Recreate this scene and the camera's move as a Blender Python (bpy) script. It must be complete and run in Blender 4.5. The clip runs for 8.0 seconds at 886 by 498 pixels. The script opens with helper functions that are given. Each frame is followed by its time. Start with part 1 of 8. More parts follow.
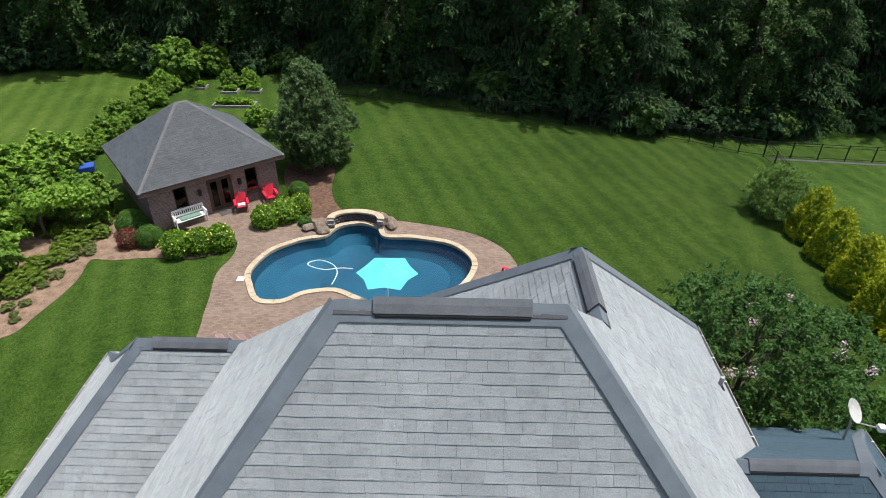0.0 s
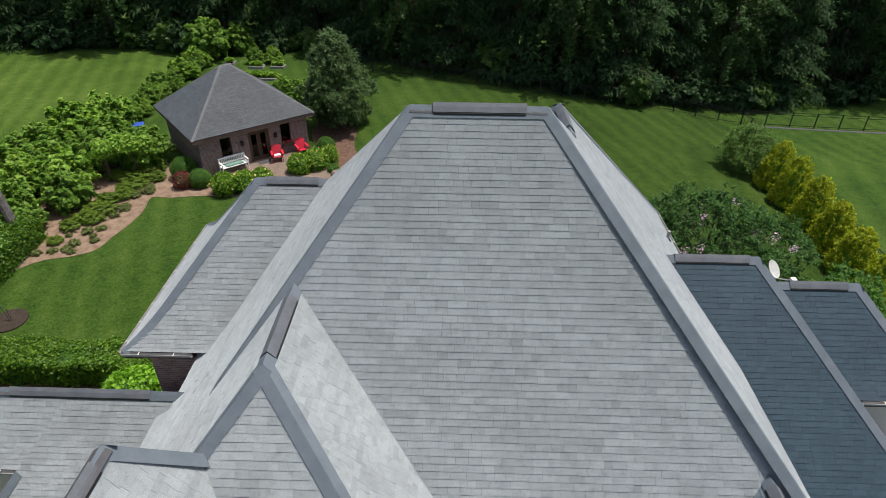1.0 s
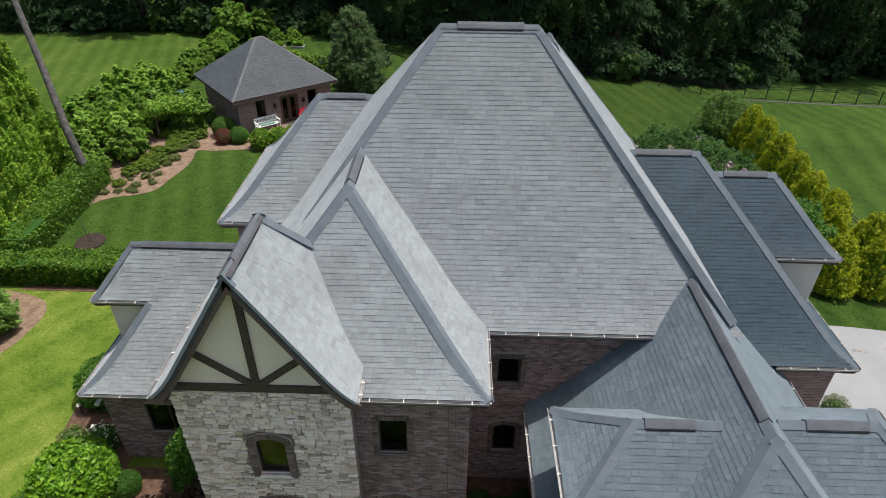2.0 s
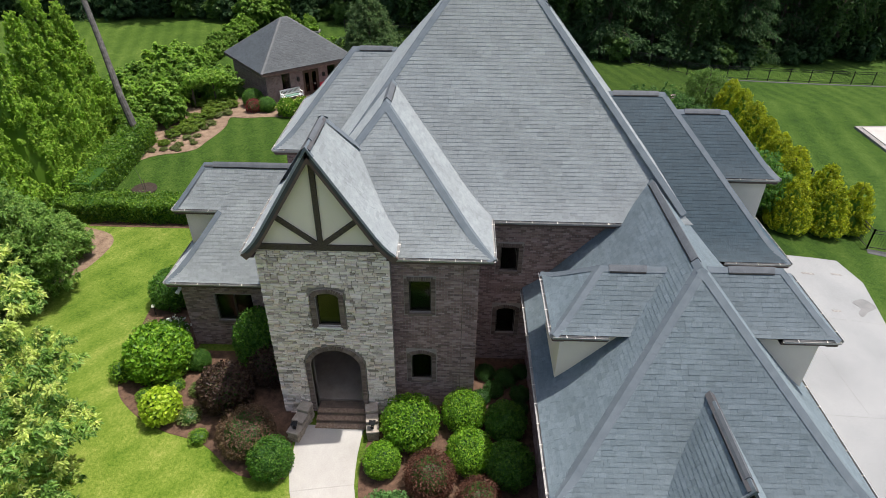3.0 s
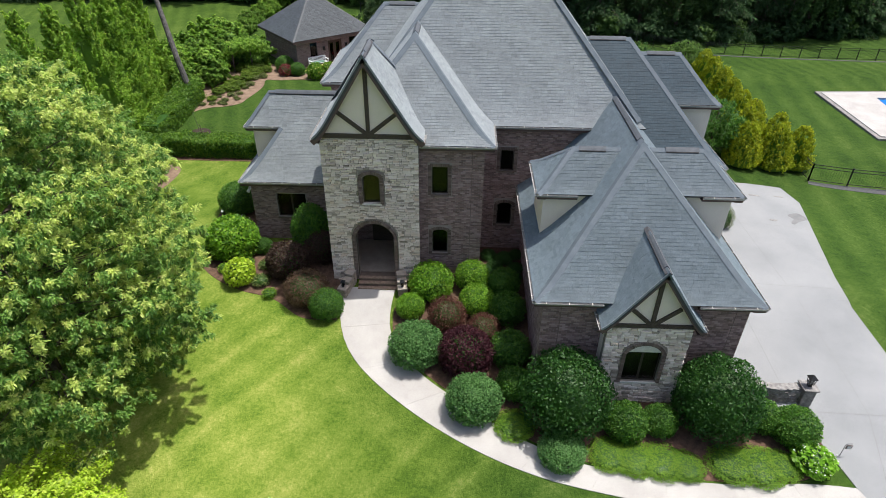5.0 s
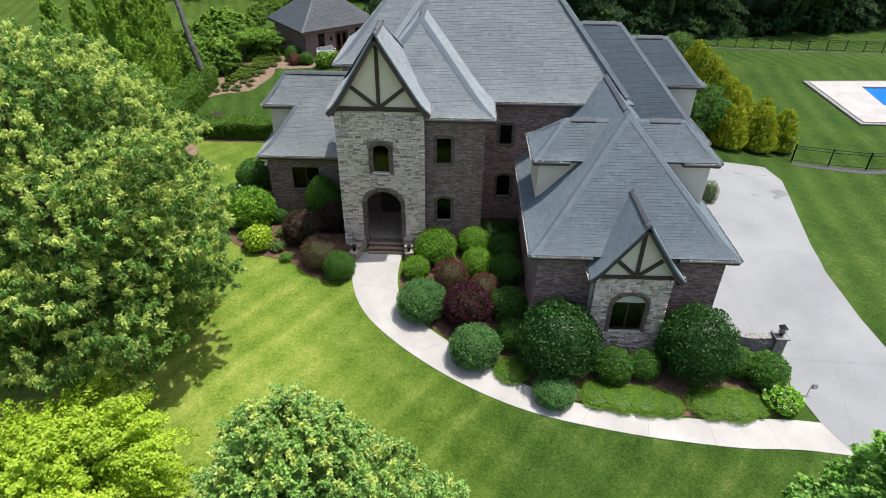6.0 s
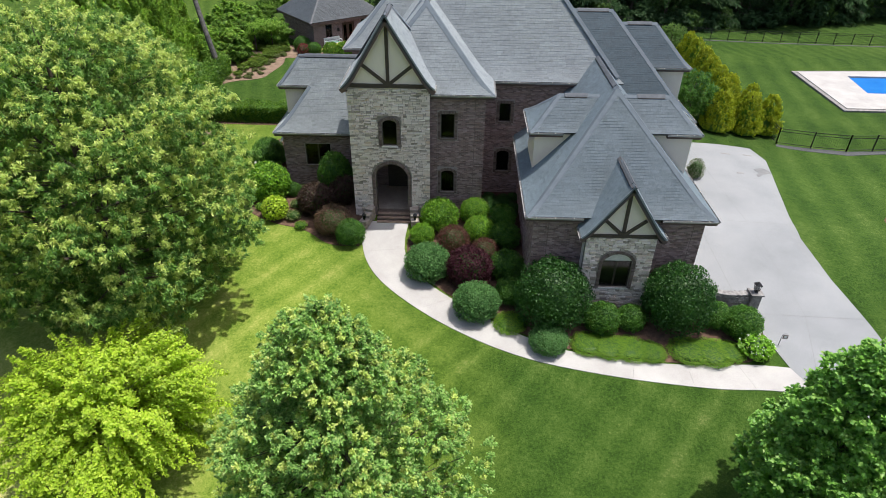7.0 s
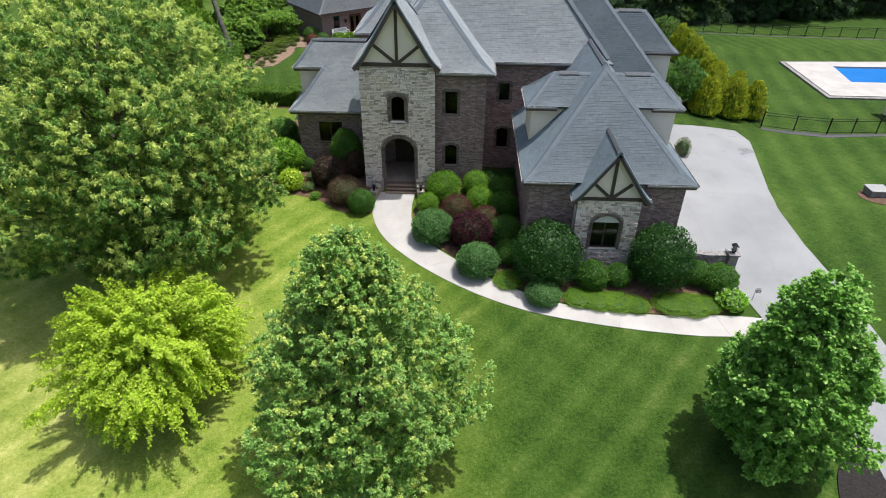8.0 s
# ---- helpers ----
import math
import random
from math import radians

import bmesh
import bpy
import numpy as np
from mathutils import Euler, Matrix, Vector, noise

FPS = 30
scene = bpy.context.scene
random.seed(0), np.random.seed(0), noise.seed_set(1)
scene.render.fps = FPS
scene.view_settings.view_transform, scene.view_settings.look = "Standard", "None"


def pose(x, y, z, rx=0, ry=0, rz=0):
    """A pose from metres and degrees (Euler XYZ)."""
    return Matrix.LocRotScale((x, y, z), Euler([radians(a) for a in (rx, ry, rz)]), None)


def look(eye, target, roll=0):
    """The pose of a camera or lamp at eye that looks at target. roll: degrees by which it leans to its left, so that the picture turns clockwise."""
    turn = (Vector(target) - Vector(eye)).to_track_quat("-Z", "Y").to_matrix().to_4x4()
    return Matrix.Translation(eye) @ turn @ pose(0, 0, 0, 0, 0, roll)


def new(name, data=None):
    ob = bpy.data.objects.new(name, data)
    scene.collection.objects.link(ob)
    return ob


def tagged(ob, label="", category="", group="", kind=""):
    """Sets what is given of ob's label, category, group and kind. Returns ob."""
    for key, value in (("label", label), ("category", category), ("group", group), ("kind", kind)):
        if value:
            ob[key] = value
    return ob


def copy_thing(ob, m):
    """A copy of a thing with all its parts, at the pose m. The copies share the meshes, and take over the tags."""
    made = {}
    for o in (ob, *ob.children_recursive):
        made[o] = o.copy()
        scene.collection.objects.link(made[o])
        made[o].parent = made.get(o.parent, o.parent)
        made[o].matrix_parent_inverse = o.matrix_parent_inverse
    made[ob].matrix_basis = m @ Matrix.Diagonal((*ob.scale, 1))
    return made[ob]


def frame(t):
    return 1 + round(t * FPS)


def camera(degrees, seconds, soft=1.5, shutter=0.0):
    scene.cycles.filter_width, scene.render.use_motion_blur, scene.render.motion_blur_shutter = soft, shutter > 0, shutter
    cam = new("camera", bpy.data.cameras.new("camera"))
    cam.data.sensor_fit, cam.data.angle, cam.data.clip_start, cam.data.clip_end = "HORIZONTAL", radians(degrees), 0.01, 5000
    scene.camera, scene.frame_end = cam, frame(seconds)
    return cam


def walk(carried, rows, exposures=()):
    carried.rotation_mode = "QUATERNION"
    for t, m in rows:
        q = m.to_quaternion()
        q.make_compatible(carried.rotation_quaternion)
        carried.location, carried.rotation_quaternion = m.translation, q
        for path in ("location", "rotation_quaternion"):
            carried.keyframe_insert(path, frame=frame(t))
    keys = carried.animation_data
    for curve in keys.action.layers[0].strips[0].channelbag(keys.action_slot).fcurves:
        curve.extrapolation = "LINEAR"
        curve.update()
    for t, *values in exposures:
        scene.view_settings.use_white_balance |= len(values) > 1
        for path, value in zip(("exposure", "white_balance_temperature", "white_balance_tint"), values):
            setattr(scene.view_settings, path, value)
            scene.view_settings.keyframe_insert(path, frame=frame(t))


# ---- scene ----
cam = camera(73.2, 8.0, soft=0.5)
METRES, EYE, TILT, LEAN, TURN = 35.0, 18.1, -1.0, -0.4, 1.5
ROWS = [
    (0.0, 0.0, 0.0, 0.0, -0.02, -32.6, 0.04),
    (0.5, -0.0084, -0.0848, -0.0048, 0.03, -32.61, 0.01),
    (1.0, -0.0176, -0.173, -0.0089, 0.09, -32.65, -0.03),
    (1.5, -0.0265, -0.2615, -0.0128, 0.12, -32.68, -0.05),
    (3.0, -0.0479, -0.5082, -0.023, 0.26, -32.69, -0.07),
    (3.5, -0.0532, -0.579, -0.0251, 0.31, -32.73, -0.07),
    (4.0, -0.057, -0.6409, -0.0272, 0.38, -32.76, -0.06),
    (4.5, -0.0602, -0.6933, -0.0292, 0.42, -32.77, -0.08),
    (6.0, -0.066, -0.8198, -0.036, 0.53, -32.77, -0.07),
    (6.5, -0.0683, -0.861, -0.0377, 0.57, -32.78, -0.09),
    (7.0, -0.0699, -0.9033, -0.0396, 0.61, -32.8, -0.11),
    (7.5, -0.072, -0.9479, -0.0415, 0.66, -32.79, -0.12),
    (8.0, -0.0741, -0.996, -0.0437, 0.71, -32.78, -0.16),
]
EXPOSURES = [(0.0, 0.56, 6500, 10), (0.5, 0.48, 6600, 10), (1.5, 0.32, 6600, 10), (3.0, 0.62, 6580, 10), (4.5, 0.61, 6430, 10), (8.0, 0.57, 6330, 10)]
walk(cam, [(t, pose(0, 0, EYE, TILT, LEAN, TURN) @ pose(METRES * x, METRES * y, METRES * z, 90 + pitch, roll, yaw)) for t, x, y, z, yaw, pitch, roll in ROWS], exposures=EXPOSURES)

# ---- light ----
world = bpy.data.worlds.new("sky")
scene.world = world
world.use_nodes = True
SUN_EL, SUN_AZ = 72.0, 69.0   # azimuth from +y towards +x
wn = world.node_tree
for n_ in list(wn.nodes):
    wn.nodes.remove(n_)
w_out = wn.nodes.new("ShaderNodeOutputWorld")
w_bg = wn.nodes.new("ShaderNodeBackground")
w_sky = wn.nodes.new("ShaderNodeTexSky")
w_sky.sky_type = "NISHITA"
w_sky.sun_disc = False
w_sky.sun_elevation = radians(SUN_EL)
w_sky.sun_rotation = radians(SUN_AZ)
w_sky.air_density, w_sky.dust_density = 1.0, 4.0
w_bg.inputs["Strength"].default_value = 0.12
wn.links.new(w_sky.outputs[0], w_bg.inputs[0])
wn.links.new(w_bg.outputs[0], w_out.inputs[0])
sun_data = bpy.data.lights.new("sun", "SUN")
sun_data.energy, sun_data.angle, sun_data.color = 3.6, radians(0.6), (1.0, 0.965, 0.91)
sun = new("sun", sun_data)
SUN_DIR = Vector((math.cos(radians(SUN_EL)) * math.sin(radians(SUN_AZ)), math.cos(radians(SUN_EL)) * math.cos(radians(SUN_AZ)), math.sin(radians(SUN_EL))))
sun.matrix_world = look(SUN_DIR * 200, (0, 0, 0))


# ---- materials ----
class Mat:
    """A node material under construction."""

    def __init__(self, name, rough=0.8, metal=0.0, spec=0.4):
        self.m = bpy.data.materials.new(name)
        self.m.use_nodes = True
        self.t = self.m.node_tree
        self.b = self.t.nodes["Principled BSDF"]
        self.out = self.t.nodes["Material Output"]
        self.b.inputs["Roughness"].default_value = rough
        self.b.inputs["Metallic"].default_value = metal
        self.b.inputs["Specular IOR Level"].default_value = spec
        self.pos = self.node("ShaderNodeNewGeometry").outputs["Position"]
        self.obj = self.node("ShaderNodeTexCoord").outputs["Object"]

    def node(self, kind, **kw):
        n = self.t.nodes.new(kind)
        for k, v in kw.items():
            if k in n.inputs:
                n.inputs[k].default_value = v
        return n

    def link(self, a, b):
        self.t.links.new(a, b)

    def noise(self, scale, detail=4, rough=0.6, vec=None, stretch=None):
        n = self.node("ShaderNodeTexNoise")
        n.inputs["Scale"].default_value, n.inputs["Detail"].default_value, n.inputs["Roughness"].default_value = scale, detail, rough
        v = vec or self.pos
        if stretch:
            mp = self.node("ShaderNodeMapping")
            mp.inputs["Scale"].default_value = stretch
            self.link(v, mp.inputs[0])
            v = mp.outputs[0]
        self.link(v, n.inputs["Vector"])
        return n.outputs["Fac"]

    def ramp(self, fac, stops):
        r = self.node("ShaderNodeValToRGB")
        e = r.color_ramp.elements
        while len(e) < len(stops):
            e.new(0.5)
        for el, (p, c) in zip(e, stops):
            el.position, el.color = p, (*c, 1)
        self.link(fac, r.inputs[0])
        return r.outputs[0]

    def mix(self, fac, a, b, mode="MIX"):
        n = self.node("ShaderNodeMix")
        n.data_type, n.blend_type = "RGBA", mode
        for s, v in ((0, fac), (6, a), (7, b)):
            if hasattr(v, "links"):
                self.link(v, n.inputs[s])
            elif s == 0:
                n.inputs[0].default_value = v
            else:
                n.inputs[s].default_value = (*v, 1)
        return n.outputs[2]

    def math(self, op, a, b=0.0):
        n = self.node("ShaderNodeMath")
        n.operation = op
        for i, v in enumerate((a, b)):
            if hasattr(v, "links"):
                self.link(v, n.inputs[i])
            else:
                n.inputs[i].default_value = v
        return n.outputs[0]

    def island(self):
        return self.node("ShaderNodeNewGeometry").outputs["Random Per Island"]

    def object_random(self):
        return self.node("ShaderNodeObjectInfo").outputs["Random"]

    def color(self, c):
        if hasattr(c, "links"):
            self.link(c, self.b.inputs["Base Color"])
        else:
            self.b.inputs["Base Color"].default_value = (*c, 1)
        return self

    def bump(self, height, strength=0.3, dist=0.02):
        n = self.node("ShaderNodeBump")
        n.inputs["Strength"].default_value, n.inputs["Distance"].default_value = strength, dist
        self.link(height, n.inputs["Height"])
        self.link(n.outputs[0], self.b.inputs["Normal"])
        return self

    def done(self):
        return self.m


def mottled(name, dark, light, scale=3.0, rough=0.85, fine=40.0, bump=0.2, spec=0.3, metal=0.0):
    m = Mat(name, rough, metal, spec)
    c = m.ramp(m.noise(scale, 6), [(0.3, dark), (0.7, light)])
    g = m.noise(fine, 3)
    c = m.mix(0.25, c, m.ramp(g, [(0.3, tuple(v * 0.6 for v in dark)), (0.7, tuple(min(1, v * 1.25) for v in light))]))
    m.color(c).bump(g, bump, 0.01)
    return m.done()


def shingle_mat(name, dark, light, per_object):
    m = Mat(name, 0.65, 0.0, 0.3)
    m.b.inputs["Diffuse Roughness"].default_value = 1.0
    m.b.inputs["Sheen Weight"].default_value = 0.04
    r = m.object_random() if per_object else m.island()
    tab = m.ramp(r, [(0.0, tuple(v * 0.82 for v in dark)), (0.1, tuple(v * 1.08 for v in dark)), (0.55, tuple((a + b) / 2 for a, b in zip(dark, light))), (1.0, light)])
    grain = m.noise(60, 4, 0.8)
    c = m.mix(0.45, tab, m.ramp(grain, [(0.25, tuple(v * 0.55 for v in dark)), (0.75, tuple(v * 1.3 for v in light))]))
    stain = m.noise(0.55, 5, 0.65)
    c = m.mix(m.ramp(stain, [(0.42, (0, 0, 0)), (0.75, (0.55, 0.55, 0.55))]), c, tuple(v * 0.72 for v in dark))
    scuff = m.noise(7, 6, 0.8)
    c = m.mix(m.ramp(scuff, [(0.5, (0, 0, 0)), (0.72, (0.5, 0.5, 0.5))]), c, tuple(v * 0.5 for v in dark))
    m.color(c).bump(grain, 0.5, 0.012)
    return m.done()


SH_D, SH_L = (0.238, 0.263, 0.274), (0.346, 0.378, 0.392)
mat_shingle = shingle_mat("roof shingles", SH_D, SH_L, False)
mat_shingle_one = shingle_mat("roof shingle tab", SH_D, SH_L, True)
# rear right wing: the dimmer light on it is put into a darker colour
mat_shingle_dimmed = shingle_mat("dimmed blue shingles", (0.036, 0.068, 0.092), (0.056, 0.100, 0.132), False)
# garage wing: the main shingle colour taken darker and bluer
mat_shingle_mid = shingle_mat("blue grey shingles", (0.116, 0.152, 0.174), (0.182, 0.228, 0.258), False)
mat_cap = mottled("ridge cap", (0.092, 0.114, 0.134), (0.138, 0.162, 0.186), 2.2, 0.8, 90, 0.3)
mat_vent = mottled("ridge vent", (0.075, 0.083, 0.095), (0.125, 0.135, 0.15), 3, 0.7, 60)
mat_deck = mottled("roof underlay", (0.05, 0.05, 0.055), (0.08, 0.08, 0.085), 4)
mat_metal = mottled("gutter metal", (0.25, 0.25, 0.25), (0.40, 0.39, 0.38), 1.5, 0.45, 20, 0.05, 0.5, 0.3)
mat_timber = mottled("dark timber", (0.024, 0.018, 0.014), (0.12, 0.094, 0.072), 22, 0.85, 40, 0.8)
mat_fascia = mottled("brown fascia", (0.095, 0.060, 0.052), (0.150, 0.102, 0.090), 3, 0.7, 50, 0.2)
mat_stucco = mottled("beige stucco", (0.80, 0.675, 0.57), (0.87, 0.75, 0.645), 1.2, 0.9, 130, 0.25)
mat_mortar = mottled("mortar", (0.26, 0.222, 0.185), (0.42, 0.365, 0.31), 6, 0.95, 90, 0.4)
mat_concrete = mottled("concrete", (0.185, 0.192, 0.197), (0.285, 0.289, 0.292), 0.22, 0.85, 30, 0.1)
mat_walk = mottled("pale walk concrete", (0.32, 0.302, 0.284), (0.45, 0.43, 0.408), 0.7, 0.85, 35, 0.1)
mat_straw = mottled("pale pine straw", (0.10, 0.064, 0.042), (0.27, 0.190, 0.134), 3, 0.95, 24, 0.9)
mat_mulch = mottled("pine mulch", (0.038, 0.022, 0.015), (0.160, 0.094, 0.063), 5, 0.95, 28, 0.9)
# unlit rooms: the darkness behind the windows is put into this colour
mat_room_shade = mottled("near-black room shade", (0.012, 0.011, 0.011), (0.022, 0.02, 0.02), 2)
mat_frame = mottled("bronze window frame", (0.035, 0.027, 0.022), (0.06, 0.047, 0.04), 5, 0.5)
mat_bark = mottled("bark", (0.05, 0.038, 0.03), (0.13, 0.10, 0.08), 7, 0.95, 30, 0.9)
mat_white = mottled("white paint", (0.70, 0.69, 0.66), (0.82, 0.81, 0.79), 3, 0.5, 40, 0.05)
mat_red = mottled("red painted wood", (0.42, 0.012, 0.03), (0.62, 0.03, 0.055), 4, 0.45, 40, 0.05)
mat_black = mottled("black metal", (0.012, 0.012, 0.013), (0.025, 0.025, 0.026), 5, 0.45)
mat_plaster = mottled("pool plaster", (0.003, 0.050, 0.095), (0.007, 0.084, 0.145), 0.5, 0.8, 12, 0.05)
mat_coping = mottled("tan coping stone", (0.30, 0.245, 0.165), (0.47, 0.40, 0.29), 2.5, 0.85, 40, 0.3)
mat_porch = mottled("porch tiles", (0.34, 0.265, 0.205), (0.50, 0.41, 0.33), 2.5, 0.7, 40, 0.1)
mat_pine_bark = mottled("grey pine bark", (0.03, 0.028, 0.027), (0.15, 0.14, 0.135), 5, 0.95, 18, 0.9)
mat_sill = mottled("pale stone sill", (0.62, 0.58, 0.52), (0.78, 0.74, 0.68), 6, 0.8, 50, 0.2)
mat_soil = mottled("dark soil", (0.02, 0.014, 0.01), (0.05, 0.036, 0.028), 6, 0.95, 40, 0.8)


def stone_mat(name, per_object):
    m = Mat(name, 0.9, 0, 0.25)
    r = m.object_random() if per_object else m.island()
    c = m.ramp(r, [(0.0, (0.30, 0.235, 0.185)), (0.22, (0.66, 0.54, 0.47)), (0.5, (0.89, 0.755, 0.675)), (0.85, (0.95, 0.84, 0.775)), (1.0, (0.76, 0.57, 0.44))])
    n1 = m.noise(9, 6, 0.7)
    c = m.mix(0.18, c, m.ramp(n1, [(0.3, (0.36, 0.305, 0.25)), (0.7, (0.92, 0.85, 0.755))]))
    m.color(c).bump(m.noise(22, 5, 0.7), 0.7, 0.03)
    return m.done()


mat_stone, mat_stone_one = stone_mat("field stone", False), stone_mat("field stone piece", True)
mat_rock_grey = mottled("grey wall stone", (0.09, 0.085, 0.082), (0.34, 0.325, 0.31), 6, 0.95, 26, 0.8)
mat_rock = mottled("tan garden rock", (0.16, 0.13, 0.105), (0.46, 0.385, 0.31), 5, 0.95, 26, 0.8)


def brick_mat(name, tone):
    """Bricks in running bond; tone scales the clay colour."""
    m = Mat(name, 0.9, 0, 0.25)
    # u runs along the wall whichever way it faces: x + y on axis-aligned walls
    s = m.node("ShaderNodeSeparateXYZ")
    m.link(m.pos, s.inputs[0])
    c = m.node("ShaderNodeCombineXYZ")
    m.link(m.math("ADD", s.outputs[0], s.outputs[1]), c.inputs[0])
    m.link(s.outputs[2], c.inputs[1])
    b = m.node("ShaderNodeTexBrick")
    m.link(c.outputs[0], b.inputs["Vector"])
    for k, v in (("Scale", 1.0), ("Brick Width", 0.205), ("Row Height", 0.0725), ("Mortar Size", 0.008), ("Mortar Smooth", 0.3), ("Bias", 0.0)):
        b.inputs[k].default_value = v
    b.inputs["Color1"].default_value = (0.145 * tone, 0.092 * tone, 0.083 * tone, 1)
    b.inputs["Color2"].default_value = (0.320 * tone, 0.208 * tone, 0.190 * tone, 1)
    b.inputs["Mortar"].default_value = (0.40 * tone, 0.325 * tone, 0.30 * tone, 1)
    n = m.noise(1.3, 5)
    col = m.mix(0.22, b.outputs["Color"], m.ramp(n, [(0.3, (0.15 * tone, 0.105 * tone, 0.092 * tone)), (0.7, (0.31 * tone, 0.225 * tone, 0.198 * tone))]))
    m.color(col)
    h = m.math("SUBTRACT", m.noise(60, 3), m.math("MULTIPLY", b.outputs["Fac"], 1.4))
    m.bump(h, 0.3, 0.01)
    return m.done()


# pool house bricks: shade on its front is put into a lower tone
mat_brick, mat_brick_shaded = brick_mat("brown brick", 1.0), brick_mat("shaded brown brick", 0.9)
mat_trimbrick = mottled("brick trim", (0.13, 0.095, 0.08), (0.22, 0.165, 0.14), 9, 0.9, 50, 0.4)
mat_nosing = mottled("tan step brick", (0.20, 0.13, 0.09), (0.42, 0.31, 0.23), 9, 0.9, 50, 0.4)


def soldier_mat():
    m = Mat("soldier course brick", 0.9, 0, 0.25)
    c = m.ramp(m.island(), [(0.0, (0.09, 0.062, 0.052)), (0.5, (0.17, 0.125, 0.105)), (1.0, (0.27, 0.205, 0.18))])
    m.color(m.mix(0.3, c, m.ramp(m.noise(30, 4), [(0.3, (0.08, 0.06, 0.05)), (0.7, (0.26, 0.2, 0.17))]))).bump(m.noise(60, 3), 0.4, 0.01)
    return m.done()


mat_soldier = soldier_mat()


def brick_piece_mat(name, per_object):
    m = Mat(name, 0.9, 0, 0.25)
    r = m.object_random() if per_object else m.island()
    c = m.ramp(r, [(0.0, (0.135, 0.092, 0.083)), (0.3, (0.246, 0.160, 0.146)), (0.7, (0.362, 0.244, 0.224)), (1.0, (0.500, 0.366, 0.340))])
    c = m.mix(0.3, c, m.ramp(m.noise(1.1, 5), [(0.3, (0.185, 0.130, 0.117)), (0.7, (0.380, 0.278, 0.252))]))
    m.color(c).bump(m.noise(55, 4, 0.7), 0.5, 0.008)
    return m.done()


mat_brick_field, mat_brick_one = brick_piece_mat("brown brick pieces", False), brick_piece_mat("brown brick piece", True)
mat_brick_mortar = mottled("brick mortar", (0.26, 0.220, 0.198), (0.42, 0.362, 0.334), 5, 0.95, 80, 0.3)


def glass_mat(name, tint=(0.12, 0.135, 0.14)):
    m = Mat(name, 0.02, 0, 0.5)
    m.color(tint)
    m.b.inputs["Transmission Weight"].default_value = 1.0
    m.b.inputs["IOR"].default_value = 1.38
    return m.done()


mat_glass = glass_mat("window glass")


def water_mat():
    m = Mat("pool water", 0.03, 0, 0.5)
    m.color((0.55, 0.85, 0.92))
    m.b.inputs["Transmission Weight"].default_value = 1.0
    m.b.inputs["IOR"].default_value = 1.33
    m.bump(m.noise(2.2, 3), 0.12, 0.05)
    return m.done()


mat_water = water_mat()


def paver_mat():
    m = Mat("brick pavers", 0.9, 0, 0.25)
    b = m.node("ShaderNodeTexBrick")
    m.link(m.pos, b.inputs["Vector"])
    for k, v in (("Scale", 1.0), ("Brick Width", 0.22), ("Row Height", 0.11), ("Mortar Size", 0.006)):
        b.inputs[k].default_value = v
    b.inputs["Color1"].default_value = (0.13, 0.092, 0.070, 1)
    b.inputs["Color2"].default_value = (0.23, 0.168, 0.130, 1)
    b.inputs["Mortar"].default_value = (0.11, 0.09, 0.075, 1)
    n = m.noise(0.8, 5)
    m.color(m.mix(0.4, b.outputs["Color"], m.ramp(n, [(0.3, (0.12, 0.088, 0.070)), (0.7, (0.24, 0.185, 0.148))]))).bump(m.noise(30, 3), 0.3)
    return m.done()


mat_paver = paver_mat()


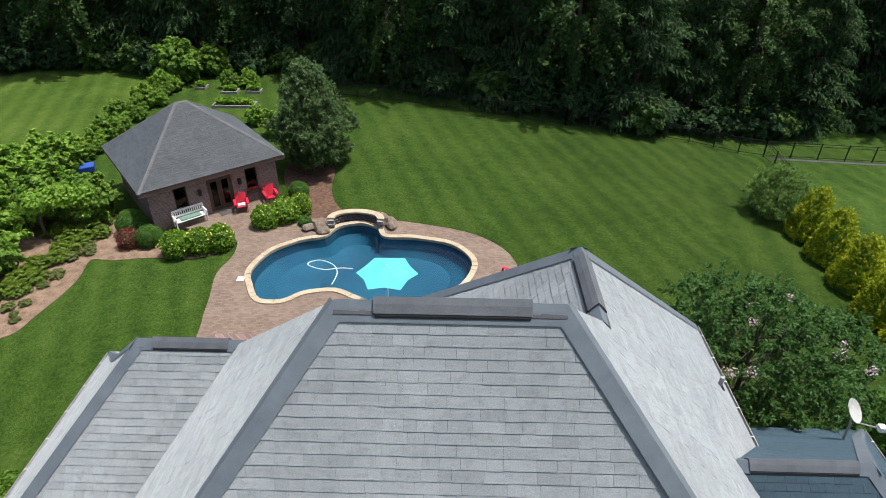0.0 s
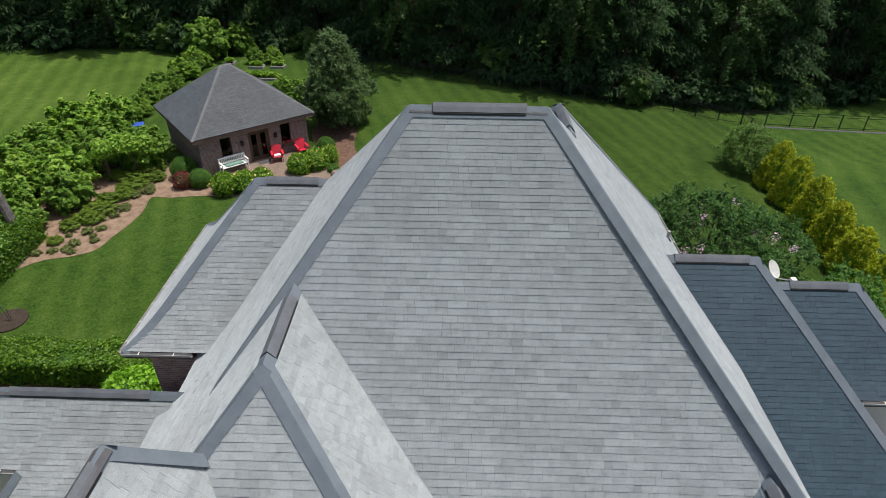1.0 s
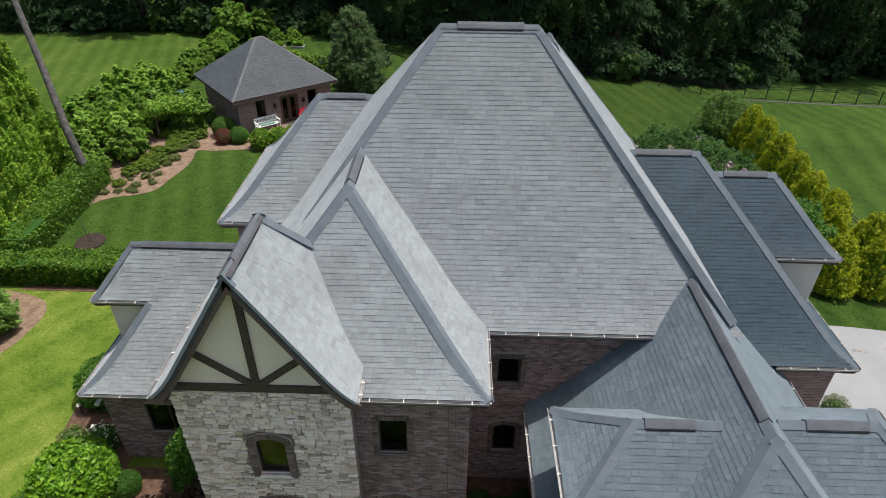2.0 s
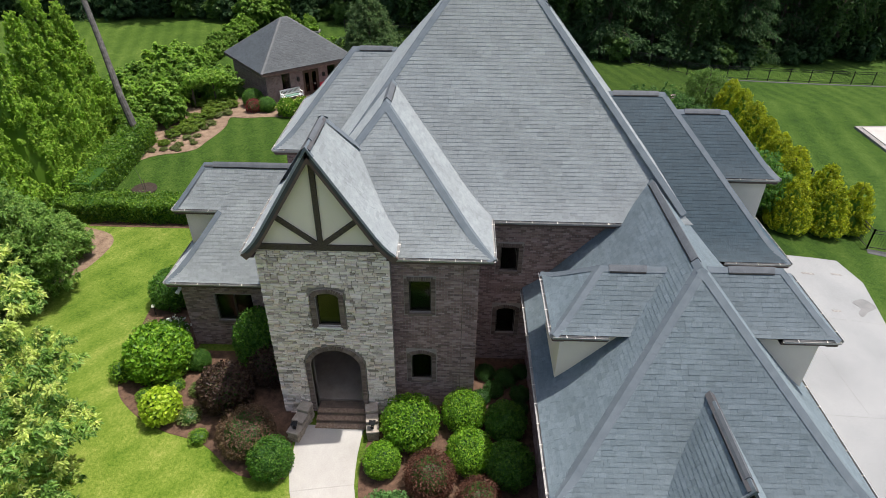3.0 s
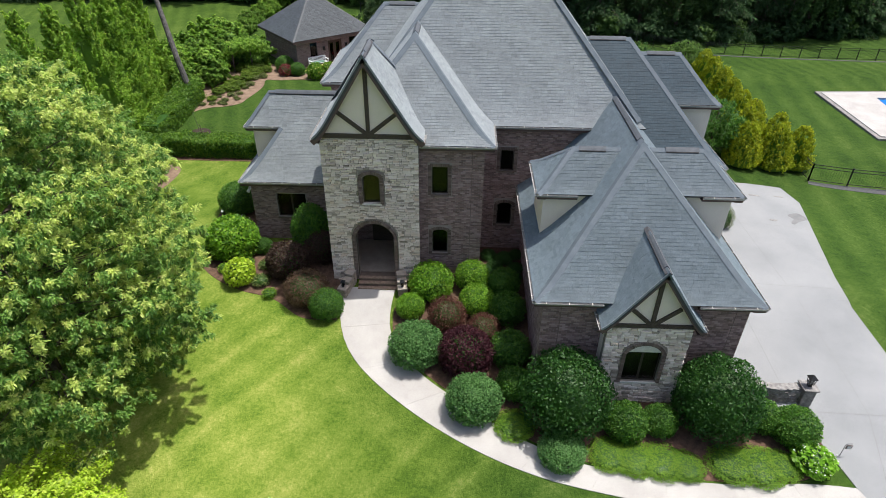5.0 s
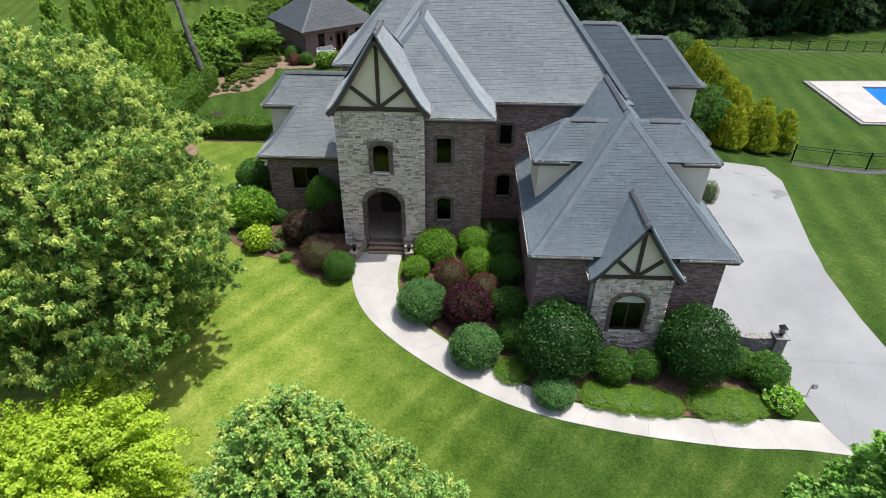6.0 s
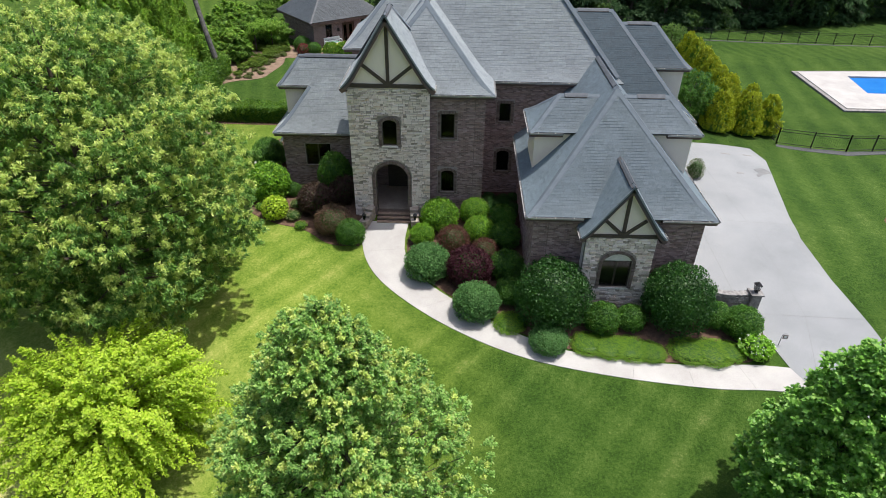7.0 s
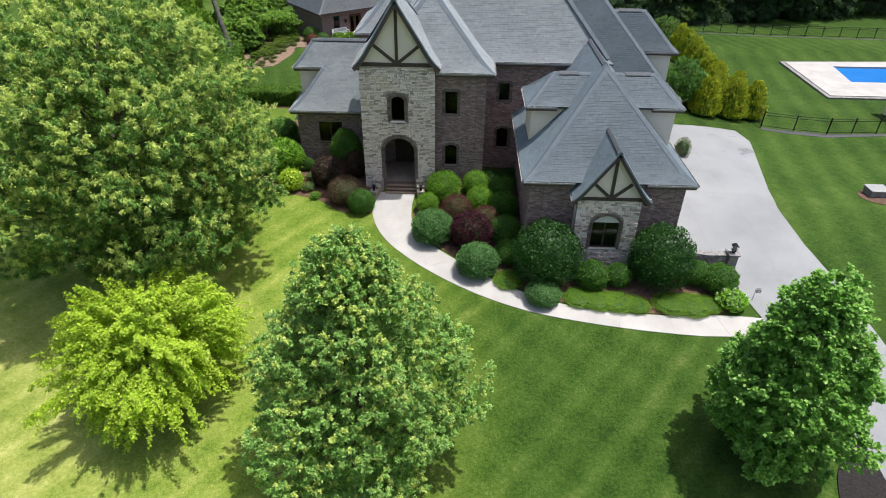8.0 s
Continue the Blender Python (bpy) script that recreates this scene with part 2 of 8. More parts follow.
def lawn_mat():
    m = Mat("mown lawn", 0.95, 0, 0.15)
    s = m.node("ShaderNodeSeparateXYZ")
    m.link(m.pos, s.inputs[0])
    # mowing bands, about 0.55 m wide, turned in plan; wobble by noise
    def bands(ax, ay, width):
        u = m.math("ADD", m.math("MULTIPLY", s.outputs[0], ax), m.math("MULTIPLY", s.outputs[1], ay))
        u = m.math("ADD", u, m.math("MULTIPLY", m.noise(0.25, 2), 0.7))
        return m.math("SINE", m.math("MULTIPLY", u, math.pi / width))
    def span(value, lo, hi, to_lo=0.0, to_hi=1.0):
        r = m.node("ShaderNodeMapRange")
        for k_, v_ in (("From Min", lo), ("From Max", hi), ("To Min", to_lo), ("To Max", to_hi)):
            r.inputs[k_].default_value = v_
        m.link(value, r.inputs["Value"])
        return r.outputs[0]
    x, y = s.outputs[0], s.outputs[1]
    is_back = m.math("GREATER_THAN", y, 10.5)
    is_right = m.math("MULTIPLY", m.math("GREATER_THAN", x, 15.5), m.math("GREATER_THAN", 36.0, y))
    is_front = m.math("SUBTRACT", 1.0, is_back)
    back = bands(0.944, 0.329, 0.73)
    right = bands(0.98, -0.19, 1.1)
    front = m.math("ADD", bands(0.772, -0.635, 0.62), bands(0.64, 0.77, 1.1))
    tracks = m.math("POWER", m.math("ABSOLUTE", bands(0.772, -0.635, 2.2)), 14.0)
    garden = m.math("ADD", m.math("MULTIPLY", back, m.math("MULTIPLY", is_back, 0.026)), m.math("MULTIPLY", m.math("ADD", front, m.math("MULTIPLY", tracks, 2.0)), m.math("MULTIPLY", is_front, 0.021)))
    band = m.math("ADD", m.math("MULTIPLY", garden, m.math("SUBTRACT", 1.0, is_right)), m.math("MULTIPLY", right, m.math("MULTIPLY", is_right, 0.030)))
    # yellower grass to the front left; its brighter sheen is in the colour too
    wander = m.math("MULTIPLY", m.noise(0.13, 3), 6.0)
    pale = m.math("MULTIPLY", span(m.math("ADD", x, wander), 4.0, -6.5), m.math("MULTIPLY", is_front, span(y, 3.0, -12.0, 0.54, 1.0)))
    dry = m.math("MULTIPLY", span(m.math("ADD", x, wander), -3.0, -16.0), span(y, -5.0, -16.0))
    olive = m.math("MULTIPLY", span(x, -24.0, -27.0), is_back)
    patch = m.noise(0.16, 5, 0.6)
    clump = m.noise(1.9, 7, 0.8)
    blade = m.noise(26, 4, 0.75)
    tuft = m.noise(8, 5, 0.8)
    v = m.math("ADD", m.math("ADD", band, 0.125), m.math("ADD", m.math("MULTIPLY", patch, 0.25), m.math("ADD", m.math("MULTIPLY", clump, 0.3), m.math("ADD", m.math("MULTIPLY", tuft, 0.45), m.math("MULTIPLY", blade, 0.35)))))
    c = m.ramp(v, [(0.67, (0.012, 0.034, 0.004)), (0.78, (0.033, 0.073, 0.008)), (0.88, (0.063, 0.112, 0.017)), (0.97, (0.13, 0.158, 0.045))])
    gold = m.ramp(v, [(0.65, (0.050, 0.120, 0.010)), (0.76, (0.130, 0.210, 0.020)), (0.87, (0.226, 0.290, 0.046)), (0.96, (0.37, 0.375, 0.10))])
    straw = m.ramp(v, [(0.65, (0.12, 0.175, 0.025)), (0.76, (0.24, 0.29, 0.055)), (0.87, (0.37, 0.39, 0.105)), (0.96, (0.52, 0.48, 0.19))])
    c = m.mix(pale, c, gold)
    c = m.mix(m.math("MULTIPLY", dry, 0.75), c, straw)
    c = m.mix(m.math("MULTIPLY", olive, 0.1), c, gold)
    # shade over the back lawn, stronger to the right, multiplied into its colour
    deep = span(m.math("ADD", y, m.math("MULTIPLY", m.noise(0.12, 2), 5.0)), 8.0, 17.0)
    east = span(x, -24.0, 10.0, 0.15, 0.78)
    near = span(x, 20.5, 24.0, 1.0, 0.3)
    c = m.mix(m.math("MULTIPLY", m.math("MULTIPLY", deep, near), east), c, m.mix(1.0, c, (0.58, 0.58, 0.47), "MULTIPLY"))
    m.color(c).bump(m.math("ADD", blade, m.math("MULTIPLY", clump, 0.6)), 0.9, 0.05)
    return m.done()


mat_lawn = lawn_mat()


def leaf_mat(name, dark, light, tip=None, gloss=0.35, through_light=0.42):
    m = Mat(name, 0.5, 0, gloss)
    r = m.island()
    dark, light = tuple(v * 1.25 for v in dark), tuple(v * 1.7 for v in light)
    stops = [(0.0, dark), (0.75, light)]
    if tip:
        stops += [(0.80, light), (0.95, tip)]
    c = m.mix(0.35, m.ramp(r, stops), m.ramp(m.noise(0.7, 3), [(0.3, dark), (0.7, light)]))
    m.color(c)
    t = m.node("ShaderNodeBsdfTranslucent")
    bright = m.node("ShaderNodeHueSaturation")
    bright.inputs["Value"].default_value = 1.5
    m.link(c, bright.inputs["Color"])
    m.link(bright.outputs[0], t.inputs[0])
    mx = m.node("ShaderNodeMixShader")
    mx.inputs[0].default_value = through_light
    m.link(m.b.outputs[0], mx.inputs[1])
    m.link(t.outputs[0], mx.inputs[2])
    m.link(mx.outputs[0], m.out.inputs[0])
    return m.done()


leaf_woods = leaf_mat("conifer needles", (0.014, 0.036, 0.015), (0.042, 0.080, 0.031), (0.075, 0.12, 0.04), 0.1)
leaf_woods_broad = leaf_mat("woodland leaves", (0.015, 0.040, 0.013), (0.047, 0.088, 0.026), (0.085, 0.13, 0.035), 0.1)
leaf_myrtle = leaf_mat("dark myrtle leaves", (0.014, 0.046, 0.010), (0.048, 0.102, 0.024), (0.09, 0.15, 0.04), 0.15)
leaf_woods_pale = leaf_mat("pale woodland leaves", (0.025, 0.060, 0.012), (0.075, 0.13, 0.03), None, 0.2)
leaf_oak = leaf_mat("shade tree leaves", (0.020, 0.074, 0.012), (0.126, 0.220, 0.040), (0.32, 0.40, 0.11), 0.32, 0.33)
leaf_pale = leaf_mat("pale upper leaves", (0.155, 0.235, 0.045), (0.35, 0.405, 0.105), (0.60, 0.565, 0.20), 0.3, 0.37)
leaf_mid = leaf_mat("mid green leaves", (0.036, 0.098, 0.016), (0.135, 0.225, 0.045), (0.30, 0.38, 0.10), 0.3, 0.34)
leaf_vitex = leaf_mat("loose shrub leaves", (0.030, 0.074, 0.014), (0.085, 0.145, 0.030), (0.16, 0.22, 0.05), 0.2)
leaf_maple = leaf_mat("young maple leaves", (0.052, 0.134, 0.026), (0.205, 0.325, 0.080), (0.44, 0.50, 0.17), 0.35, 0.38)
leaf_lime = leaf_mat("yellow green leaves", (0.138, 0.220, 0.014), (0.290, 0.380, 0.030), (0.50, 0.55, 0.08), 0.3, 0.42)
leaf_deep = leaf_mat("deep green leaves", (0.014, 0.055, 0.009), (0.064, 0.150, 0.018), (0.16, 0.28, 0.03), 0.35)
leaf_hedge = leaf_mat("hedge leaves", (0.018, 0.064, 0.008), (0.085, 0.160, 0.014), (0.19, 0.27, 0.025), 0.35)
leaf_bed = leaf_mat("low juniper sprays", (0.035, 0.080, 0.008), (0.110, 0.165, 0.018), (0.20, 0.24, 0.03), 0.3)
leaf_dull = leaf_mat("dull bed plants", (0.055, 0.085, 0.020), (0.125, 0.150, 0.050), (0.17, 0.13, 0.07), 0.2)
leaf_young = leaf_mat("young maple green", (0.046, 0.136, 0.020), (0.165, 0.305, 0.050), (0.36, 0.50, 0.12), 0.4, 0.36)
leaf_box = leaf_mat("boxwood leaves", (0.028, 0.088, 0.008), (0.130, 0.255, 0.018), (0.32, 0.46, 0.04), 0.3)
leaf_limebox = leaf_mat("bright shrub leaves", (0.08, 0.18, 0.012), (0.16, 0.30, 0.025))
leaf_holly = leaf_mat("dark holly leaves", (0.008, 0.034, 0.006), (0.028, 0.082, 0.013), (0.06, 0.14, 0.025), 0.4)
leaf_blue = leaf_mat("blue green juniper", (0.030, 0.088, 0.026), (0.092, 0.180, 0.056), (0.16, 0.27, 0.10), 0.1)
leaf_purple = leaf_mat("purple barberry leaves", (0.018, 0.007, 0.010), (0.055, 0.018, 0.024), (0.10, 0.03, 0.035), 0.15)
leaf_russet = leaf_mat("russet leaves", (0.050, 0.022, 0.016), (0.110, 0.052, 0.036), (0.16, 0.08, 0.05), 0.2)
leaf_bronze = leaf_mat("dark bronze leaves", (0.020, 0.013, 0.010), (0.060, 0.036, 0.026), (0.09, 0.075, 0.03), 0.3)
leaf_brown = leaf_mat("bronze shrub leaves", (0.050, 0.040, 0.020), (0.115, 0.070, 0.045), None, 0.3)
leaf_gold = leaf_mat("golden arborvitae", (0.075, 0.135, 0.010), (0.275, 0.305, 0.018), (0.76, 0.65, 0.035), 0.2, 0.48)
leaf_cypress = leaf_mat("cypress sprays", (0.065, 0.150, 0.018), (0.205, 0.310, 0.038), (0.42, 0.50, 0.08), 0.2, 0.48)
leaf_magnolia = leaf_mat("magnolia leaves", (0.024, 0.058, 0.018), (0.075, 0.120, 0.045), (0.15, 0.17, 0.07), 0.2)
leaf_vine = leaf_mat("vine leaves", (0.046, 0.115, 0.013), (0.155, 0.255, 0.034), (0.31, 0.41, 0.07), 0.2)
leaf_boundary = leaf_mat("boundary shrub leaves", (0.036, 0.092, 0.013), (0.122, 0.210, 0.030), (0.26, 0.35, 0.06), 0.2)
leaf_cover = leaf_mat("ground cover", (0.045, 0.115, 0.010), (0.115, 0.200, 0.020), (0.19, 0.27, 0.035), 0.15)
petal_yellow = leaf_mat("yellow petals", (0.42, 0.36, 0.06), (0.52, 0.47, 0.18), None, 0.2)
petal_pink = leaf_mat("pink petals", (0.35, 0.22, 0.30), (0.55, 0.40, 0.48), None, 0.2)
petal_white = leaf_mat("white petals", (0.40, 0.42, 0.36), (0.50, 0.50, 0.46), None, 0.2)
petal_red = leaf_mat("red petals", (0.25, 0.03, 0.03), (0.45, 0.08, 0.07), None, 0.2)


# ---- building blocks ----
def mesh_of(bm, name, material):
    me = bpy.data.meshes.new(name)
    bmesh.ops.recalc_face_normals(bm, faces=bm.faces)
    bm.to_mesh(me)
    bm.free()
    me.materials.append(material)
    return me


def part(name, bm, material, parent, label=""):
    """Links a bmesh, made in world coordinates, as one mesh under a thing that stands at the origin."""
    ob = new(name, mesh_of(bm, name, material))
    ob.parent = parent
    return tagged(ob, label)


def thing(name, label, category, kind="", group=""):
    return tagged(new(name), label, category, group, kind)


def solid(name, bm, material, label, category, kind="", group=""):
    return tagged(new(name, mesh_of(bm, name, material)), label, category, group, kind)


def add_box(bm, x0, x1, y0, y1, z0, z1, m=None):
    vs = [bm.verts.new((x, y, z)) for x in (x0, x1) for y in (y0, y1) for z in (z0, z1)]
    for f_ in ((0, 1, 3, 2), (4, 6, 7, 5), (0, 4, 5, 1), (2, 3, 7, 6), (0, 2, 6, 4), (1, 5, 7, 3)):
        bm.faces.new([vs[i] for i in f_])
    if m is not None:
        for v in vs:
            v.co = m @ v.co
    return vs


def box(x0, x1, y0, y1, z0, z1, bevel=0.0):
    bm = bmesh.new()
    add_box(bm, x0, x1, y0, y1, z0, z1)
    if bevel:
        bmesh.ops.bevel(bm, geom=bm.edges[:], offset=bevel, segments=2, affect="EDGES", profile=0.5)
    return bm


def beam(bm, a, b, w, h, up=(0, 0, 1)):
    """A bar from a to b, w across and h along up."""
    a, b = Vector(a), Vector(b)
    d = b - a
    side = d.cross(Vector(up)).normalized() * (w / 2)
    top = side.cross(d).normalized() * (h / 2)
    vs = [bm.verts.new(p + s * side + t * top) for p in (a, b) for s, t in ((-1, -1), (1, -1), (1, 1), (-1, 1))]
    for f_ in ((0, 1, 2, 3), (7, 6, 5, 4), (0, 4, 5, 1), (1, 5, 6, 2), (2, 6, 7, 3), (3, 7, 4, 0)):
        bm.faces.new([vs[i] for i in f_])


def tube(bm, pts, radii, sides=8):
    """A round, tapered bar along points."""
    rings = []
    pts = [Vector(p) for p in pts]
    for i, p in enumerate(pts):
        d = (pts[min(i + 1, len(pts) - 1)] - pts[max(i - 1, 0)]).normalized()
        s = d.orthogonal().normalized()
        t = d.cross(s)
        rings.append([bm.verts.new(p + (s * math.cos(k * math.tau / sides) + t * math.sin(k * math.tau / sides)) * radii[i]) for k in range(sides)])
    for r0, r1 in zip(rings, rings[1:]):
        for k in range(sides):
            bm.faces.new((r0[k], r0[(k + 1) % sides], r1[(k + 1) % sides], r1[k]))
    bm.faces.new(rings[0][::-1])
    bm.faces.new(rings[-1])


def fill_loops(loops, place, depth):
    """A flat plate with holes: loops of (u, v), the first the outline; place(u, v, w) gives the world point; depth is its thickness."""
    bm = bmesh.new()
    edges = []
    for lp in loops:
        vs = [bm.verts.new((u, v, 0)) for u, v in lp]
        edges += [bm.edges.new((vs[i], vs[(i + 1) % len(vs)])) for i in range(len(vs))]
    bmesh.ops.triangle_fill(bm, use_beauty=True, use_dissolve=False, edges=edges, normal=(0, 0, 1))
    ret = bmesh.ops.extrude_face_region(bm, geom=bm.faces[:])
    for v in ret["geom"]:
        if isinstance(v, bmesh.types.BMVert):
            v.co.z = depth
    for v in bm.verts:
        v.co = place(v.co.x, v.co.y, v.co.z)
    return bm


def sweep(bm, pts, w, h):
    """One bent bar through points, w across and h deep, upright."""
    pts = [Vector(p) for p in pts]
    rings_ = []
    for i, p in enumerate(pts):
        d = (pts[min(i + 1, len(pts) - 1)] - pts[max(i - 1, 0)]).normalized()
        side = d.cross(Vector((0, 0, 1))).normalized() * (w / 2)
        top = side.cross(d).normalized() * (h / 2)
        rings_.append([bm.verts.new(p + a * side + b * top) for a, b in ((-1, -1), (1, -1), (1, 1), (-1, 1))])
    for r0, r1 in zip(rings_, rings_[1:]):
        for k in range(4):
            bm.faces.new((r0[k], r0[(k + 1) % 4], r1[(k + 1) % 4], r1[k]))
    bm.faces.new(rings_[0][::-1])
    bm.faces.new(rings_[-1])


def ss(a, b, v):
    t = min(1.0, max(0.0, (v - a) / (b - a)))
    return t * t * (3 - 2 * t)


def gz(x, y):
    """The ground's height."""
    front = 0.0
    if y < -3:
        front = -0.135 * (-3 - y) if y > -16 else -1.755 - 0.09 * (-16 - y) if y > -34 else -3.375 - 0.03 * (-34 - y)
    back = ss(6, 24, y) * (0.85 * (1 - ss(-8, 18, x)) - 0.3 * ss(14, 36, x))
    right = -0.25 * ss(10, 16, x) * ss(-10, 0, y) - 0.9 * ss(15, 24, x) * ss(-12, 6, y)
    return front + back + right


def inside(x, y, poly):
    hit_, j = False, len(poly) - 1
    for i in range(len(poly)):
        (xi, yi), (xj, yj) = poly[i], poly[j]
        if (yi > y) != (yj > y) and x < (xj - xi) * (y - yi) / (yj - yi) + xi:
            hit_ = not hit_
        j = i
    return hit_


def smooth_loop(pts, steps=6):
    """A closed Catmull-Rom curve through points."""
    out, n = [], len(pts)
    for i in range(n):
        p0, p1, p2, p3 = (Vector(pts[(i + k) % n]) for k in (-1, 0, 1, 2))
        for s in range(steps):
            t = s / steps
            q = 0.5 * (2 * p1 + (p2 - p0) * t + (2 * p0 - 5 * p1 + 4 * p2 - p3) * t * t + (3 * p1 - p0 - 3 * p2 + p3) * t ** 3)
            out.append((q.x, q.y))
    return out


def smooth_line(pts, steps=6):
    out = []
    for i in range(len(pts) - 1):
        p0, p1, p2, p3 = (Vector(pts[min(max(i + k, 0), len(pts) - 1)]) for k in (-1, 0, 1, 2))
        for s in range(steps):
            t = s / steps
            q = 0.5 * (2 * p1 + (p2 - p0) * t + (2 * p0 - 5 * p1 + 4 * p2 - p3) * t * t + (3 * p1 - p0 - 3 * p2 + p3) * t ** 3)
            out.append((q.x, q.y))
    return out + [tuple(pts[-1])]


def slab(loops, top=0.04, thick=0.25, cell=1.0, flat=None):
    """A plate that lies on the ground and follows it."""
    bm = bmesh.new()
    edges = []
    for lp in loops:
        vs = [bm.verts.new((u, v, 0)) for u, v in lp]
        edges += [bm.edges.new((vs[i], vs[(i + 1) % len(vs)])) for i in range(len(vs))]
    bmesh.ops.triangle_fill(bm, use_beauty=True, use_dissolve=False, edges=edges, normal=(0, 0, 1))
    if flat is None:
        xs, ys = [v.co.x for v in bm.verts], [v.co.y for v in bm.verts]
        for axis, lo, hi in ((0, min(xs), max(xs)), (1, min(ys), max(ys))):
            k = math.floor(lo / cell) + 1
            while k * cell < hi:
                co, no = [0, 0, 0], [0, 0, 0]
                co[axis], no[axis] = k * cell, 1
                bmesh.ops.bisect_plane(bm, geom=bm.verts[:] + bm.edges[:] + bm.faces[:], plane_co=co, plane_no=no)
                k += 1
    for v in bm.verts:
        v.co.z = (gz(v.co.x, v.co.y) if flat is None else flat) + top
    ret = bmesh.ops.extrude_face_region(bm, geom=bm.faces[:])
    for v in ret["geom"]:
        if isinstance(v, bmesh.types.BMVert):
            v.co.z -= thick
    return bm


# ---- ground ----
POOL = smooth_loop([(-9.9, 23.5), (-9.4, 25.1), (-8.2, 26.2), (-6.9, 26.7), (-6.3, 27.7), (-5.2, 28.1), (-4.2, 27.7), (-3.7, 26.8), (-2.0, 26.7), (-0.2, 26.2), (0.8, 25.1), (0.9, 23.9), (0.1, 22.3), (-1.6, 21.2), (-3.2, 21.0), (-4.4, 21.6), (-5.6, 22.15), (-6.9, 21.9), (-7.9, 21.2), (-8.9, 21.3), (-9.5, 22.3)], 4)
POOL_Z = 0.95


def ground_sheet():
    def lines(lo, hi, a, b, fine):
        out = list(np.arange(a, b + 0.01, fine))
        for s in (2, 4, 8, 16, 32, 64, 128, 256, 400):
            out = [out[0] - s] + out + [out[-1] + s]
        return out
    xs, ys = lines(0, 0, -44, 44, 1.0), lines(0, 0, -40, 60, 1.0)
    verts = [(x, y, gz(x, y)) for y in ys for x in xs]
    w = len(xs)
    faces = []
    for j in range(len(ys) - 1):
        for i in range(w - 1):
            cx, cy = (xs[i] + xs[i + 1]) / 2, (ys[j] + ys[j + 1]) / 2
            if -12 < cx < 3 and 19 < cy < 30 and any(inside(xs[i + a], ys[j + b], POOL) for a in (0, 1) for b in (0, 1)):
                continue
            faces.append((j * w + i, j * w + i + 1, (j + 1) * w + i + 1, (j + 1) * w + i))
    me = bpy.data.meshes.new("ground")
    me.from_pydata(verts, [], faces)
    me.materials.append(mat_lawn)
    me.polygons.foreach_set("use_smooth", [True] * len(me.polygons))
    return tagged(new("ground", me), "mown green lawn with mowing stripes, sloping to the front", "lawn", kind="structure")


ground_sheet()

# driveway, front walk, beds
DRIVE = [(9.9, -9.4), (9.9, 8.6), (14.3, 9.1), (19.4, 9.3), (19.8, 7.4), (19.2, 5.0), (18.5, 2.4), (17.6, -1.0), (17.1, -3.5), (17.2, -6.9), (17.6, -10.0), (17.9, -13.5), (18.4, -20), (18.9, -34), (19.4, -70), (14.6, -70), (14.5, -34), (14.4, -20), (13.6, -14.0), (12.9, -12.6), (12.4, -10.8), (12.6, -9.2)]
solid("driveway", slab([DRIVE], 0.03, 0.3), mat_concrete, "pale grey concrete driveway beside the house", "driveway", "structure")
WALK_OUT = smooth_line([(-6.75, -3.3), (-6.75, -5.2), (-6.0, -7.2), (-4.4, -9.0), (-1.75, -10.95), (1.4, -12.45), (5.2, -13.3), (9.2, -13.75), (11.6, -13.75), (13.6, -13.95)], 5)
WALK_IN = smooth_line([(12.9, -12.55), (11.2, -12.45), (7.65, -12.55), (3.8, -12.1), (1.7, -11.35), (0.0, -10.35), (-2.9, -8.2), (-4.25, -6.3), (-4.5, -4.8), (-4.4, -3.3)], 5)
walkway = thing("walkway", "curved pale concrete front walk", "walkway", "structure")


def along(line, t):
    """The point at the share t of a polyline's length."""
    ls_ = [0.0]
    for p, q in zip(line, line[1:]):
        ls_.append(ls_[-1] + math.dist(p, q))
    d = t * ls_[-1]
    for i in range(len(line) - 1):
        if ls_[i + 1] >= d:
            k_ = (d - ls_[i]) / (ls_[i + 1] - ls_[i] + 1e-9)
            return (line[i][0] + (line[i + 1][0] - line[i][0]) * k_, line[i][1] + (line[i + 1][1] - line[i][1]) * k_)
    return tuple(line[-1])


PANELS = 10
for i in range(PANELS):
    ts_ = [(i + 0.0012 + j * 0.9976 / 4) / PANELS for j in range(5)]
    lp_ = [along(WALK_OUT, t) for t in ts_] + [along(WALK_IN[::-1], t) for t in reversed(ts_)]
    part("walk_panel", slab([lp_], 0.03, 0.2), mat_walk, walkway)
BED_R = smooth_line([(-3.3, -2.9), (-4.2, -3.9), (-4.2, -6.2), (-2.8, -8.1), (0.1, -10.3), (1.8, -11.25), (3.9, -12.0), (7.7, -12.45), (11.2, -12.3), (12.5, -11.2)], 5) + [(12.3, -9.0), (1.9, -8.6), (1.9, 0.5), (-3.3, 0.5)]
solid("mulch_bed_front", slab([BED_R], 0.02, 0.2), mat_mulch, "reddish brown mulch bed along the front wall", "mulch bed", "structure")
BED_D = smooth_loop([(12.3, -21.8), (12.8, -20.4), (13.6, -19.5), (14.33, -19.0), (14.42, -21.0), (14.45, -24.0), (13.2, -24.6), (12.3, -23.4)], 5)
solid("mulch_bed_drive", slab([BED_D], 0.05, 0.2), mottled("black bark mulch", (0.005, 0.004, 0.004), (0.034, 0.029, 0.027), 11, 0.95, 34, 1.0), "black bark mulch bed at the driveway's edge", "mulch bed", "structure")
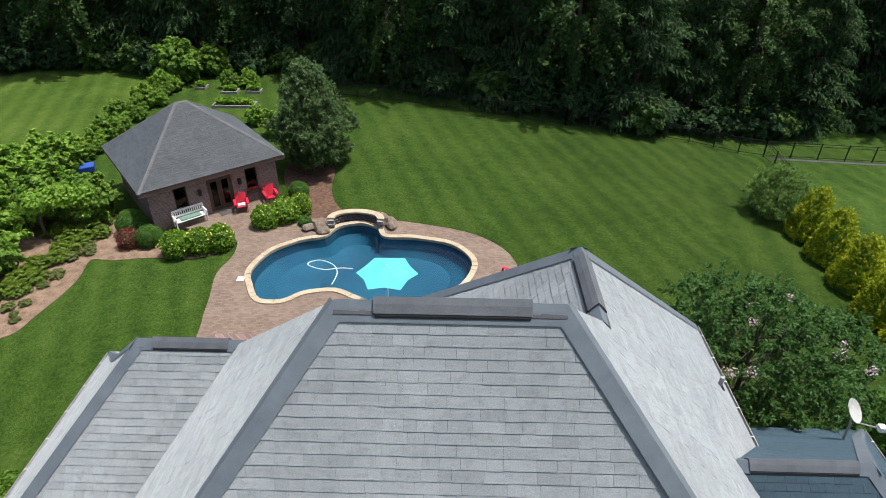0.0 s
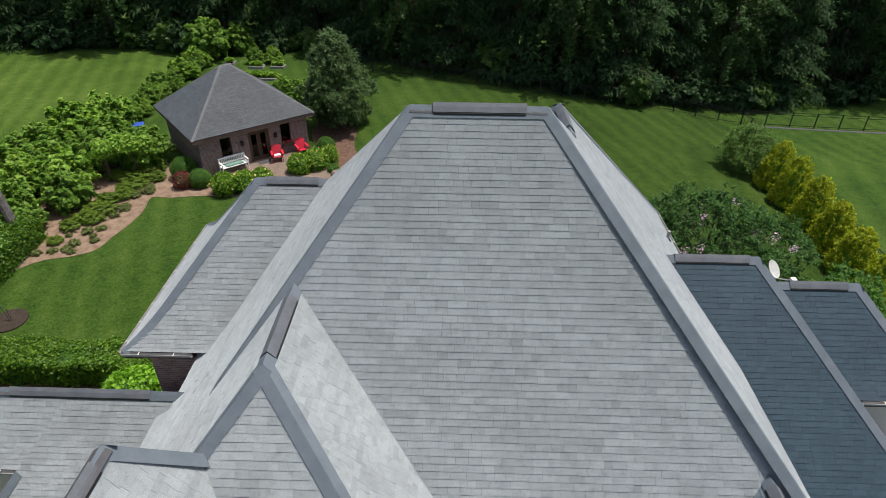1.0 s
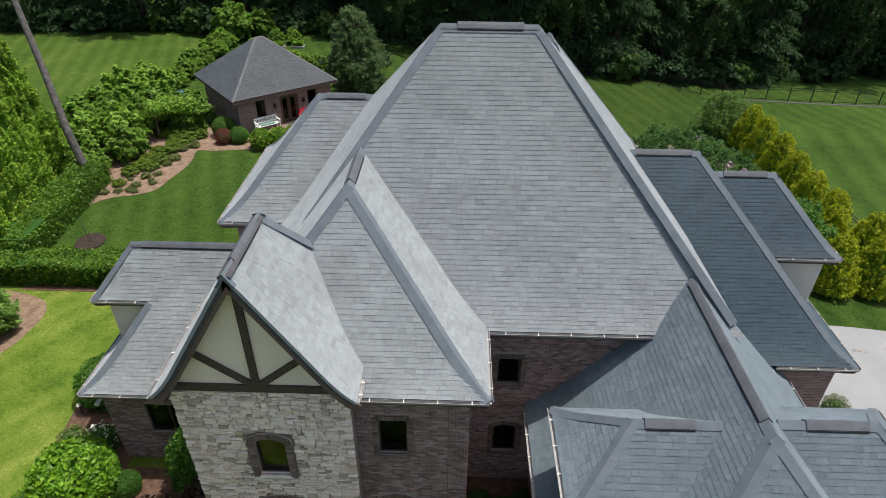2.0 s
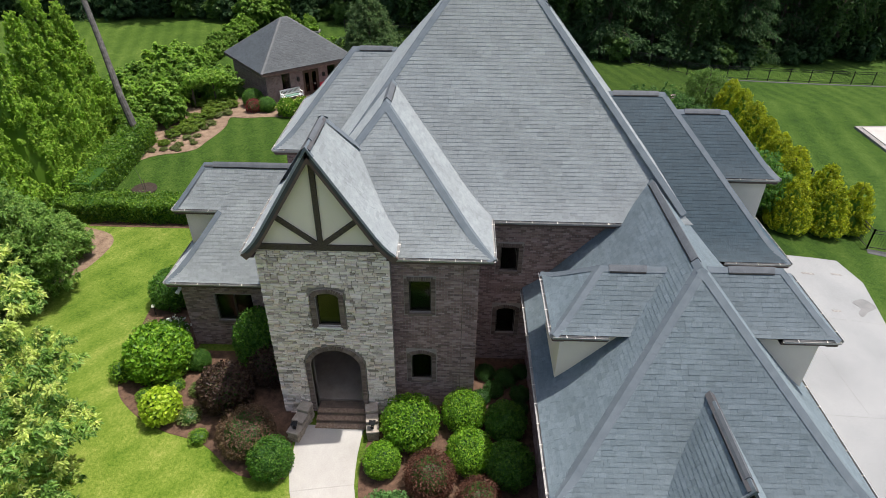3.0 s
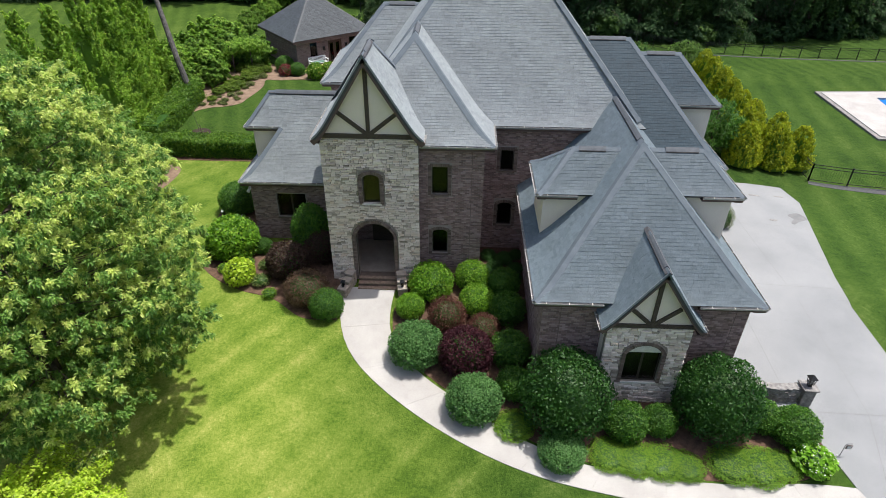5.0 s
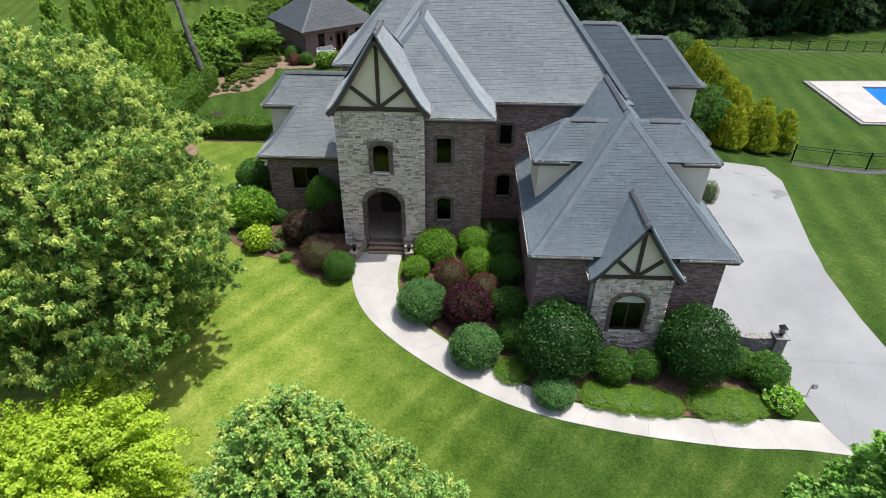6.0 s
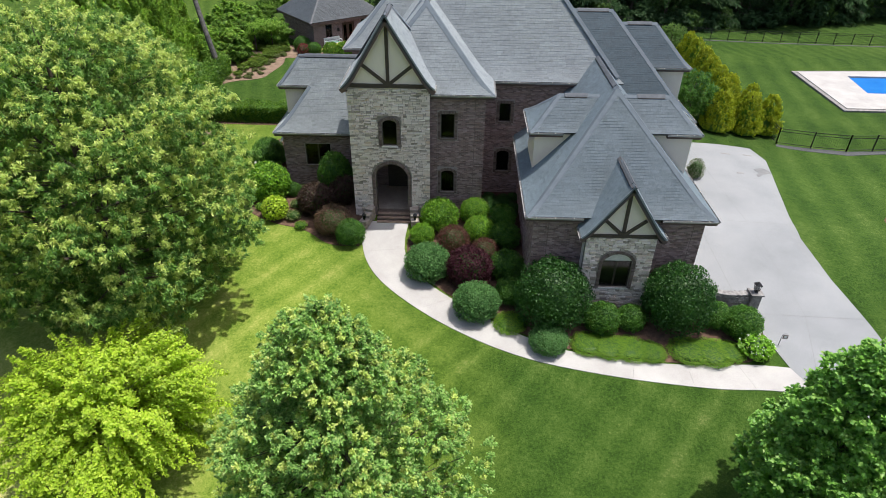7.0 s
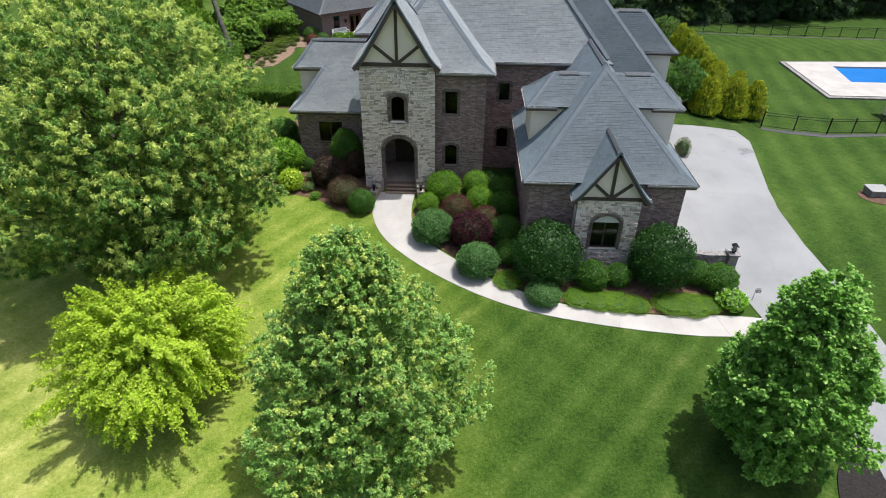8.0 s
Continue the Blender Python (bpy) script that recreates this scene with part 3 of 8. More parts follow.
BED_L = smooth_line([(-6.9, -5.4), (-8.5, -5.3), (-10.1, -4.2), (-11.8, -3.7), (-13.3, -2.9), (-14.4, -1.6), (-14.9, 1.0), (-15.2, 4.5), (-14.6, 7.5)], 5) + [(-12, 7.5), (-12, 0.4), (-6.9, 0.4)]
solid("mulch_bed_side", slab([BED_L], 0.015, 0.2), mat_mulch, "brown mulch bed beside the entrance", "mulch bed", "structure")
BED_G = smooth_loop([(-18.3, 24.3), (-18.1, 22.8), (-18.25, 21.4), (-18.6, 20.1), (-18.9, 19.0), (-19.8, 18.4), (-21.1, 18.0), (-22.0, 17.2), (-22.35, 16.0), (-22.3, 13.6), (-22.9, 15.5), (-22.9, 18.2), (-23.2, 20.4), (-24.1, 21.9), (-24.2, 24.5), (-23.8, 27.5), (-21.5, 29.4), (-19.0, 28.8), (-17.0, 27.6), (-15.9, 26.4), (-13.9, 26.4), (-11.9, 26.8), (-11.9, 25.5), (-13.2, 24.6), (-15.4, 24.6), (-17.2, 24.3)], 4)
solid("mulch_bed_garden", slab([BED_G], 0.022, 0.2), mat_straw, "pine straw mulch bed in the back garden", "mulch bed", "structure")
BED_M = smooth_loop([(-10.6, 33.0), (-11.0, 35.5), (-9.3, 36.6), (-7.9, 35.4), (-7.6, 32.5), (-7.0, 30.6), (-6.2, 29.2), (-7.2, 28.6), (-8.6, 28.9), (-9.4, 31)], 4)
solid("mulch_bed_tree", slab([BED_M], 0.03, 0.2), mat_mulch, "brown mulch round the magnolia tree", "mulch bed", "structure")
PATIO = smooth_loop([(-10.2, 17.5), (-10.9, 19.5), (-11.2, 21.4), (-11.5, 23.2), (-11.2, 25.0), (-11.9, 26.6), (-15.4, 27.6), (-14.0, 29.2), (-11.5, 31.3), (-10.2, 30.2), (-8.3, 28.6), (-6.4, 28.9), (-5.2, 29.2), (-3.6, 28.6), (-1.4, 28.1), (1.1, 27.2), (2.9, 25.3), (3.4, 22), (3.0, 18), (2, 14.5), (-6, 14.5)], 4)
solid("patio", slab([PATIO, POOL], 0.0, 0.9, flat=POOL_Z + 0.06), mat_paver, "red-brown brick paver patio round the pool", "patio", "structure")

# pool
pool = thing("swimming_pool", "kidney shaped swimming pool with dark blue water", "pool")
bm = bmesh.new()
rings = []
cx_, cy_ = -4.6, 24.2
for z_, k_ in ((POOL_Z + 0.05, 1.0), (POOL_Z - 0.9, 0.97), (POOL_Z - 1.5, 0.8), (POOL_Z - 1.8, 0.4)):
    rings.append([bm.verts.new((cx_ + (x - cx_) * k_, cy_ + (y - cy_) * k_, z_)) for x, y in POOL])
for r0, r1 in zip(rings, rings[1:]):
    for k in range(len(r0)):
        bm.faces.new((r0[k], r0[(k + 1) % len(r0)], r1[(k + 1) % len(r0)], r1[k]))
bm.faces.new(rings[-1])
part("basin", bm, mat_plaster, pool)
bm = bmesh.new()
bmesh.ops.triangle_fill(bm, use_beauty=True, edges=(lambda vs: [bm.edges.new((vs[i], vs[(i + 1) % len(vs)])) for i in range(len(vs))])([bm.verts.new((cx_ + (x - cx_) * 0.999, cy_ + (y - cy_) * 0.999, POOL_Z - 0.1)) for x, y in POOL]), normal=(0, 0, 1))
water = part("water", bm, mat_water, pool, "clear blue water surface")
water.visible_shadow = False


# ---- roofs ----
class Slope:
    """A roof plane over a convex outline whose lowest edge is the eave; it flares out near the eave."""

    def __init__(self, poly, flare=0.26, reach=1.5):
        zmin = min(p[2] for p in poly)
        self.low = zmin
        pts = [Vector((p[0], p[1], p[2] - (flare if p[2] < zmin + 0.05 else 0))) for p in poly]
        self.flare, self.reach = flare, reach
        n = Vector((0, 0, 0))
        for i in range(1, len(pts) - 1):
            n += (pts[i] - pts[0]).cross(pts[i + 1] - pts[0])
        n.normalize()
        self.n = n if n.z > 0 else -n
        self.u = Vector((-self.n.y, self.n.x, 0)).normalized()
        self.v = self.n.cross(self.u).normalized()
        if self.v.z < 0:
            self.v, self.u = -self.v, -self.u
        self.o = next(p for p in pts if p.z < zmin - flare + 0.05)
        self.poly = [((p - self.o).dot(self.u), (p - self.o).dot(self.v)) for p in pts]
        area = sum(a[0] * b[1] - b[0] * a[1] for a, b in zip(self.poly, self.poly[1:] + self.poly[:1]))
        if area < 0:
            self.poly.reverse()

    def at(self, u, v, h=0.0):
        up = self.flare * max(0.0, 1 - v / self.reach) ** 2
        p = self.o + self.u * u + self.v * v + self.n * h
        return Vector((p.x, p.y, p.z + up))

    def lift(self, p):
        """A point of the plane (eave at its true height in the outline) moved to the flared surface."""
        p = Vector(p)
        q = p - self.o
        return self.at(q.dot(self.u), q.dot(self.v))

    def clip(self, u0, u1, v0, v1):
        out = [(u0, v0), (u1, v0), (u1, v1), (u0, v1)]
        n = len(self.poly)
        for i in range(n):
            a, b = self.poly[i], self.poly[(i + 1) % n]
            ex, ey = b[0] - a[0], b[1] - a[1]
            res, m = [], len(out)
            if not m:
                return []
            sd = [ex * (p[1] - a[1]) - ey * (p[0] - a[0]) for p in out]
            for k in range(m):
                p, q, sp, sq = out[k], out[(k + 1) % m], sd[k], sd[(k + 1) % m]
                if sp >= 0:
                    res.append(p)
                if (sp >= 0) != (sq >= 0):
                    t = sp / (sp - sq)
                    res.append((p[0] + (q[0] - p[0]) * t, p[1] + (q[1] - p[1]) * t))
            out = res
        return out


EXPOSED = 0.142


def roof_slope(parent, poly, name="roof_slope", flare=0.26, reach=1.5, single=None, seed=0, shingle=None, single_mat=None, course=EXPOSED):
    """A deck with its courses of shingles. single(x, y, z): which shingles are objects of their own."""
    rnd = random.Random(seed * 7 + 13)
    s = Slope(poly, flare, reach)
    us, vs = [p[0] for p in s.poly], [p[1] for p in s.poly]
    umin, umax, vmax = min(us), max(us), max(vs)
    bm = bmesh.new()
    cuts = [0, 0.25, 0.5, 0.8, 1.15, 1.5] if flare else [0]
    cuts = [c for c in cuts if c < vmax] + [vmax]
    for v0, v1 in zip(cuts, cuts[1:]):
        pg = s.clip(umin, umax, v0, v1)
        if len(pg) > 2:
            top = [bm.verts.new(s.at(u, v, -0.006)) for u, v in pg]
            low = [bm.verts.new(s.at(u, v, -0.16)) for u, v in pg]
            bm.faces.new(top)
            bm.faces.new(low[::-1])
            for k in range(len(top)):
                bm.faces.new((top[k], low[k], low[(k + 1) % len(top)], top[(k + 1) % len(top)]))
    deck = part(name, bm, mat_deck, parent)
    verts, faces, singles = [], [], []
    v0, row = 0.0, 0
    while v0 < vmax - 0.02:
        v1 = min(vmax, v0 + course)
        u = umin - rnd.random() * 0.4
        while u < umax:
            w = rnd.choice((0.16, 0.2, 0.25, 0.3, 0.38))
            drop = rnd.choice((0, 0, 0, 0.003, 0.006)) if v0 > 0.05 else 0
            pg = s.clip(u, u + w - 0.003, v0 - drop, v1 + 0.012)
            if len(pg) > 2:
                t = rnd.uniform(0.007, 0.012)
                base = len(verts)
                mid = s.at(sum(p[0] for p in pg) / len(pg), v0)
                vv = [s.at(p[0], p[1], t * (1 - 0.85 * (p[1] - v0) / (v1 - v0))) for p in pg]
                ff = [tuple(range(len(pg)))]
                # risers all round, down to the course below
                n0 = len(vv)
                vv += [s.at(p[0], p[1], -0.004) for p in pg]
                for k in range(n0):
                    k2 = (k + 1) % n0
                    if pg[k][1] < v1 or pg[k2][1] < v1:
                        ff.append((k, n0 + k, n0 + k2, k2))
                if single and len(pg) == 4 and single(mid) and len(singles) < 300:
                    singles.append((vv, ff))
                else:
                    verts += vv
                    faces += [tuple(base + i for i in f_) for f_ in ff]
            u += w
        v0 += course
        row += 1
    me = bpy.data.meshes.new("shingles")
    me.from_pydata([tuple(v) for v in verts], [], faces)
    me.materials.append(shingle or mat_shingle)
    field = new("shingle_field", me)
    field.parent = deck
    tagged(field, "weathered grey shingles in courses", kind="stuff")
    for vv, ff in singles:
        me = bpy.data.meshes.new("shingle")
        me.from_pydata([tuple(v) for v in vv], [], ff)
        me.materials.append(single_mat or mat_shingle_one)
        ob = new("shingle", me)
        ob.parent = deck
    return s


def cap_run(parent, a, b, sa, sb, name="hip_cap", width=0.2, flat=False, mat=None):
    """Overlapping cap pieces along the line where two slopes meet."""
    a, b = Vector(a), Vector(b)
    if a.z < b.z:
        a, b = b, a
    n = max(2, int((b - a).length / 0.3))
    pts = []
    for i in range(n + 1):
        p = a.lerp(b, i / n)
        if not flat:
            low = sa.low
            q = Vector((p.x, p.y, p.z - (sa.flare * max(0, (b.z - low < 0.05) * (a.z - p.z) / (a.z - b.z + 1e-6)))))
            p = sa.lift(q) if b.z - low < 0.05 else p
        pts.append(p)
    bm = bmesh.new()
    last = None
    for i in range(n):
        p, q = pts[i], pts[i + 1]
        d = (q - p).normalized()
        sides = []
        for s in (sa, sb):
            t = s.n.cross(d).normalized()
            sides.append(-t if t.z > 0 else t)
        if sides[0].dot(sides[1]) > 0.98:
            sides[1] = -sides[1]
        rows = []
        for pt, h in ((p, 0.018), (q, 0.021)):
            row = []
            for k, (t, s) in enumerate(((sides[0], sa), (sides[0], sa), (None, None), (sides[1], sb), (sides[1], sb))):
                if t is None:
                    row.append(bm.verts.new(pt + (sa.n + sb.n).normalized() * (h + 0.008)))
                else:
                    row.append(bm.verts.new(pt + t * (width if k in (0, 4) else width * 0.3) + s.n * (h + 0.004)))
            rows.append(row)
        if last:
            for k in range(4):
                bm.faces.new((last[k], rows[0][k], rows[0][k + 1], last[k + 1]))
        for k in range(4):
            bm.faces.new((rows[0][k], rows[1][k], rows[1][k + 1], rows[0][k + 1]))
        last = rows[1]
    return part(name, bm, mat or mat_cap, parent)


def ridge_vent(parent, a, b, sa, sb):
    """A raised vent strip on a ridge: a folded cover that stands clear of both slopes, with black strips for the gap
    and its shadow.
    """
    a, b = Vector(a), Vector(b)
    d = (b - a).normalized()
    low, up = [], Vector((0, 0, 1))
    for s in (sa, sb):
        t = s.n.cross(d).normalized()
        low.append((-t if t.z > 0 else t, s.n))
    (t0, n0), (t1, n1) = low
    prof = [t0 * 0.15 + n0 * 0.03, t0 * 0.155 + n0 * 0.045, t0 * 0.04 + n0 * 0.05, up * 0.065, t1 * 0.04 + n1 * 0.05, t1 * 0.155 + n1 * 0.045, t1 * 0.15 + n1 * 0.03, up * 0.03]
    bm = bmesh.new()
    r0 = [bm.verts.new(a + p) for p in prof]
    r1 = [bm.verts.new(b + p) for p in prof]
    for k in range(8):
        bm.faces.new((r0[k], r1[k], r1[(k + 1) % 8], r0[(k + 1) % 8]))
    bm.faces.new(r0[::-1])
    bm.faces.new(r1)
    v_ = part("ridge_vent", bm, mat_vent, parent, "raised dark grey ridge vent strip")
    # black strips reach past the lips, painting the shadow line below the gap
    bm = bmesh.new()
    for t, n in low:
        q = [t * 0.08 + n * 0.0, t * 0.205 + n * 0.022, t * 0.18 + n * 0.036, t * 0.08 + n * 0.034]
        e0, e1 = [bm.verts.new(a + d * 0.02 + p) for p in q], [bm.verts.new(b - d * 0.02 + p) for p in q]
        for k in range(4):
            bm.faces.new((e0[k], e1[k], e1[(k + 1) % 4], e0[(k + 1) % 4]))
        bm.faces.new(e0[::-1])
        bm.faces.new(e1)
    g_ = new("vent_gap", mesh_of(bm, "vent_gap", mat_black))
    g_.parent = v_
    return v_


def eave(parent, a, b, inward, depth=0.42, gutter=True):
    """Fascia, soffit and gutter along an eave from a to b; inward: the plan direction to the wall."""
    a, b, inn = Vector(a), Vector(b), Vector((*inward, 0)).normalized()
    d = (b - a).normalized()
    bm = bmesh.new()
    mid = inn * 0.03 - Vector((0, 0, 0.14))
    beam(bm, a + mid, b + mid, 0.03, 0.2)
    c0, c1 = a + inn * 0.045 - Vector((0, 0, 0.23)), b + inn * 0.045 - Vector((0, 0, 0.23))
    vs = [bm.verts.new(p) for p in (c0, c1, c1 + inn * depth, c0 + inn * depth)]
    vs2 = [bm.verts.new(v.co - Vector((0, 0, 0.02))) for v in vs]
    bm.faces.new(vs)
    bm.faces.new(vs2[::-1])
    for k in range(4):
        bm.faces.new((vs[k], vs2[k], vs2[(k + 1) % 4], vs[(k + 1) % 4]))
    part("soffit", bm, mat_fascia, parent)
    if not gutter:
        return
    bm = bmesh.new()
    prof = [(-0.0, -0.02), (0.0, -0.115), (-0.065, -0.115), (-0.1, -0.055), (-0.1, -0.02), (-0.088, -0.02), (-0.088, -0.055), (-0.06, -0.1), (-0.012, -0.1), (-0.012, -0.02)]
    r = []
    for p in (a, b):
        r.append([bm.verts.new(p + inn * x + Vector((0, 0, z))) for x, z in prof])
    for k in range(len(prof)):
        bm.faces.new((r[0][k], r[1][k], r[1][(k + 1) % len(prof)], r[0][(k + 1) % len(prof)]))
    bm.faces.new(r[0][::-1])
    bm.faces.new(r[1])
    g = part("gutter", bm, mat_metal, parent, "pale metal eave gutter with hanger straps")
    n = max(2, int((b - a).length / 0.75))
    for i in range(n):
        bm = bmesh.new()
        p = a + (b - a) * ((i + 0.5) / n)
        beam(bm, p - inn * 0.106 + Vector((0, 0, -0.024)), p + Vector((0, 0, -0.010)), 0.022, 0.008)
        ob = new("hanger", mesh_of(bm, "hanger", mat_sill))
        ob.parent = g


house = thing("house", "brown brick house with stone tower and steep grey shingle roofs", "house")

ZE, RZ, RE = 6.95, 13.6, 7.25
near_top = lambda p: 2.6 < p.y < 5.4 and -1.6 < p.x < 1.6
mf = roof_slope(house, [(-7.05, 0, ZE), (6.97, 0, ZE), (1.37, 5.6, RZ), (-1.43, 5.6, RZ)], single=near_top, seed=1)
mr = roof_slope(house, [(6.72, 0.25, RE), (6.72, 12.77, RE), (2.05, 8.1, 12.79), (2.05, 4.92, 12.79)], seed=2, flare=0.0)
roof_slope(house, [(2.05, 4.92, 12.79), (2.05, 6.28, 12.79), (1.37, 5.6, RZ)], seed=3, flare=0.0)
ml = roof_slope(house, [(-7.05, 0, ZE), (-7.05, 11.2, ZE), (-1.43, 5.6, RZ)], seed=4)
mb = roof_slope(house, [(-7.05, 11.2, ZE), (6.97, 11.2, ZE), (1.37, 5.6, RZ), (-1.43, 5.6, RZ)], seed=5)
kl = roof_slope(house, [(2.05, 6.28, 12.79), (2.05, 8.1, 12.79), (-2.62, 12.77, RE), (-2.62, 11.2, RE)], seed=6, flare=0.0)
kb = roof_slope(house, [(2.05, 8.1, 12.79), (6.72, 12.77, RE), (-2.62, 12.77, RE)], seed=7, flare=0.0)
cap_run(house, (1.37, 5.6, RZ), (6.72, 0.25, RE), mf, mr, flat=True)
cap_run(house, (-1.43, 5.6, RZ), (-7.05, 0, ZE), mf, ml)
cap_run(house, (-1.43, 5.6, RZ), (1.37, 5.6, RZ), mf, mb, "ridge_cap", width=0.25, flat=True)
ridge_vent(house, (-0.95, 5.6, RZ + 0.02), (0.95, 5.6, RZ + 0.02), mf, mb)
cap_run(house, (2.05, 6.28, 12.79), (2.05, 8.1, 12.79), kl, mr, "ridge_cap", flat=True)
ridge_vent(house, (2.05, 6.6, 12.8), (2.05, 7.9, 12.8), kl, mr)
cap_run(house, (2.05, 8.1, 12.79), (6.72, 12.77, RE), mr, kb, flat=True)
cap_run(house, (2.05, 8.1, 12.79), (-2.62, 12.77, RE), kl, kb, flat=True)
eave(house, (0.1, 0, ZE), (4.5, 0, ZE), (0, 1))
eave(house, (6.72, 6.9, RE), (6.72, 12.77, RE), (-1, 0))

# wing with the brick front beside the tower
BE, BZ = 7.05, 10.76
bf = roof_slope(house, [(-7.2, -2.57, BE), (0, -2.57, BE), (-3.6, 1.05, BZ)], seed=8)
br = roof_slope(house, [(0, -2.57, BE), (0, 0.1, BE), (-3.6, 3.3, BZ), (-3.6, 1.05, BZ)], seed=9)
bl = roof_slope(house, [(-7.2, -2.57, BE), (-7.2, 3.0, BE), (-3.6, 3.3, BZ), (-3.6, 1.05, BZ)], seed=10)
cap_run(house, (-3.6, 1.05, BZ), (0, -2.57, BE), bf, br)
cap_run(house, (-3.6, 1.05, BZ), (-7.2, -2.57, BE), bf, bl)
cap_run(house, (-3.6, 1.05, BZ), (-3.6, 3.3, BZ), br, bl, "ridge_cap", flat=True)
ridge_vent(house, (-3.6, 1.3, BZ), (-3.6, 2.9, BZ), br, bl)
eave(house, (-3.2, -2.57, BE), (0, -2.57, BE), (0, 1))
eave(house, (0, -2.57, BE), (0, 0.0, BE), (-1, 0))

# tower roof
TZ, TE, TX = 10.95, 7.5, -5.32
tr = roof_slope(house, [(-3.0, -3.1, TE), (-3.0, 1.5, TE), (TX, -0.8, TZ), (TX, -3.1, TZ)], seed=11, reach=1.2)
tl = roof_slope(house, [(-7.65, -3.1, TE), (-7.65, 1.5, TE), (TX, -0.8, TZ), (TX, -3.1, TZ)], seed=12, reach=1.2)
tb = roof_slope(house, [(-3.0, 1.5, TE), (-7.65, 1.5, TE), (TX, -0.8, TZ)], seed=13, reach=1.2)
cap_run(house, (TX, -3.1, TZ), (TX, -0.8, TZ), tr, tl, "ridge_cap", flat=True)
ridge_vent(house, (TX, -2.6, TZ), (TX, -1.1, TZ), tr, tl)
cap_run(house, (TX, -0.8, TZ), (-3.0, 1.5, TE), tr, tb, flat=True)
cap_run(house, (TX, -0.8, TZ), (-7.65, 1.5, TE), tl, tb, flat=True)
eave(house, (-7.65, -3.05, TE), (-7.65, 0.6, TE), (1, 0), 0.25)
eave(house, (-3.0, -3.05, TE), (-3.0, -2.3, TE), (-1, 0), 0.25)

# front left wing with its side dormer
LE, LZ = 3.55, 7.1
lf = roof_slope(house, [(-12.5, 0.45, LE), (-6.6, 0.45, LE), (-6.6, 3.67, LZ), (-9.55, 3.67, LZ)], seed=14)
ll = roof_slope(house, [(-12.5, 0.45, LE), (-12.5, 6.9, LE), (-9.55, 3.67, LZ)], seed=15)
lb = roof_slope(house, [(-12.5, 6.9, LE), (-6.6, 6.9, LE), (-6.6, 3.67, LZ), (-9.55, 3.67, LZ)], seed=16)
cap_run(house, (-10.67, 2.45, 5.656), (-12.5, 0.45, LE), lf, ll)
eave(house, (-12.5, 0.45, LE), (-7.3, 0.45, LE), (0, 1))
eave(house, (-12.5, 0.45, LE), (-12.5, 6.9, LE), (1, 0))
d3f = roof_slope(house, [(-12.5, 2.5, 5.65), (-10.5, 2.5, 5.65), (-9.5, 3.67, LZ + 0.03), (-11.35, 3.67, LZ + 0.03)], seed=17, flare=0.1, reach=0.8)
d3l = roof_slope(house, [(-12.5, 2.5, 5.65), (-12.5, 4.84, 5.65), (-11.35, 3.67, LZ + 0.03)], seed=18, flare=0.1, reach=0.8)
d3b = roof_slope(house, [(-12.5, 4.84, 5.65), (-10.5, 4.84, 5.65), (-9.5, 3.67, LZ + 0.03), (-11.35, 3.67, LZ + 0.03)], seed=19, flare=0.1, reach=0.8)
cap_run(house, (-11.35, 3.67, LZ + 0.03), (-12.5, 2.5, 5.65), d3f, d3l, flat=True, width=0.16)
cap_run(house, (-11.35, 3.67, LZ + 0.03), (-12.5, 4.84, 5.65), d3b, d3l, flat=True, width=0.16)
cap_run(house, (-11.35, 3.67, LZ + 0.03), (-6.6, 3.67, LZ + 0.03), d3f, lb, "ridge_cap", flat=True)
ridge_vent(house, (-11.0, 3.67, LZ + 0.03), (-7.6, 3.67, LZ + 0.03), d3f, d3b)
eave(house, (-12.5, 2.5, 5.65), (-10.6, 2.5, 5.65), (0, 1), 0.3)
eave(house, (-12.5, 2.5, 5.65), (-12.5, 4.84, 5.65), (1, 0), 0.3)

# rear left wing
QE, QZ = 7.2, 10.6
qf = roof_slope(house, [(-8.9, 4.95, QE), (-3.0, 4.95, QE), (-3.0, 8.1, QZ), (-5.8, 8.1, QZ)], seed=20)
ql = roof_slope(house, [(-8.9, 4.95, QE), (-8.9, 11.25, QE), (-5.8, 8.1, QZ)], seed=21)
qb = roof_slope(house, [(-8.9, 11.25, QE), (-3.0, 11.25, QE), (-3.0, 8.1, QZ), (-5.8, 8.1, QZ)], seed=22)
cap_run(house, (-5.8, 8.1, QZ), (-8.9, 4.95, QE), qf, ql)
cap_run(house, (-5.8, 8.1, QZ), (-8.9, 11.25, QE), qb, ql)
cap_run(house, (-5.8, 8.1, QZ), (-3.4, 8.1, QZ), qf, qb, "ridge_cap", flat=True)
ridge_vent(house, (-5.5, 8.1, QZ), (-4.1, 8.1, QZ), qf, qb)
eave(house, (-8.9, 4.95, QE), (-7.1, 4.95, QE), (0, 1))
eave(house, (-8.9, 4.95, QE), (-8.9, 11.25, QE), (1, 0))

# rear right wing with its side dormer
NE, NZ = 4.25, 9.3
nf = roof_slope(house, [(4.0, 1.75, NE), (11.95, 1.75, NE), (7.35, 6.75, NZ), (4.0, 6.75, NZ)], seed=23, shingle=mat_shingle_dimmed)
nr = roof_slope(house, [(11.95, 1.75, NE), (11.95, 11.8, NE), (7.35, 6.75, NZ)], seed=24, shingle=mat_shingle_dimmed)
nb = roof_slope(house, [(4.0, 11.8, NE), (11.95, 11.8, NE), (7.35, 6.75, NZ), (4.0, 6.75, NZ)], seed=25, shingle=mat_shingle_dimmed)
cap_run(house, (7.35, 6.75, NZ), (11.95, 1.75, NE), nf, nr)
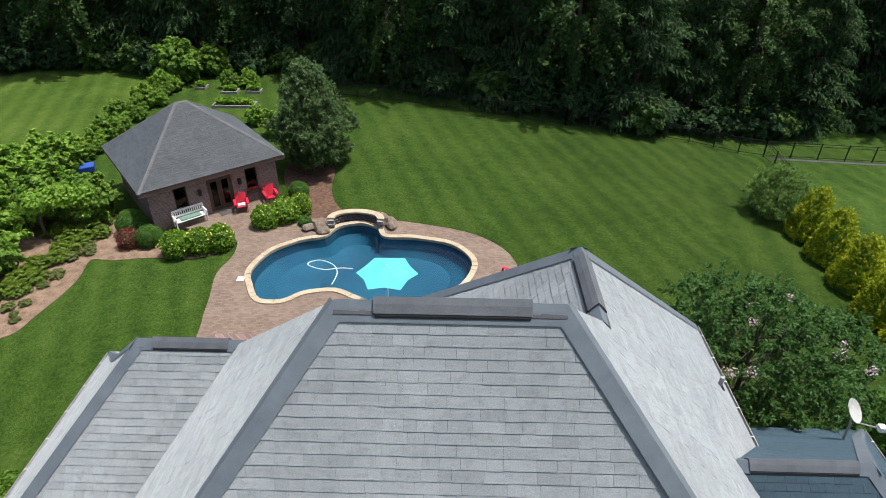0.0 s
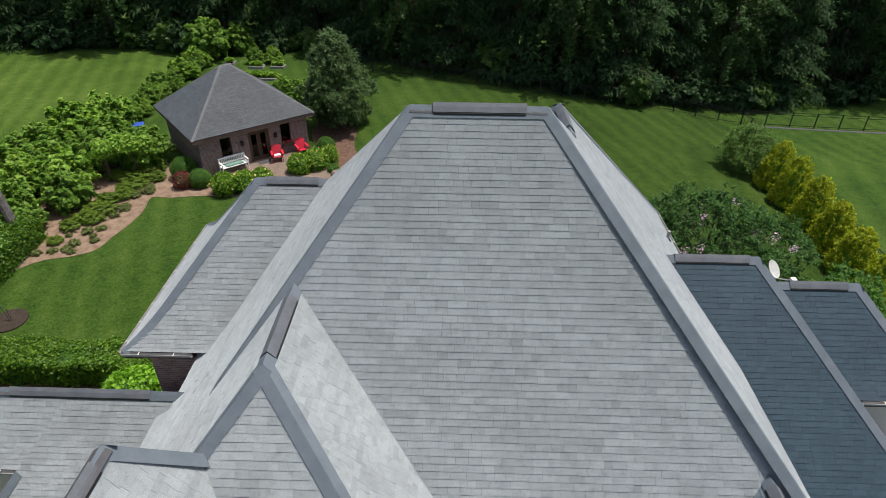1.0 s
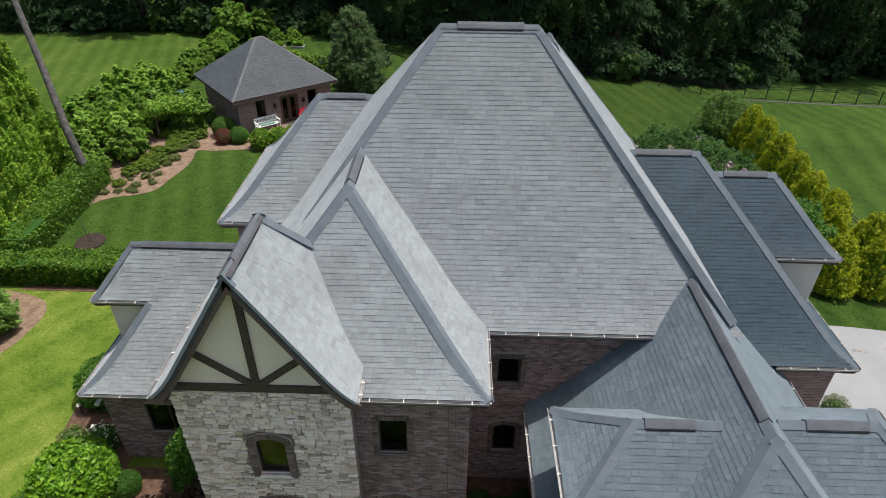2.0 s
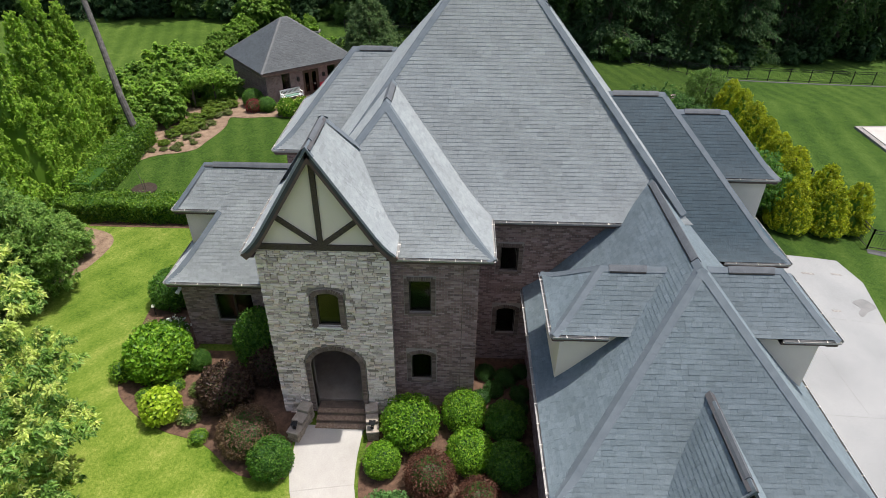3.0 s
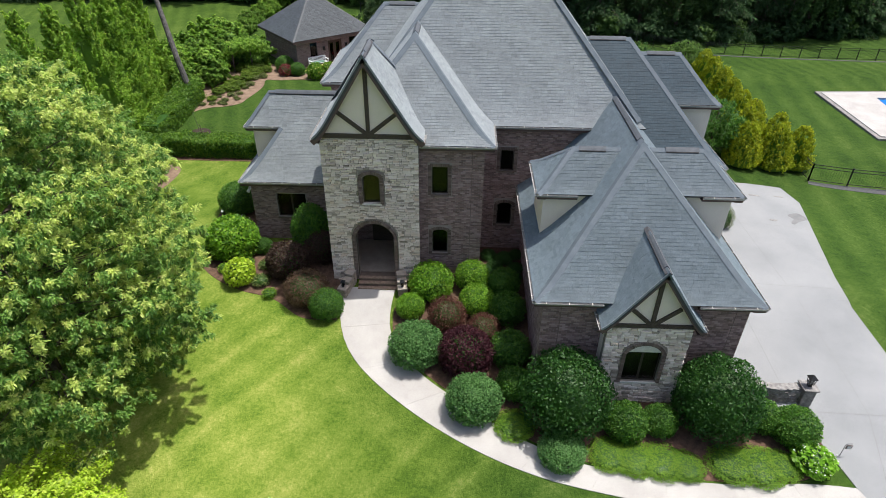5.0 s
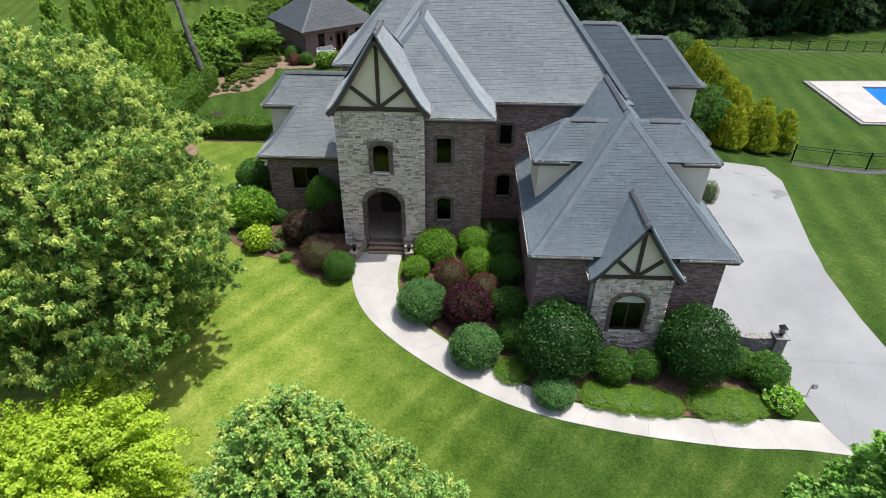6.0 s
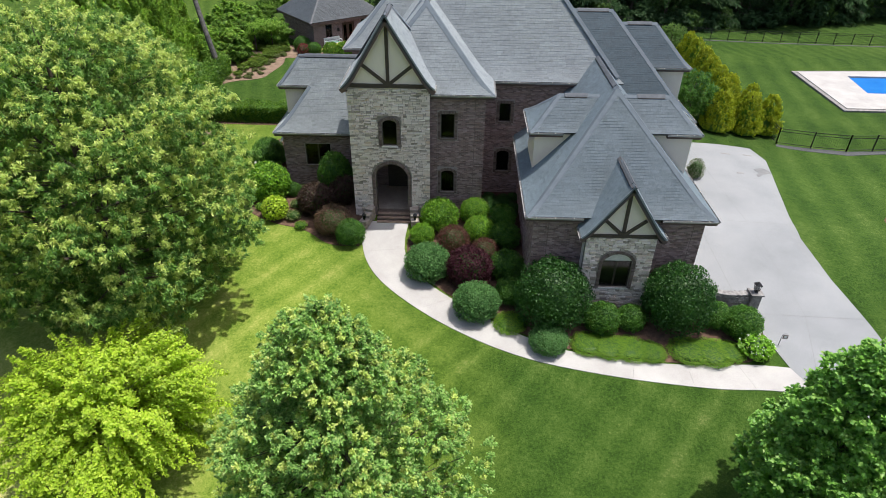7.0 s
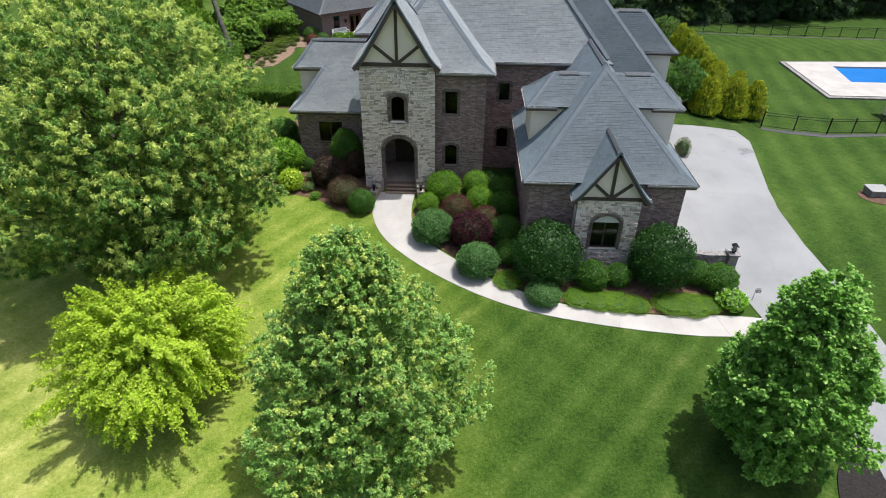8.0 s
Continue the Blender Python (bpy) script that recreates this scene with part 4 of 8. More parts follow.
cap_run(house, (7.35, 6.75, NZ), (11.95, 11.8, NE), nb, nr)
cap_run(house, (4.9, 6.75, NZ), (7.35, 6.75, NZ), nf, nb, "ridge_cap", flat=True)
ridge_vent(house, (5.2, 6.75, NZ), (7.1, 6.75, NZ), nf, nb)
eave(house, (9.4, 1.75, NE), (11.95, 1.75, NE), (0, 1))
eave(house, (11.95, 1.75, NE), (11.95, 11.8, NE), (-1, 0))
pf = roof_slope(house, [(7.5, 4.6, 6.48), (12.05, 4.6, 6.48), (10.1, 6.65, 8.6), (7.5, 6.65, 8.6)], seed=26, shingle=mat_shingle_dimmed, flare=0.12, reach=1.0)
pr = roof_slope(house, [(12.05, 4.6, 6.48), (12.05, 8.7, 6.48), (10.1, 6.65, 8.6)], seed=27, shingle=mat_shingle_dimmed, flare=0.12, reach=1.0)
pb = roof_slope(house, [(7.5, 8.7, 6.48), (12.05, 8.7, 6.48), (10.1, 6.65, 8.6), (7.5, 6.65, 8.6)], seed=28, shingle=mat_shingle_dimmed, flare=0.12, reach=1.0)
cap_run(house, (10.1, 6.65, 8.6), (12.05, 4.6, 6.48), pf, pr)
cap_run(house, (10.1, 6.65, 8.6), (12.05, 8.7, 6.48), pb, pr)
cap_run(house, (8.0, 6.65, 8.6), (10.1, 6.65, 8.6), pf, pb, "ridge_cap", flat=True)
ridge_vent(house, (8.3, 6.65, 8.6), (9.8, 6.65, 8.6), pf, pb)
eave(house, (9.9, 4.6, 6.48), (12.05, 4.6, 6.48), (0, 1), 0.3)
eave(house, (12.05, 4.6, 6.48), (12.05, 8.7, 6.48), (-1, 0), 0.3)

# garage wing with its two dormers and the bay gable
GE, GZ, GX = 3.75, 8.1, 5.6
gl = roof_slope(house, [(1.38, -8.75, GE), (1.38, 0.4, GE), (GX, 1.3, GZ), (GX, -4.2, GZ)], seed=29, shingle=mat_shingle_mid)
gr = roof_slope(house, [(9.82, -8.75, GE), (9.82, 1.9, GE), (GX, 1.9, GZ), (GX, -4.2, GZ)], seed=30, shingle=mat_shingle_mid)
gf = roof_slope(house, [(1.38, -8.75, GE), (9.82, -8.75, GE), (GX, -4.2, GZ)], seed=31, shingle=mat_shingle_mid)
cap_run(house, (GX, -4.2, GZ), (1.38, -8.75, GE), gf, gl)
cap_run(house, (GX, -4.2, GZ), (9.82, -8.75, GE), gf, gr)
cap_run(house, (GX, -4.2, GZ), (GX, 1.3, GZ), gl, gr, "ridge_cap", flat=True)
ridge_vent(house, (GX, -3.8, GZ), (GX, 0.9, GZ), gl, gr)
eave(house, (1.38, -8.75, GE), (3.9, -8.75, GE), (0, 1))
eave(house, (7.4, -8.75, GE), (9.82, -8.75, GE), (0, 1))
eave(house, (1.38, -8.75, GE), (1.38, 0.35, GE), (1, 0))
eave(house, (9.82, -8.75, GE), (9.82, 1.7, GE), (-1, 0))


def dormer(x_eave, x_ridge, x_in, y0, yr, y1, ze, zr, seed):
    s = 1 if x_eave > x_in else -1
    f1 = roof_slope(house, [(x_eave, y0, ze), (x_in, y0, ze), (x_in, yr, zr), (x_ridge, yr, zr)], seed=seed, shingle=mat_shingle_mid, flare=0.12, reach=0.8)
    f2 = roof_slope(house, [(x_eave, y0, ze), (x_eave, y1, ze), (x_ridge, yr, zr)], seed=seed + 1, shingle=mat_shingle_mid, flare=0.12, reach=0.8)
    f3 = roof_slope(house, [(x_eave, y1, ze), (x_in, y1, ze), (x_in, yr, zr), (x_ridge, yr, zr)], seed=seed + 2, shingle=mat_shingle_mid, flare=0.12, reach=0.8)
    cap_run(house, (x_ridge, yr, zr), (x_eave, y0, ze), f1, f2, width=0.17)
    cap_run(house, (x_ridge, yr, zr), (x_eave, y1, ze), f3, f2, width=0.17)
    cap_run(house, (x_ridge, yr, zr), (x_in, yr, zr), f1, f3, "ridge_cap", flat=True, width=0.17)
    ridge_vent(house, (x_ridge - s * 0.25, yr, zr), (x_in + s * 0.6, yr, zr), f1, f3)
    eave(house, (x_eave, y0, ze), (x_eave - s * 1.6, y0, ze), (0, 1), 0.3)
    eave(house, (x_eave, y0, ze), (x_eave, y1, ze), (-s, 0), 0.3)


dormer(1.62, 3.05, 5.0, -4.95, -3.4, -1.9, 6.15, 7.5, 40)
dormer(9.75, 8.4, 6.2, -4.9, -3.3, -1.7, 6.18, 7.48, 44)
GBX, GBZ = 5.62, 5.75
hl = roof_slope(house, [(3.76, -9.5, 3.2), (3.76, -8.45, 3.2), (GBX, -6.5, GBZ), (GBX, -9.5, GBZ)], seed=50, shingle=mat_shingle_mid, flare=0.15, reach=0.9)
hr = roof_slope(house, [(7.48, -9.5, 3.2), (7.48, -8.45, 3.2), (GBX, -6.5, GBZ), (GBX, -9.5, GBZ)], seed=51, shingle=mat_shingle_mid, flare=0.15, reach=0.9)
cap_run(house, (GBX, -9.5, GBZ), (GBX, -6.9, GBZ), hl, hr, "ridge_cap", flat=True, width=0.16)
ridge_vent(house, (GBX, -9.2, GBZ), (GBX, -7.2, GBZ), hl, hr)
eave(house, (3.76, -9.45, 3.2), (3.76, -8.45, 3.2), (1, 0), 0.2)
eave(house, (7.48, -9.45, 3.2), (7.48, -8.45, 3.2), (-1, 0), 0.2)


# ---- walls ----
def arch_loop(x0, x1, z0, z1, rise=0.0, steps=10):
    """An opening, arched by rise at its top."""
    pts = [(x0, z0), (x1, z0)]
    if rise <= 0:
        return pts + [(x1, z1), (x0, z1)]
    w = (x1 - x0) / 2
    rad = (w * w + rise * rise) / (2 * rise)
    half = math.asin(min(1.0, w / rad)) if rise <= w else math.pi / 2
    cxm, czm = (x0 + x1) / 2, z1 - rad
    for i in range(steps + 1):
        a_ = half - 2 * half * i / steps
        pts.append((cxm + rad * math.sin(a_), czm + rad * math.cos(a_)))
    return pts


def front_wall(name, y, outline, holes, material, thick=0.25, parent=None, label=""):
    return part(name, fill_loops([outline] + holes, lambda u, v, w: Vector((u, y + w, v)), thick), material, parent or house, label)


def side_wall(name, x, outline, material, thick=0.25, label=""):
    return part(name, fill_loops([outline], lambda u, v, w: Vector((x + w, u, v)), thick), material, house, label)


def ring(loop_a, loop_b, y, depth):
    """A frame between two loops of as many points, facing the front."""
    bm = bmesh.new()
    n = len(loop_a)
    rows = [[bm.verts.new((p[0], yy, p[1])) for p in lp] for lp, yy in ((loop_a, y), (loop_b, y), (loop_b, y + depth), (loop_a, y + depth))]
    for r0, r1 in zip(rows, rows[1:] + rows[:1]):
        for k in range(n):
            bm.faces.new((r0[k], r0[(k + 1) % n], r1[(k + 1) % n], r1[k]))
    return bm


def soldier_course(loop, y, width):
    """Bricks set on end along the sides and top of an opening."""
    bm = bmesh.new()
    line = loop[1:] + loop[:1]
    total = sum(math.dist(p, q) for p, q in zip(line, line[1:]))
    n = int(total / 0.078)
    for i in range(n):
        p, q = along(line, (i + 0.3) / n), along(line, (i + 0.7) / n)
        c = Vector(((p[0] + q[0]) / 2, y, (p[1] + q[1]) / 2))
        d = Vector((q[0] - p[0], 0, q[1] - p[1])).normalized()
        s = Vector((-d.z, 0, d.x))
        beam(bm, c - s * (width / 2 - 0.006), c + s * (width / 2 - 0.006), 0.066, 0.05, up=(0, 1, 0))
    return bm


def window(x0, x1, z0, z1, y, rise=0.0, trim=0.16, mullions=0, sill=True, trim_mat=None, grow=None):
    """A window in a front wall at y: brick surround, frame, panes and sill."""
    win = thing("window", "narrow dark window in a bronze frame with a surround", "window", "structure")
    a_ = arch_loop(x0, x1, z0, z1, rise)
    f_in = arch_loop(x0 + 0.04, x1 - 0.04, z0 + 0.04, z1 - 0.04, rise * 0.95)
    part("window_frame", ring(a_, f_in, y + 0.09, 0.07), mat_frame, win)
    for i in range(mullions):
        xm = x0 + (x1 - x0) * (i + 1) / (mullions + 1)
        part("mullion", box(xm - 0.04, xm + 0.04, y + 0.085, y + 0.15, z0 + 0.05, z1 - 0.05 - rise * 0.1), mat_frame, win)
    edges_ = [x0 + 0.05] + [x0 + (x1 - x0) * (i + 1) / (mullions + 1) for i in range(mullions)] + [x1 - 0.05]
    for xa, xb in zip(edges_, edges_[1:]):
        pane = part("pane", box(xa, xb, y + 0.115, y + 0.125, z0 + 0.05, z1 - (rise * 0.12) - 0.03), mat_glass, win)
        pane.visible_shadow = False
    if trim:
        t_out = arch_loop(x0 - trim, x1 + trim, z0 - trim * 0.6, z1 + trim, rise)
        part("surround", ring(t_out, a_, y - 0.022, 0.054), trim_mat or mat_mortar, win)
        part("soldier_course", soldier_course(arch_loop(x0 - trim / 2, x1 + trim / 2, z0 - trim * 0.3, z1 + trim / 2, rise), y - 0.034, trim), mat_soldier, win, "soldier course of brown bricks")
    if sill:
        part("window_sill", box(x0 - 0.05, x1 + 0.05, y - 0.07, y + 0.08, z0 - 0.09, z0 - 0.005, 0.012), mat_sill if sill == 2 else mat_trimbrick, win)
    return win


# tower
TYF = -2.72
# near-black sheets under the upper windows, added to pass for dark rooms
part("upper_floor", box(-7.15, -3.55, TYF + 0.3, 0.55, 3.98, 4.1), mat_room_shade, house)
part("upper_floor", box(-3.24, -0.72, -1.9, 0.4, 3.6, 3.75), mat_room_shade, house)
tower_open = arch_loop(-6.22, -4.46, 0.15, 3.24, 0.72)
tower_win = arch_loop(-5.74, -4.97, 4.3, 5.72, 0.18)
front_wall("tower_wall", TYF + 0.06, [(-7.42, -0.6), (-3.28, -0.6), (-3.28, 7.42), (-7.42, 7.42)], [tower_open, tower_win], mat_mortar, 0.4)
side_wall("tower_side_wall", -3.5, [(TYF + 0.47, -0.6), (0.4, -0.6), (0.4, 7.4), (TYF + 0.47, 7.4)], mat_brick, 0.22)
side_wall("tower_side_wall", -7.42, [(TYF + 0.47, -0.6), (0.6, -0.6), (0.6, 7.4), (TYF + 0.47, 7.4)], mat_mortar, 0.22)
window(-5.74, -4.97, 4.3, 5.72, TYF - 0.02, 0.18, 0.17, 0, 2)
part("arch_surround", ring(arch_loop(-6.4, -4.28, 0.15, 3.42, 0.86), tower_open, TYF - 0.03, 0.3), mat_mortar, house, "mortar bed of the entrance arch")
part("soldier_course", soldier_course(arch_loop(-6.31, -4.37, 0.15, 3.33, 0.79), TYF - 0.05, 0.17), mat_soldier, house, "soldier brick arch round the entrance")
# tower gable: stucco with dark timbers
GY = TYF - 0.02
front_wall("gable_panel", GY, [(-7.36, 7.42), (-3.3, 7.42), (TX, 10.62)], [], mat_stucco, 0.12, label="beige stucco gable panel")
for a_, b_ in (((-7.45, 7.5), (-3.2, 7.5)), ((TX, 7.55), (TX, 10.45)), ((TX - 0.05, 7.58), (-6.55, 8.52)), ((TX + 0.05, 7.58), (-4.1, 8.52))):
    bm = bmesh.new()
    y_t = GY - 0.02 - 0.006 * (a_[1] == b_[1]) - 0.003 * (a_[0] == b_[0])
    beam(bm, (a_[0], y_t, a_[1]), (b_[0], y_t, b_[1]), 0.1, 0.19 if a_[1] == b_[1] else 0.16, up=(0, 0, 1) if a_[0] != b_[0] else (1, 0, 0))
    part("timber", bm, mat_timber, house, "dark rough sawn timber")


for s_, x_e in ((tr, -3.0), (tl, -7.65)):
    bm = bmesh.new()
    ptl = []
    for i in range(13):
        t = i / 12
        p = Vector((TX + (x_e - TX) * t, -3.06, TZ + (TE - 0.26 - TZ) * t))
        ptl.append(s_.lift(p) - Vector((0, 0, 0.235)))
    sweep(bm, ptl, 0.07, 0.24)
    part("bargeboard", bm, mat_fascia, house, "dark brown bargeboard")
for s_, x_e in ((hr, 7.48), (hl, 3.76)):
    bm = bmesh.new()
    ptl = []
    for i in range(9):
        t = i / 8
        p = Vector((GBX + (x_e - GBX) * t, -9.46, GBZ + (3.2 - 0.15 - GBZ) * t))
        ptl.append(s_.lift(p) - Vector((0, 0, 0.2)))
    sweep(bm, ptl, 0.07, 0.2)
    part("bargeboard", bm, mat_fascia, house, "dark brown bargeboard")

for s_, x_e, apex, eave_z, y_r in ((tr, -3.0, (TX, TZ), TE - 0.26, -3.115), (tl, -7.65, (TX, TZ), TE - 0.26, -3.115), (hr, 7.48, (GBX, GBZ), 3.05, -9.515), (hl, 3.76, (GBX, GBZ), 3.05, -9.515)):
    bm = bmesh.new()
    ptl = []
    for i in range(13):
        t = i / 12
        ptl.append(s_.lift(Vector((apex[0] + (x_e - apex[0]) * t, y_r, apex[1] + (eave_z - apex[1]) * t))) - Vector((0, 0, 0.045)))
    sweep(bm, ptl, 0.03, 0.075)
    part("rake_edge", bm, mat_shingle, house)
for x_, y_, z_ in ((TX, -3.16, TZ), (GBX, -9.56, GBZ)):
    bm = bmesh.new()
    vs_ = [bm.verts.new((x_ + dx, y_ + dy, z_ + dz)) for dy in (0, 0.12) for dx, dz in ((-0.2, -0.29), (-0.14, -0.3), (0, -0.09), (0.14, -0.3), (0.2, -0.29), (0, 0.045))]
    for k in range(6):
        bm.faces.new((vs_[k], vs_[(k + 1) % 6], vs_[6 + (k + 1) % 6], vs_[6 + k]))
    bm.faces.new(vs_[:6])
    bm.faces.new(vs_[6:])
    part("ridge_end", bm, mat_cap, house)
part("gable_peak", box(TX - 0.09, TX + 0.09, -3.10, -3.0, TZ - 0.52, TZ - 0.24, 0.01), mat_fascia, house)
part("gable_peak", box(GBX - 0.08, GBX + 0.08, -9.5, -9.42, GBZ - 0.44, GBZ - 0.2, 0.01), mat_fascia, house)

# entrance: floor, steps, back wall and door
part("porch_floor", box(-7.1, -3.55, -2.2, 0.6, -0.3, 0.2), mat_porch, house)
part("entry_wall", box(-7.2, -3.5, 0.6, 0.8, -0.3, 4.0), mat_brick, house)
part("entry_ceiling", box(-7.2, -3.5, -2.2, 0.6, 3.5, 3.6), mat_stucco, house)
part("entry_door", box(-5.95, -4.6, 0.52, 0.6, 0.2, 2.5, 0.01), mat_timber, house, "dark wooden entrance door")
for i in range(3):
    st_ = part("entry_step", box(-6.2, -4.35, -3.42 + i * 0.27, -2.3, -0.5, -0.13 + (i + 1) * 0.11, 0.012), mat_paver, house, "brick entrance step")
    for k in range(16):
        me_ = bpy.data.meshes.get("nosing_brick") or mesh_of(box(-0.053, 0.053, -0.1, 0.1, -0.03, 0.03, 0.006), "nosing_brick", mat_nosing)
        ob = new("brick", me_)
        ob.parent = st_
        ob.matrix_world = Matrix.Translation((-6.14 + k * 0.116, -3.42 + i * 0.27 + 0.085, -0.13 + (i + 1) * 0.11 + 0.012))

# brick front beside the tower
wall_beside = front_wall("brick_wall", -2.2, [(-3.28, -0.6), (-0.42, -0.6), (-0.42, 6.82), (-3.28, 6.82)], [arch_loop(-2.72, -1.99, 4.55, 5.9), arch_loop(-2.7, -1.97, 1.36, 2.68, 0.14)], mat_brick_mortar)
window(-2.72, -1.99, 4.55, 5.9, -2.2)
window(-2.7, -1.97, 1.36, 2.68, -2.2, 0.14)
side_wall("brick_wall", -0.67, [(-1.95, -0.6), (0.4, -0.6), (0.4, 6.82), (-1.95, 6.82)], mat_brick)
# recessed main wall
wall_recess = front_wall("brick_wall", 0.42, [(-0.67, -0.6), (6.6, -0.6), (6.6, 6.72), (-0.67, 6.72)], [arch_loop(0.45, 1.12, 4.5, 5.58), arch_loop(0.45, 1.2, 1.43, 2.74, 0.14)], mat_brick_mortar)
window(0.45, 1.12, 4.5, 5.58, 0.42)
window(0.45, 1.2, 1.43, 2.74, 0.42, 0.14)
# left wing
wall_left = front_wall("brick_wall", 0.82, [(-12.15, -0.6), (-7.2, -0.6), (-7.2, 3.35), (-12.15, 3.35)], [arch_loop(-10.88, -9.37, 1.36, 2.72)], mat_brick_mortar)
window(-10.88, -9.37, 1.36, 2.72, 0.82, 0, 0.0, 1)
side_wall("brick_wall", -12.15, [(1.07, -0.6), (6.5, -0.6), (6.5, 3.35), (1.07, 3.35)], mat_brick)
part("dormer_wall", box(-12.2, -9.6, 2.78, 4.56, 3.6, 5.45), mat_stucco, house, "beige stucco dormer wall")
for x_, y_, z0_, z1_ in ((-0.95, -2.2, -0.3, 6.8), (2.45, -8.4, -1.4, 3.5), (8.95, -8.4, -1.4, 3.5)):
    part("control_joint", box(x_, x_ + 0.022, y_ - 0.024, y_ + 0.05, z0_, z1_), mat_trimbrick, house, "narrow joint in the brickwork")
# dark sheets inside: the rooms' darkness is put into their near-black colour
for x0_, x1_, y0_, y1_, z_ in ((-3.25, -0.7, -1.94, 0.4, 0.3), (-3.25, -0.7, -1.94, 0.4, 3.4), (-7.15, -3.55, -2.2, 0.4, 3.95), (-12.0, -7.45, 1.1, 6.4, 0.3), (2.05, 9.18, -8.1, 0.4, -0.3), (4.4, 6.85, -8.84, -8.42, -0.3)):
    part("floor_slab", box(x0_, x1_, y0_, y1_, z_ - 0.1, z_), mat_room_shade, house)
part("inner_wall", box(4.36, 6.89, -8.38, -8.34, -0.3, 3.0), mat_room_shade, house)
part("inner_wall", box(-3.2, -0.72, 0.34, 0.4, 0.3, 6.6), mat_room_shade, house)
part("inner_wall", box(-12.0, -7.45, 2.6, 2.7, 0.3, 3.2), mat_room_shade, house)
part("inner_wall", box(-7.1, -3.55, 0.3, 0.36, 3.95, 7.0), mat_room_shade, house)
# rear left wing
part("brick_wall", box(-8.5, -3.0, 5.35, 10.85, -0.4, 6.97), mat_brick, house)
# main block behind
part("brick_wall", box(-6.7, 6.6, 0.67, 12.6, -0.4, 6.7), mat_brick, house)
# rear right wing
part("brick_wall", box(5.0, 11.6, 2.1, 11.4, -0.5, 4.0), mat_brick, house)
part("dormer_wall", box(8.0, 11.75, 4.88, 8.42, 4.2, 6.28), mat_stucco, house, "beige stucco dormer wall")
# garage wing
wall_garage = front_wall("brick_wall", -8.4, [(1.78, -1.6), (9.45, -1.6), (9.45, 3.55), (1.78, 3.55)], [], mat_brick_mortar)
wall_garage_side = part("brick_wall", box(1.78, 2.03, -8.15, 0.42, -1.6, 3.55), mat_brick_mortar, house)
part("brick_wall", box(9.2, 9.45, -8.15, 2.1, -1.6, 3.55), mat_brick, house)
part("dormer_wall", box(1.92, 4.4, -4.65, -2.2, 3.75, 5.95), mat_stucco, house, "beige stucco dormer wall")
part("dormer_wall", box(6.8, 9.45, -4.6, -2.0, 3.75, 5.98), mat_stucco, house, "beige stucco dormer wall")
# bay
BYF = -9.2
bay_open = arch_loop(4.96, 6.3, 0.32, 2.2, 0.45)
front_wall("bay_wall", BYF + 0.05, [(4.1, -1.8), (7.15, -1.8), (7.15, 3.1), (4.1, 3.1)], [bay_open], mat_mortar, 0.3)
part("bay_side_wall", box(4.1, 4.35, -8.85, -8.4, -1.8, 3.1), mat_stone, house)
part("bay_side_wall", box(6.9, 7.15, -8.85, -8.4, -1.8, 3.1), mat_stone, house)
front_wall("gable_panel", BYF - 0.02, [(4.0, 3.1), (7.24, 3.1), (GBX, 5.4)], [], mat_stucco, 0.12, label="beige stucco gable panel")
for a_, b_ in (((3.95, 3.16), (7.3, 3.16)), ((GBX, 3.2), (GBX, 5.3)), ((GBX - 0.05, 3.22), (4.72, 3.98)), ((GBX + 0.05, 3.22), (6.52, 3.98))):
    bm = bmesh.new()
    y_t = BYF - 0.04 - 0.006 * (a_[1] == b_[1]) - 0.003 * (a_[0] == b_[0])
    beam(bm, (a_[0], y_t, a_[1]), (b_[0], y_t, b_[1]), 0.1, 0.15, up=(0, 0, 1) if a_[0] != b_[0] else (1, 0, 0))
    part("timber", bm, mat_timber, house, "dark rough sawn timber")
window(4.96, 6.3, 0.32, 1.78, BYF + 0.0, 0, 0.0, 1, 2)
part("window_head", fill_loops([arch_loop(4.96, 6.3, 1.78, 2.2, 0.42)], lambda u, v, w: Vector((u, BYF + 0.05 + w, v)), 0.06), mat_sill, house, "cream arched panel over the bay window")
part("bay_surround", ring(arch_loop(4.8, 6.46, 0.28, 2.36, 0.53), bay_open, BYF - 0.03, 0.2), mat_mortar, house, "mortar bed of the bay window arch")
part("soldier_course", soldier_course(arch_loop(4.88, 6.38, 0.3, 2.28, 0.5), BYF - 0.05, 0.15), mat_soldier, house, "brick surround of the bay window")



# ---- field stones ----
def stone_mesh(seed):
    """A rough block, one unit wide, high and deep, its face uneven and its edges worn."""
    r = random.Random(seed)
    bm = bmesh.new()
    j = lambda a: r.uniform(-a, a)
    back = [bm.verts.new((x, 0.5, z)) for x, z in ((-0.5, -0.5), (0.5, -0.5), (0.5, 0.5), (-0.5, 0.5))]
    mid = [bm.verts.new((x + j(0.03), -0.2 + j(0.08), z + j(0.05))) for x, z in ((-0.5, -0.5), (0.5, -0.5), (0.5, 0.5), (-0.5, 0.5))]
    top = [bm.verts.new((x * 0.93 + j(0.035), -0.5 + j(0.12), z * 0.88 + j(0.05))) for x, z in ((-0.5, -0.5), (0.5, -0.5), (0.5, 0.5), (-0.5, 0.5))]
    for a, b in ((back, mid), (mid, top)):
        for k in range(4):
            bm.faces.new((a[k], a[(k + 1) % 4], b[(k + 1) % 4], b[k]))
    bm.faces.new(top)
    me = mesh_of(bm, "stone", mat_stone_one)
    return me


STONES = [stone_mesh(900 + i) for i in range(8)]


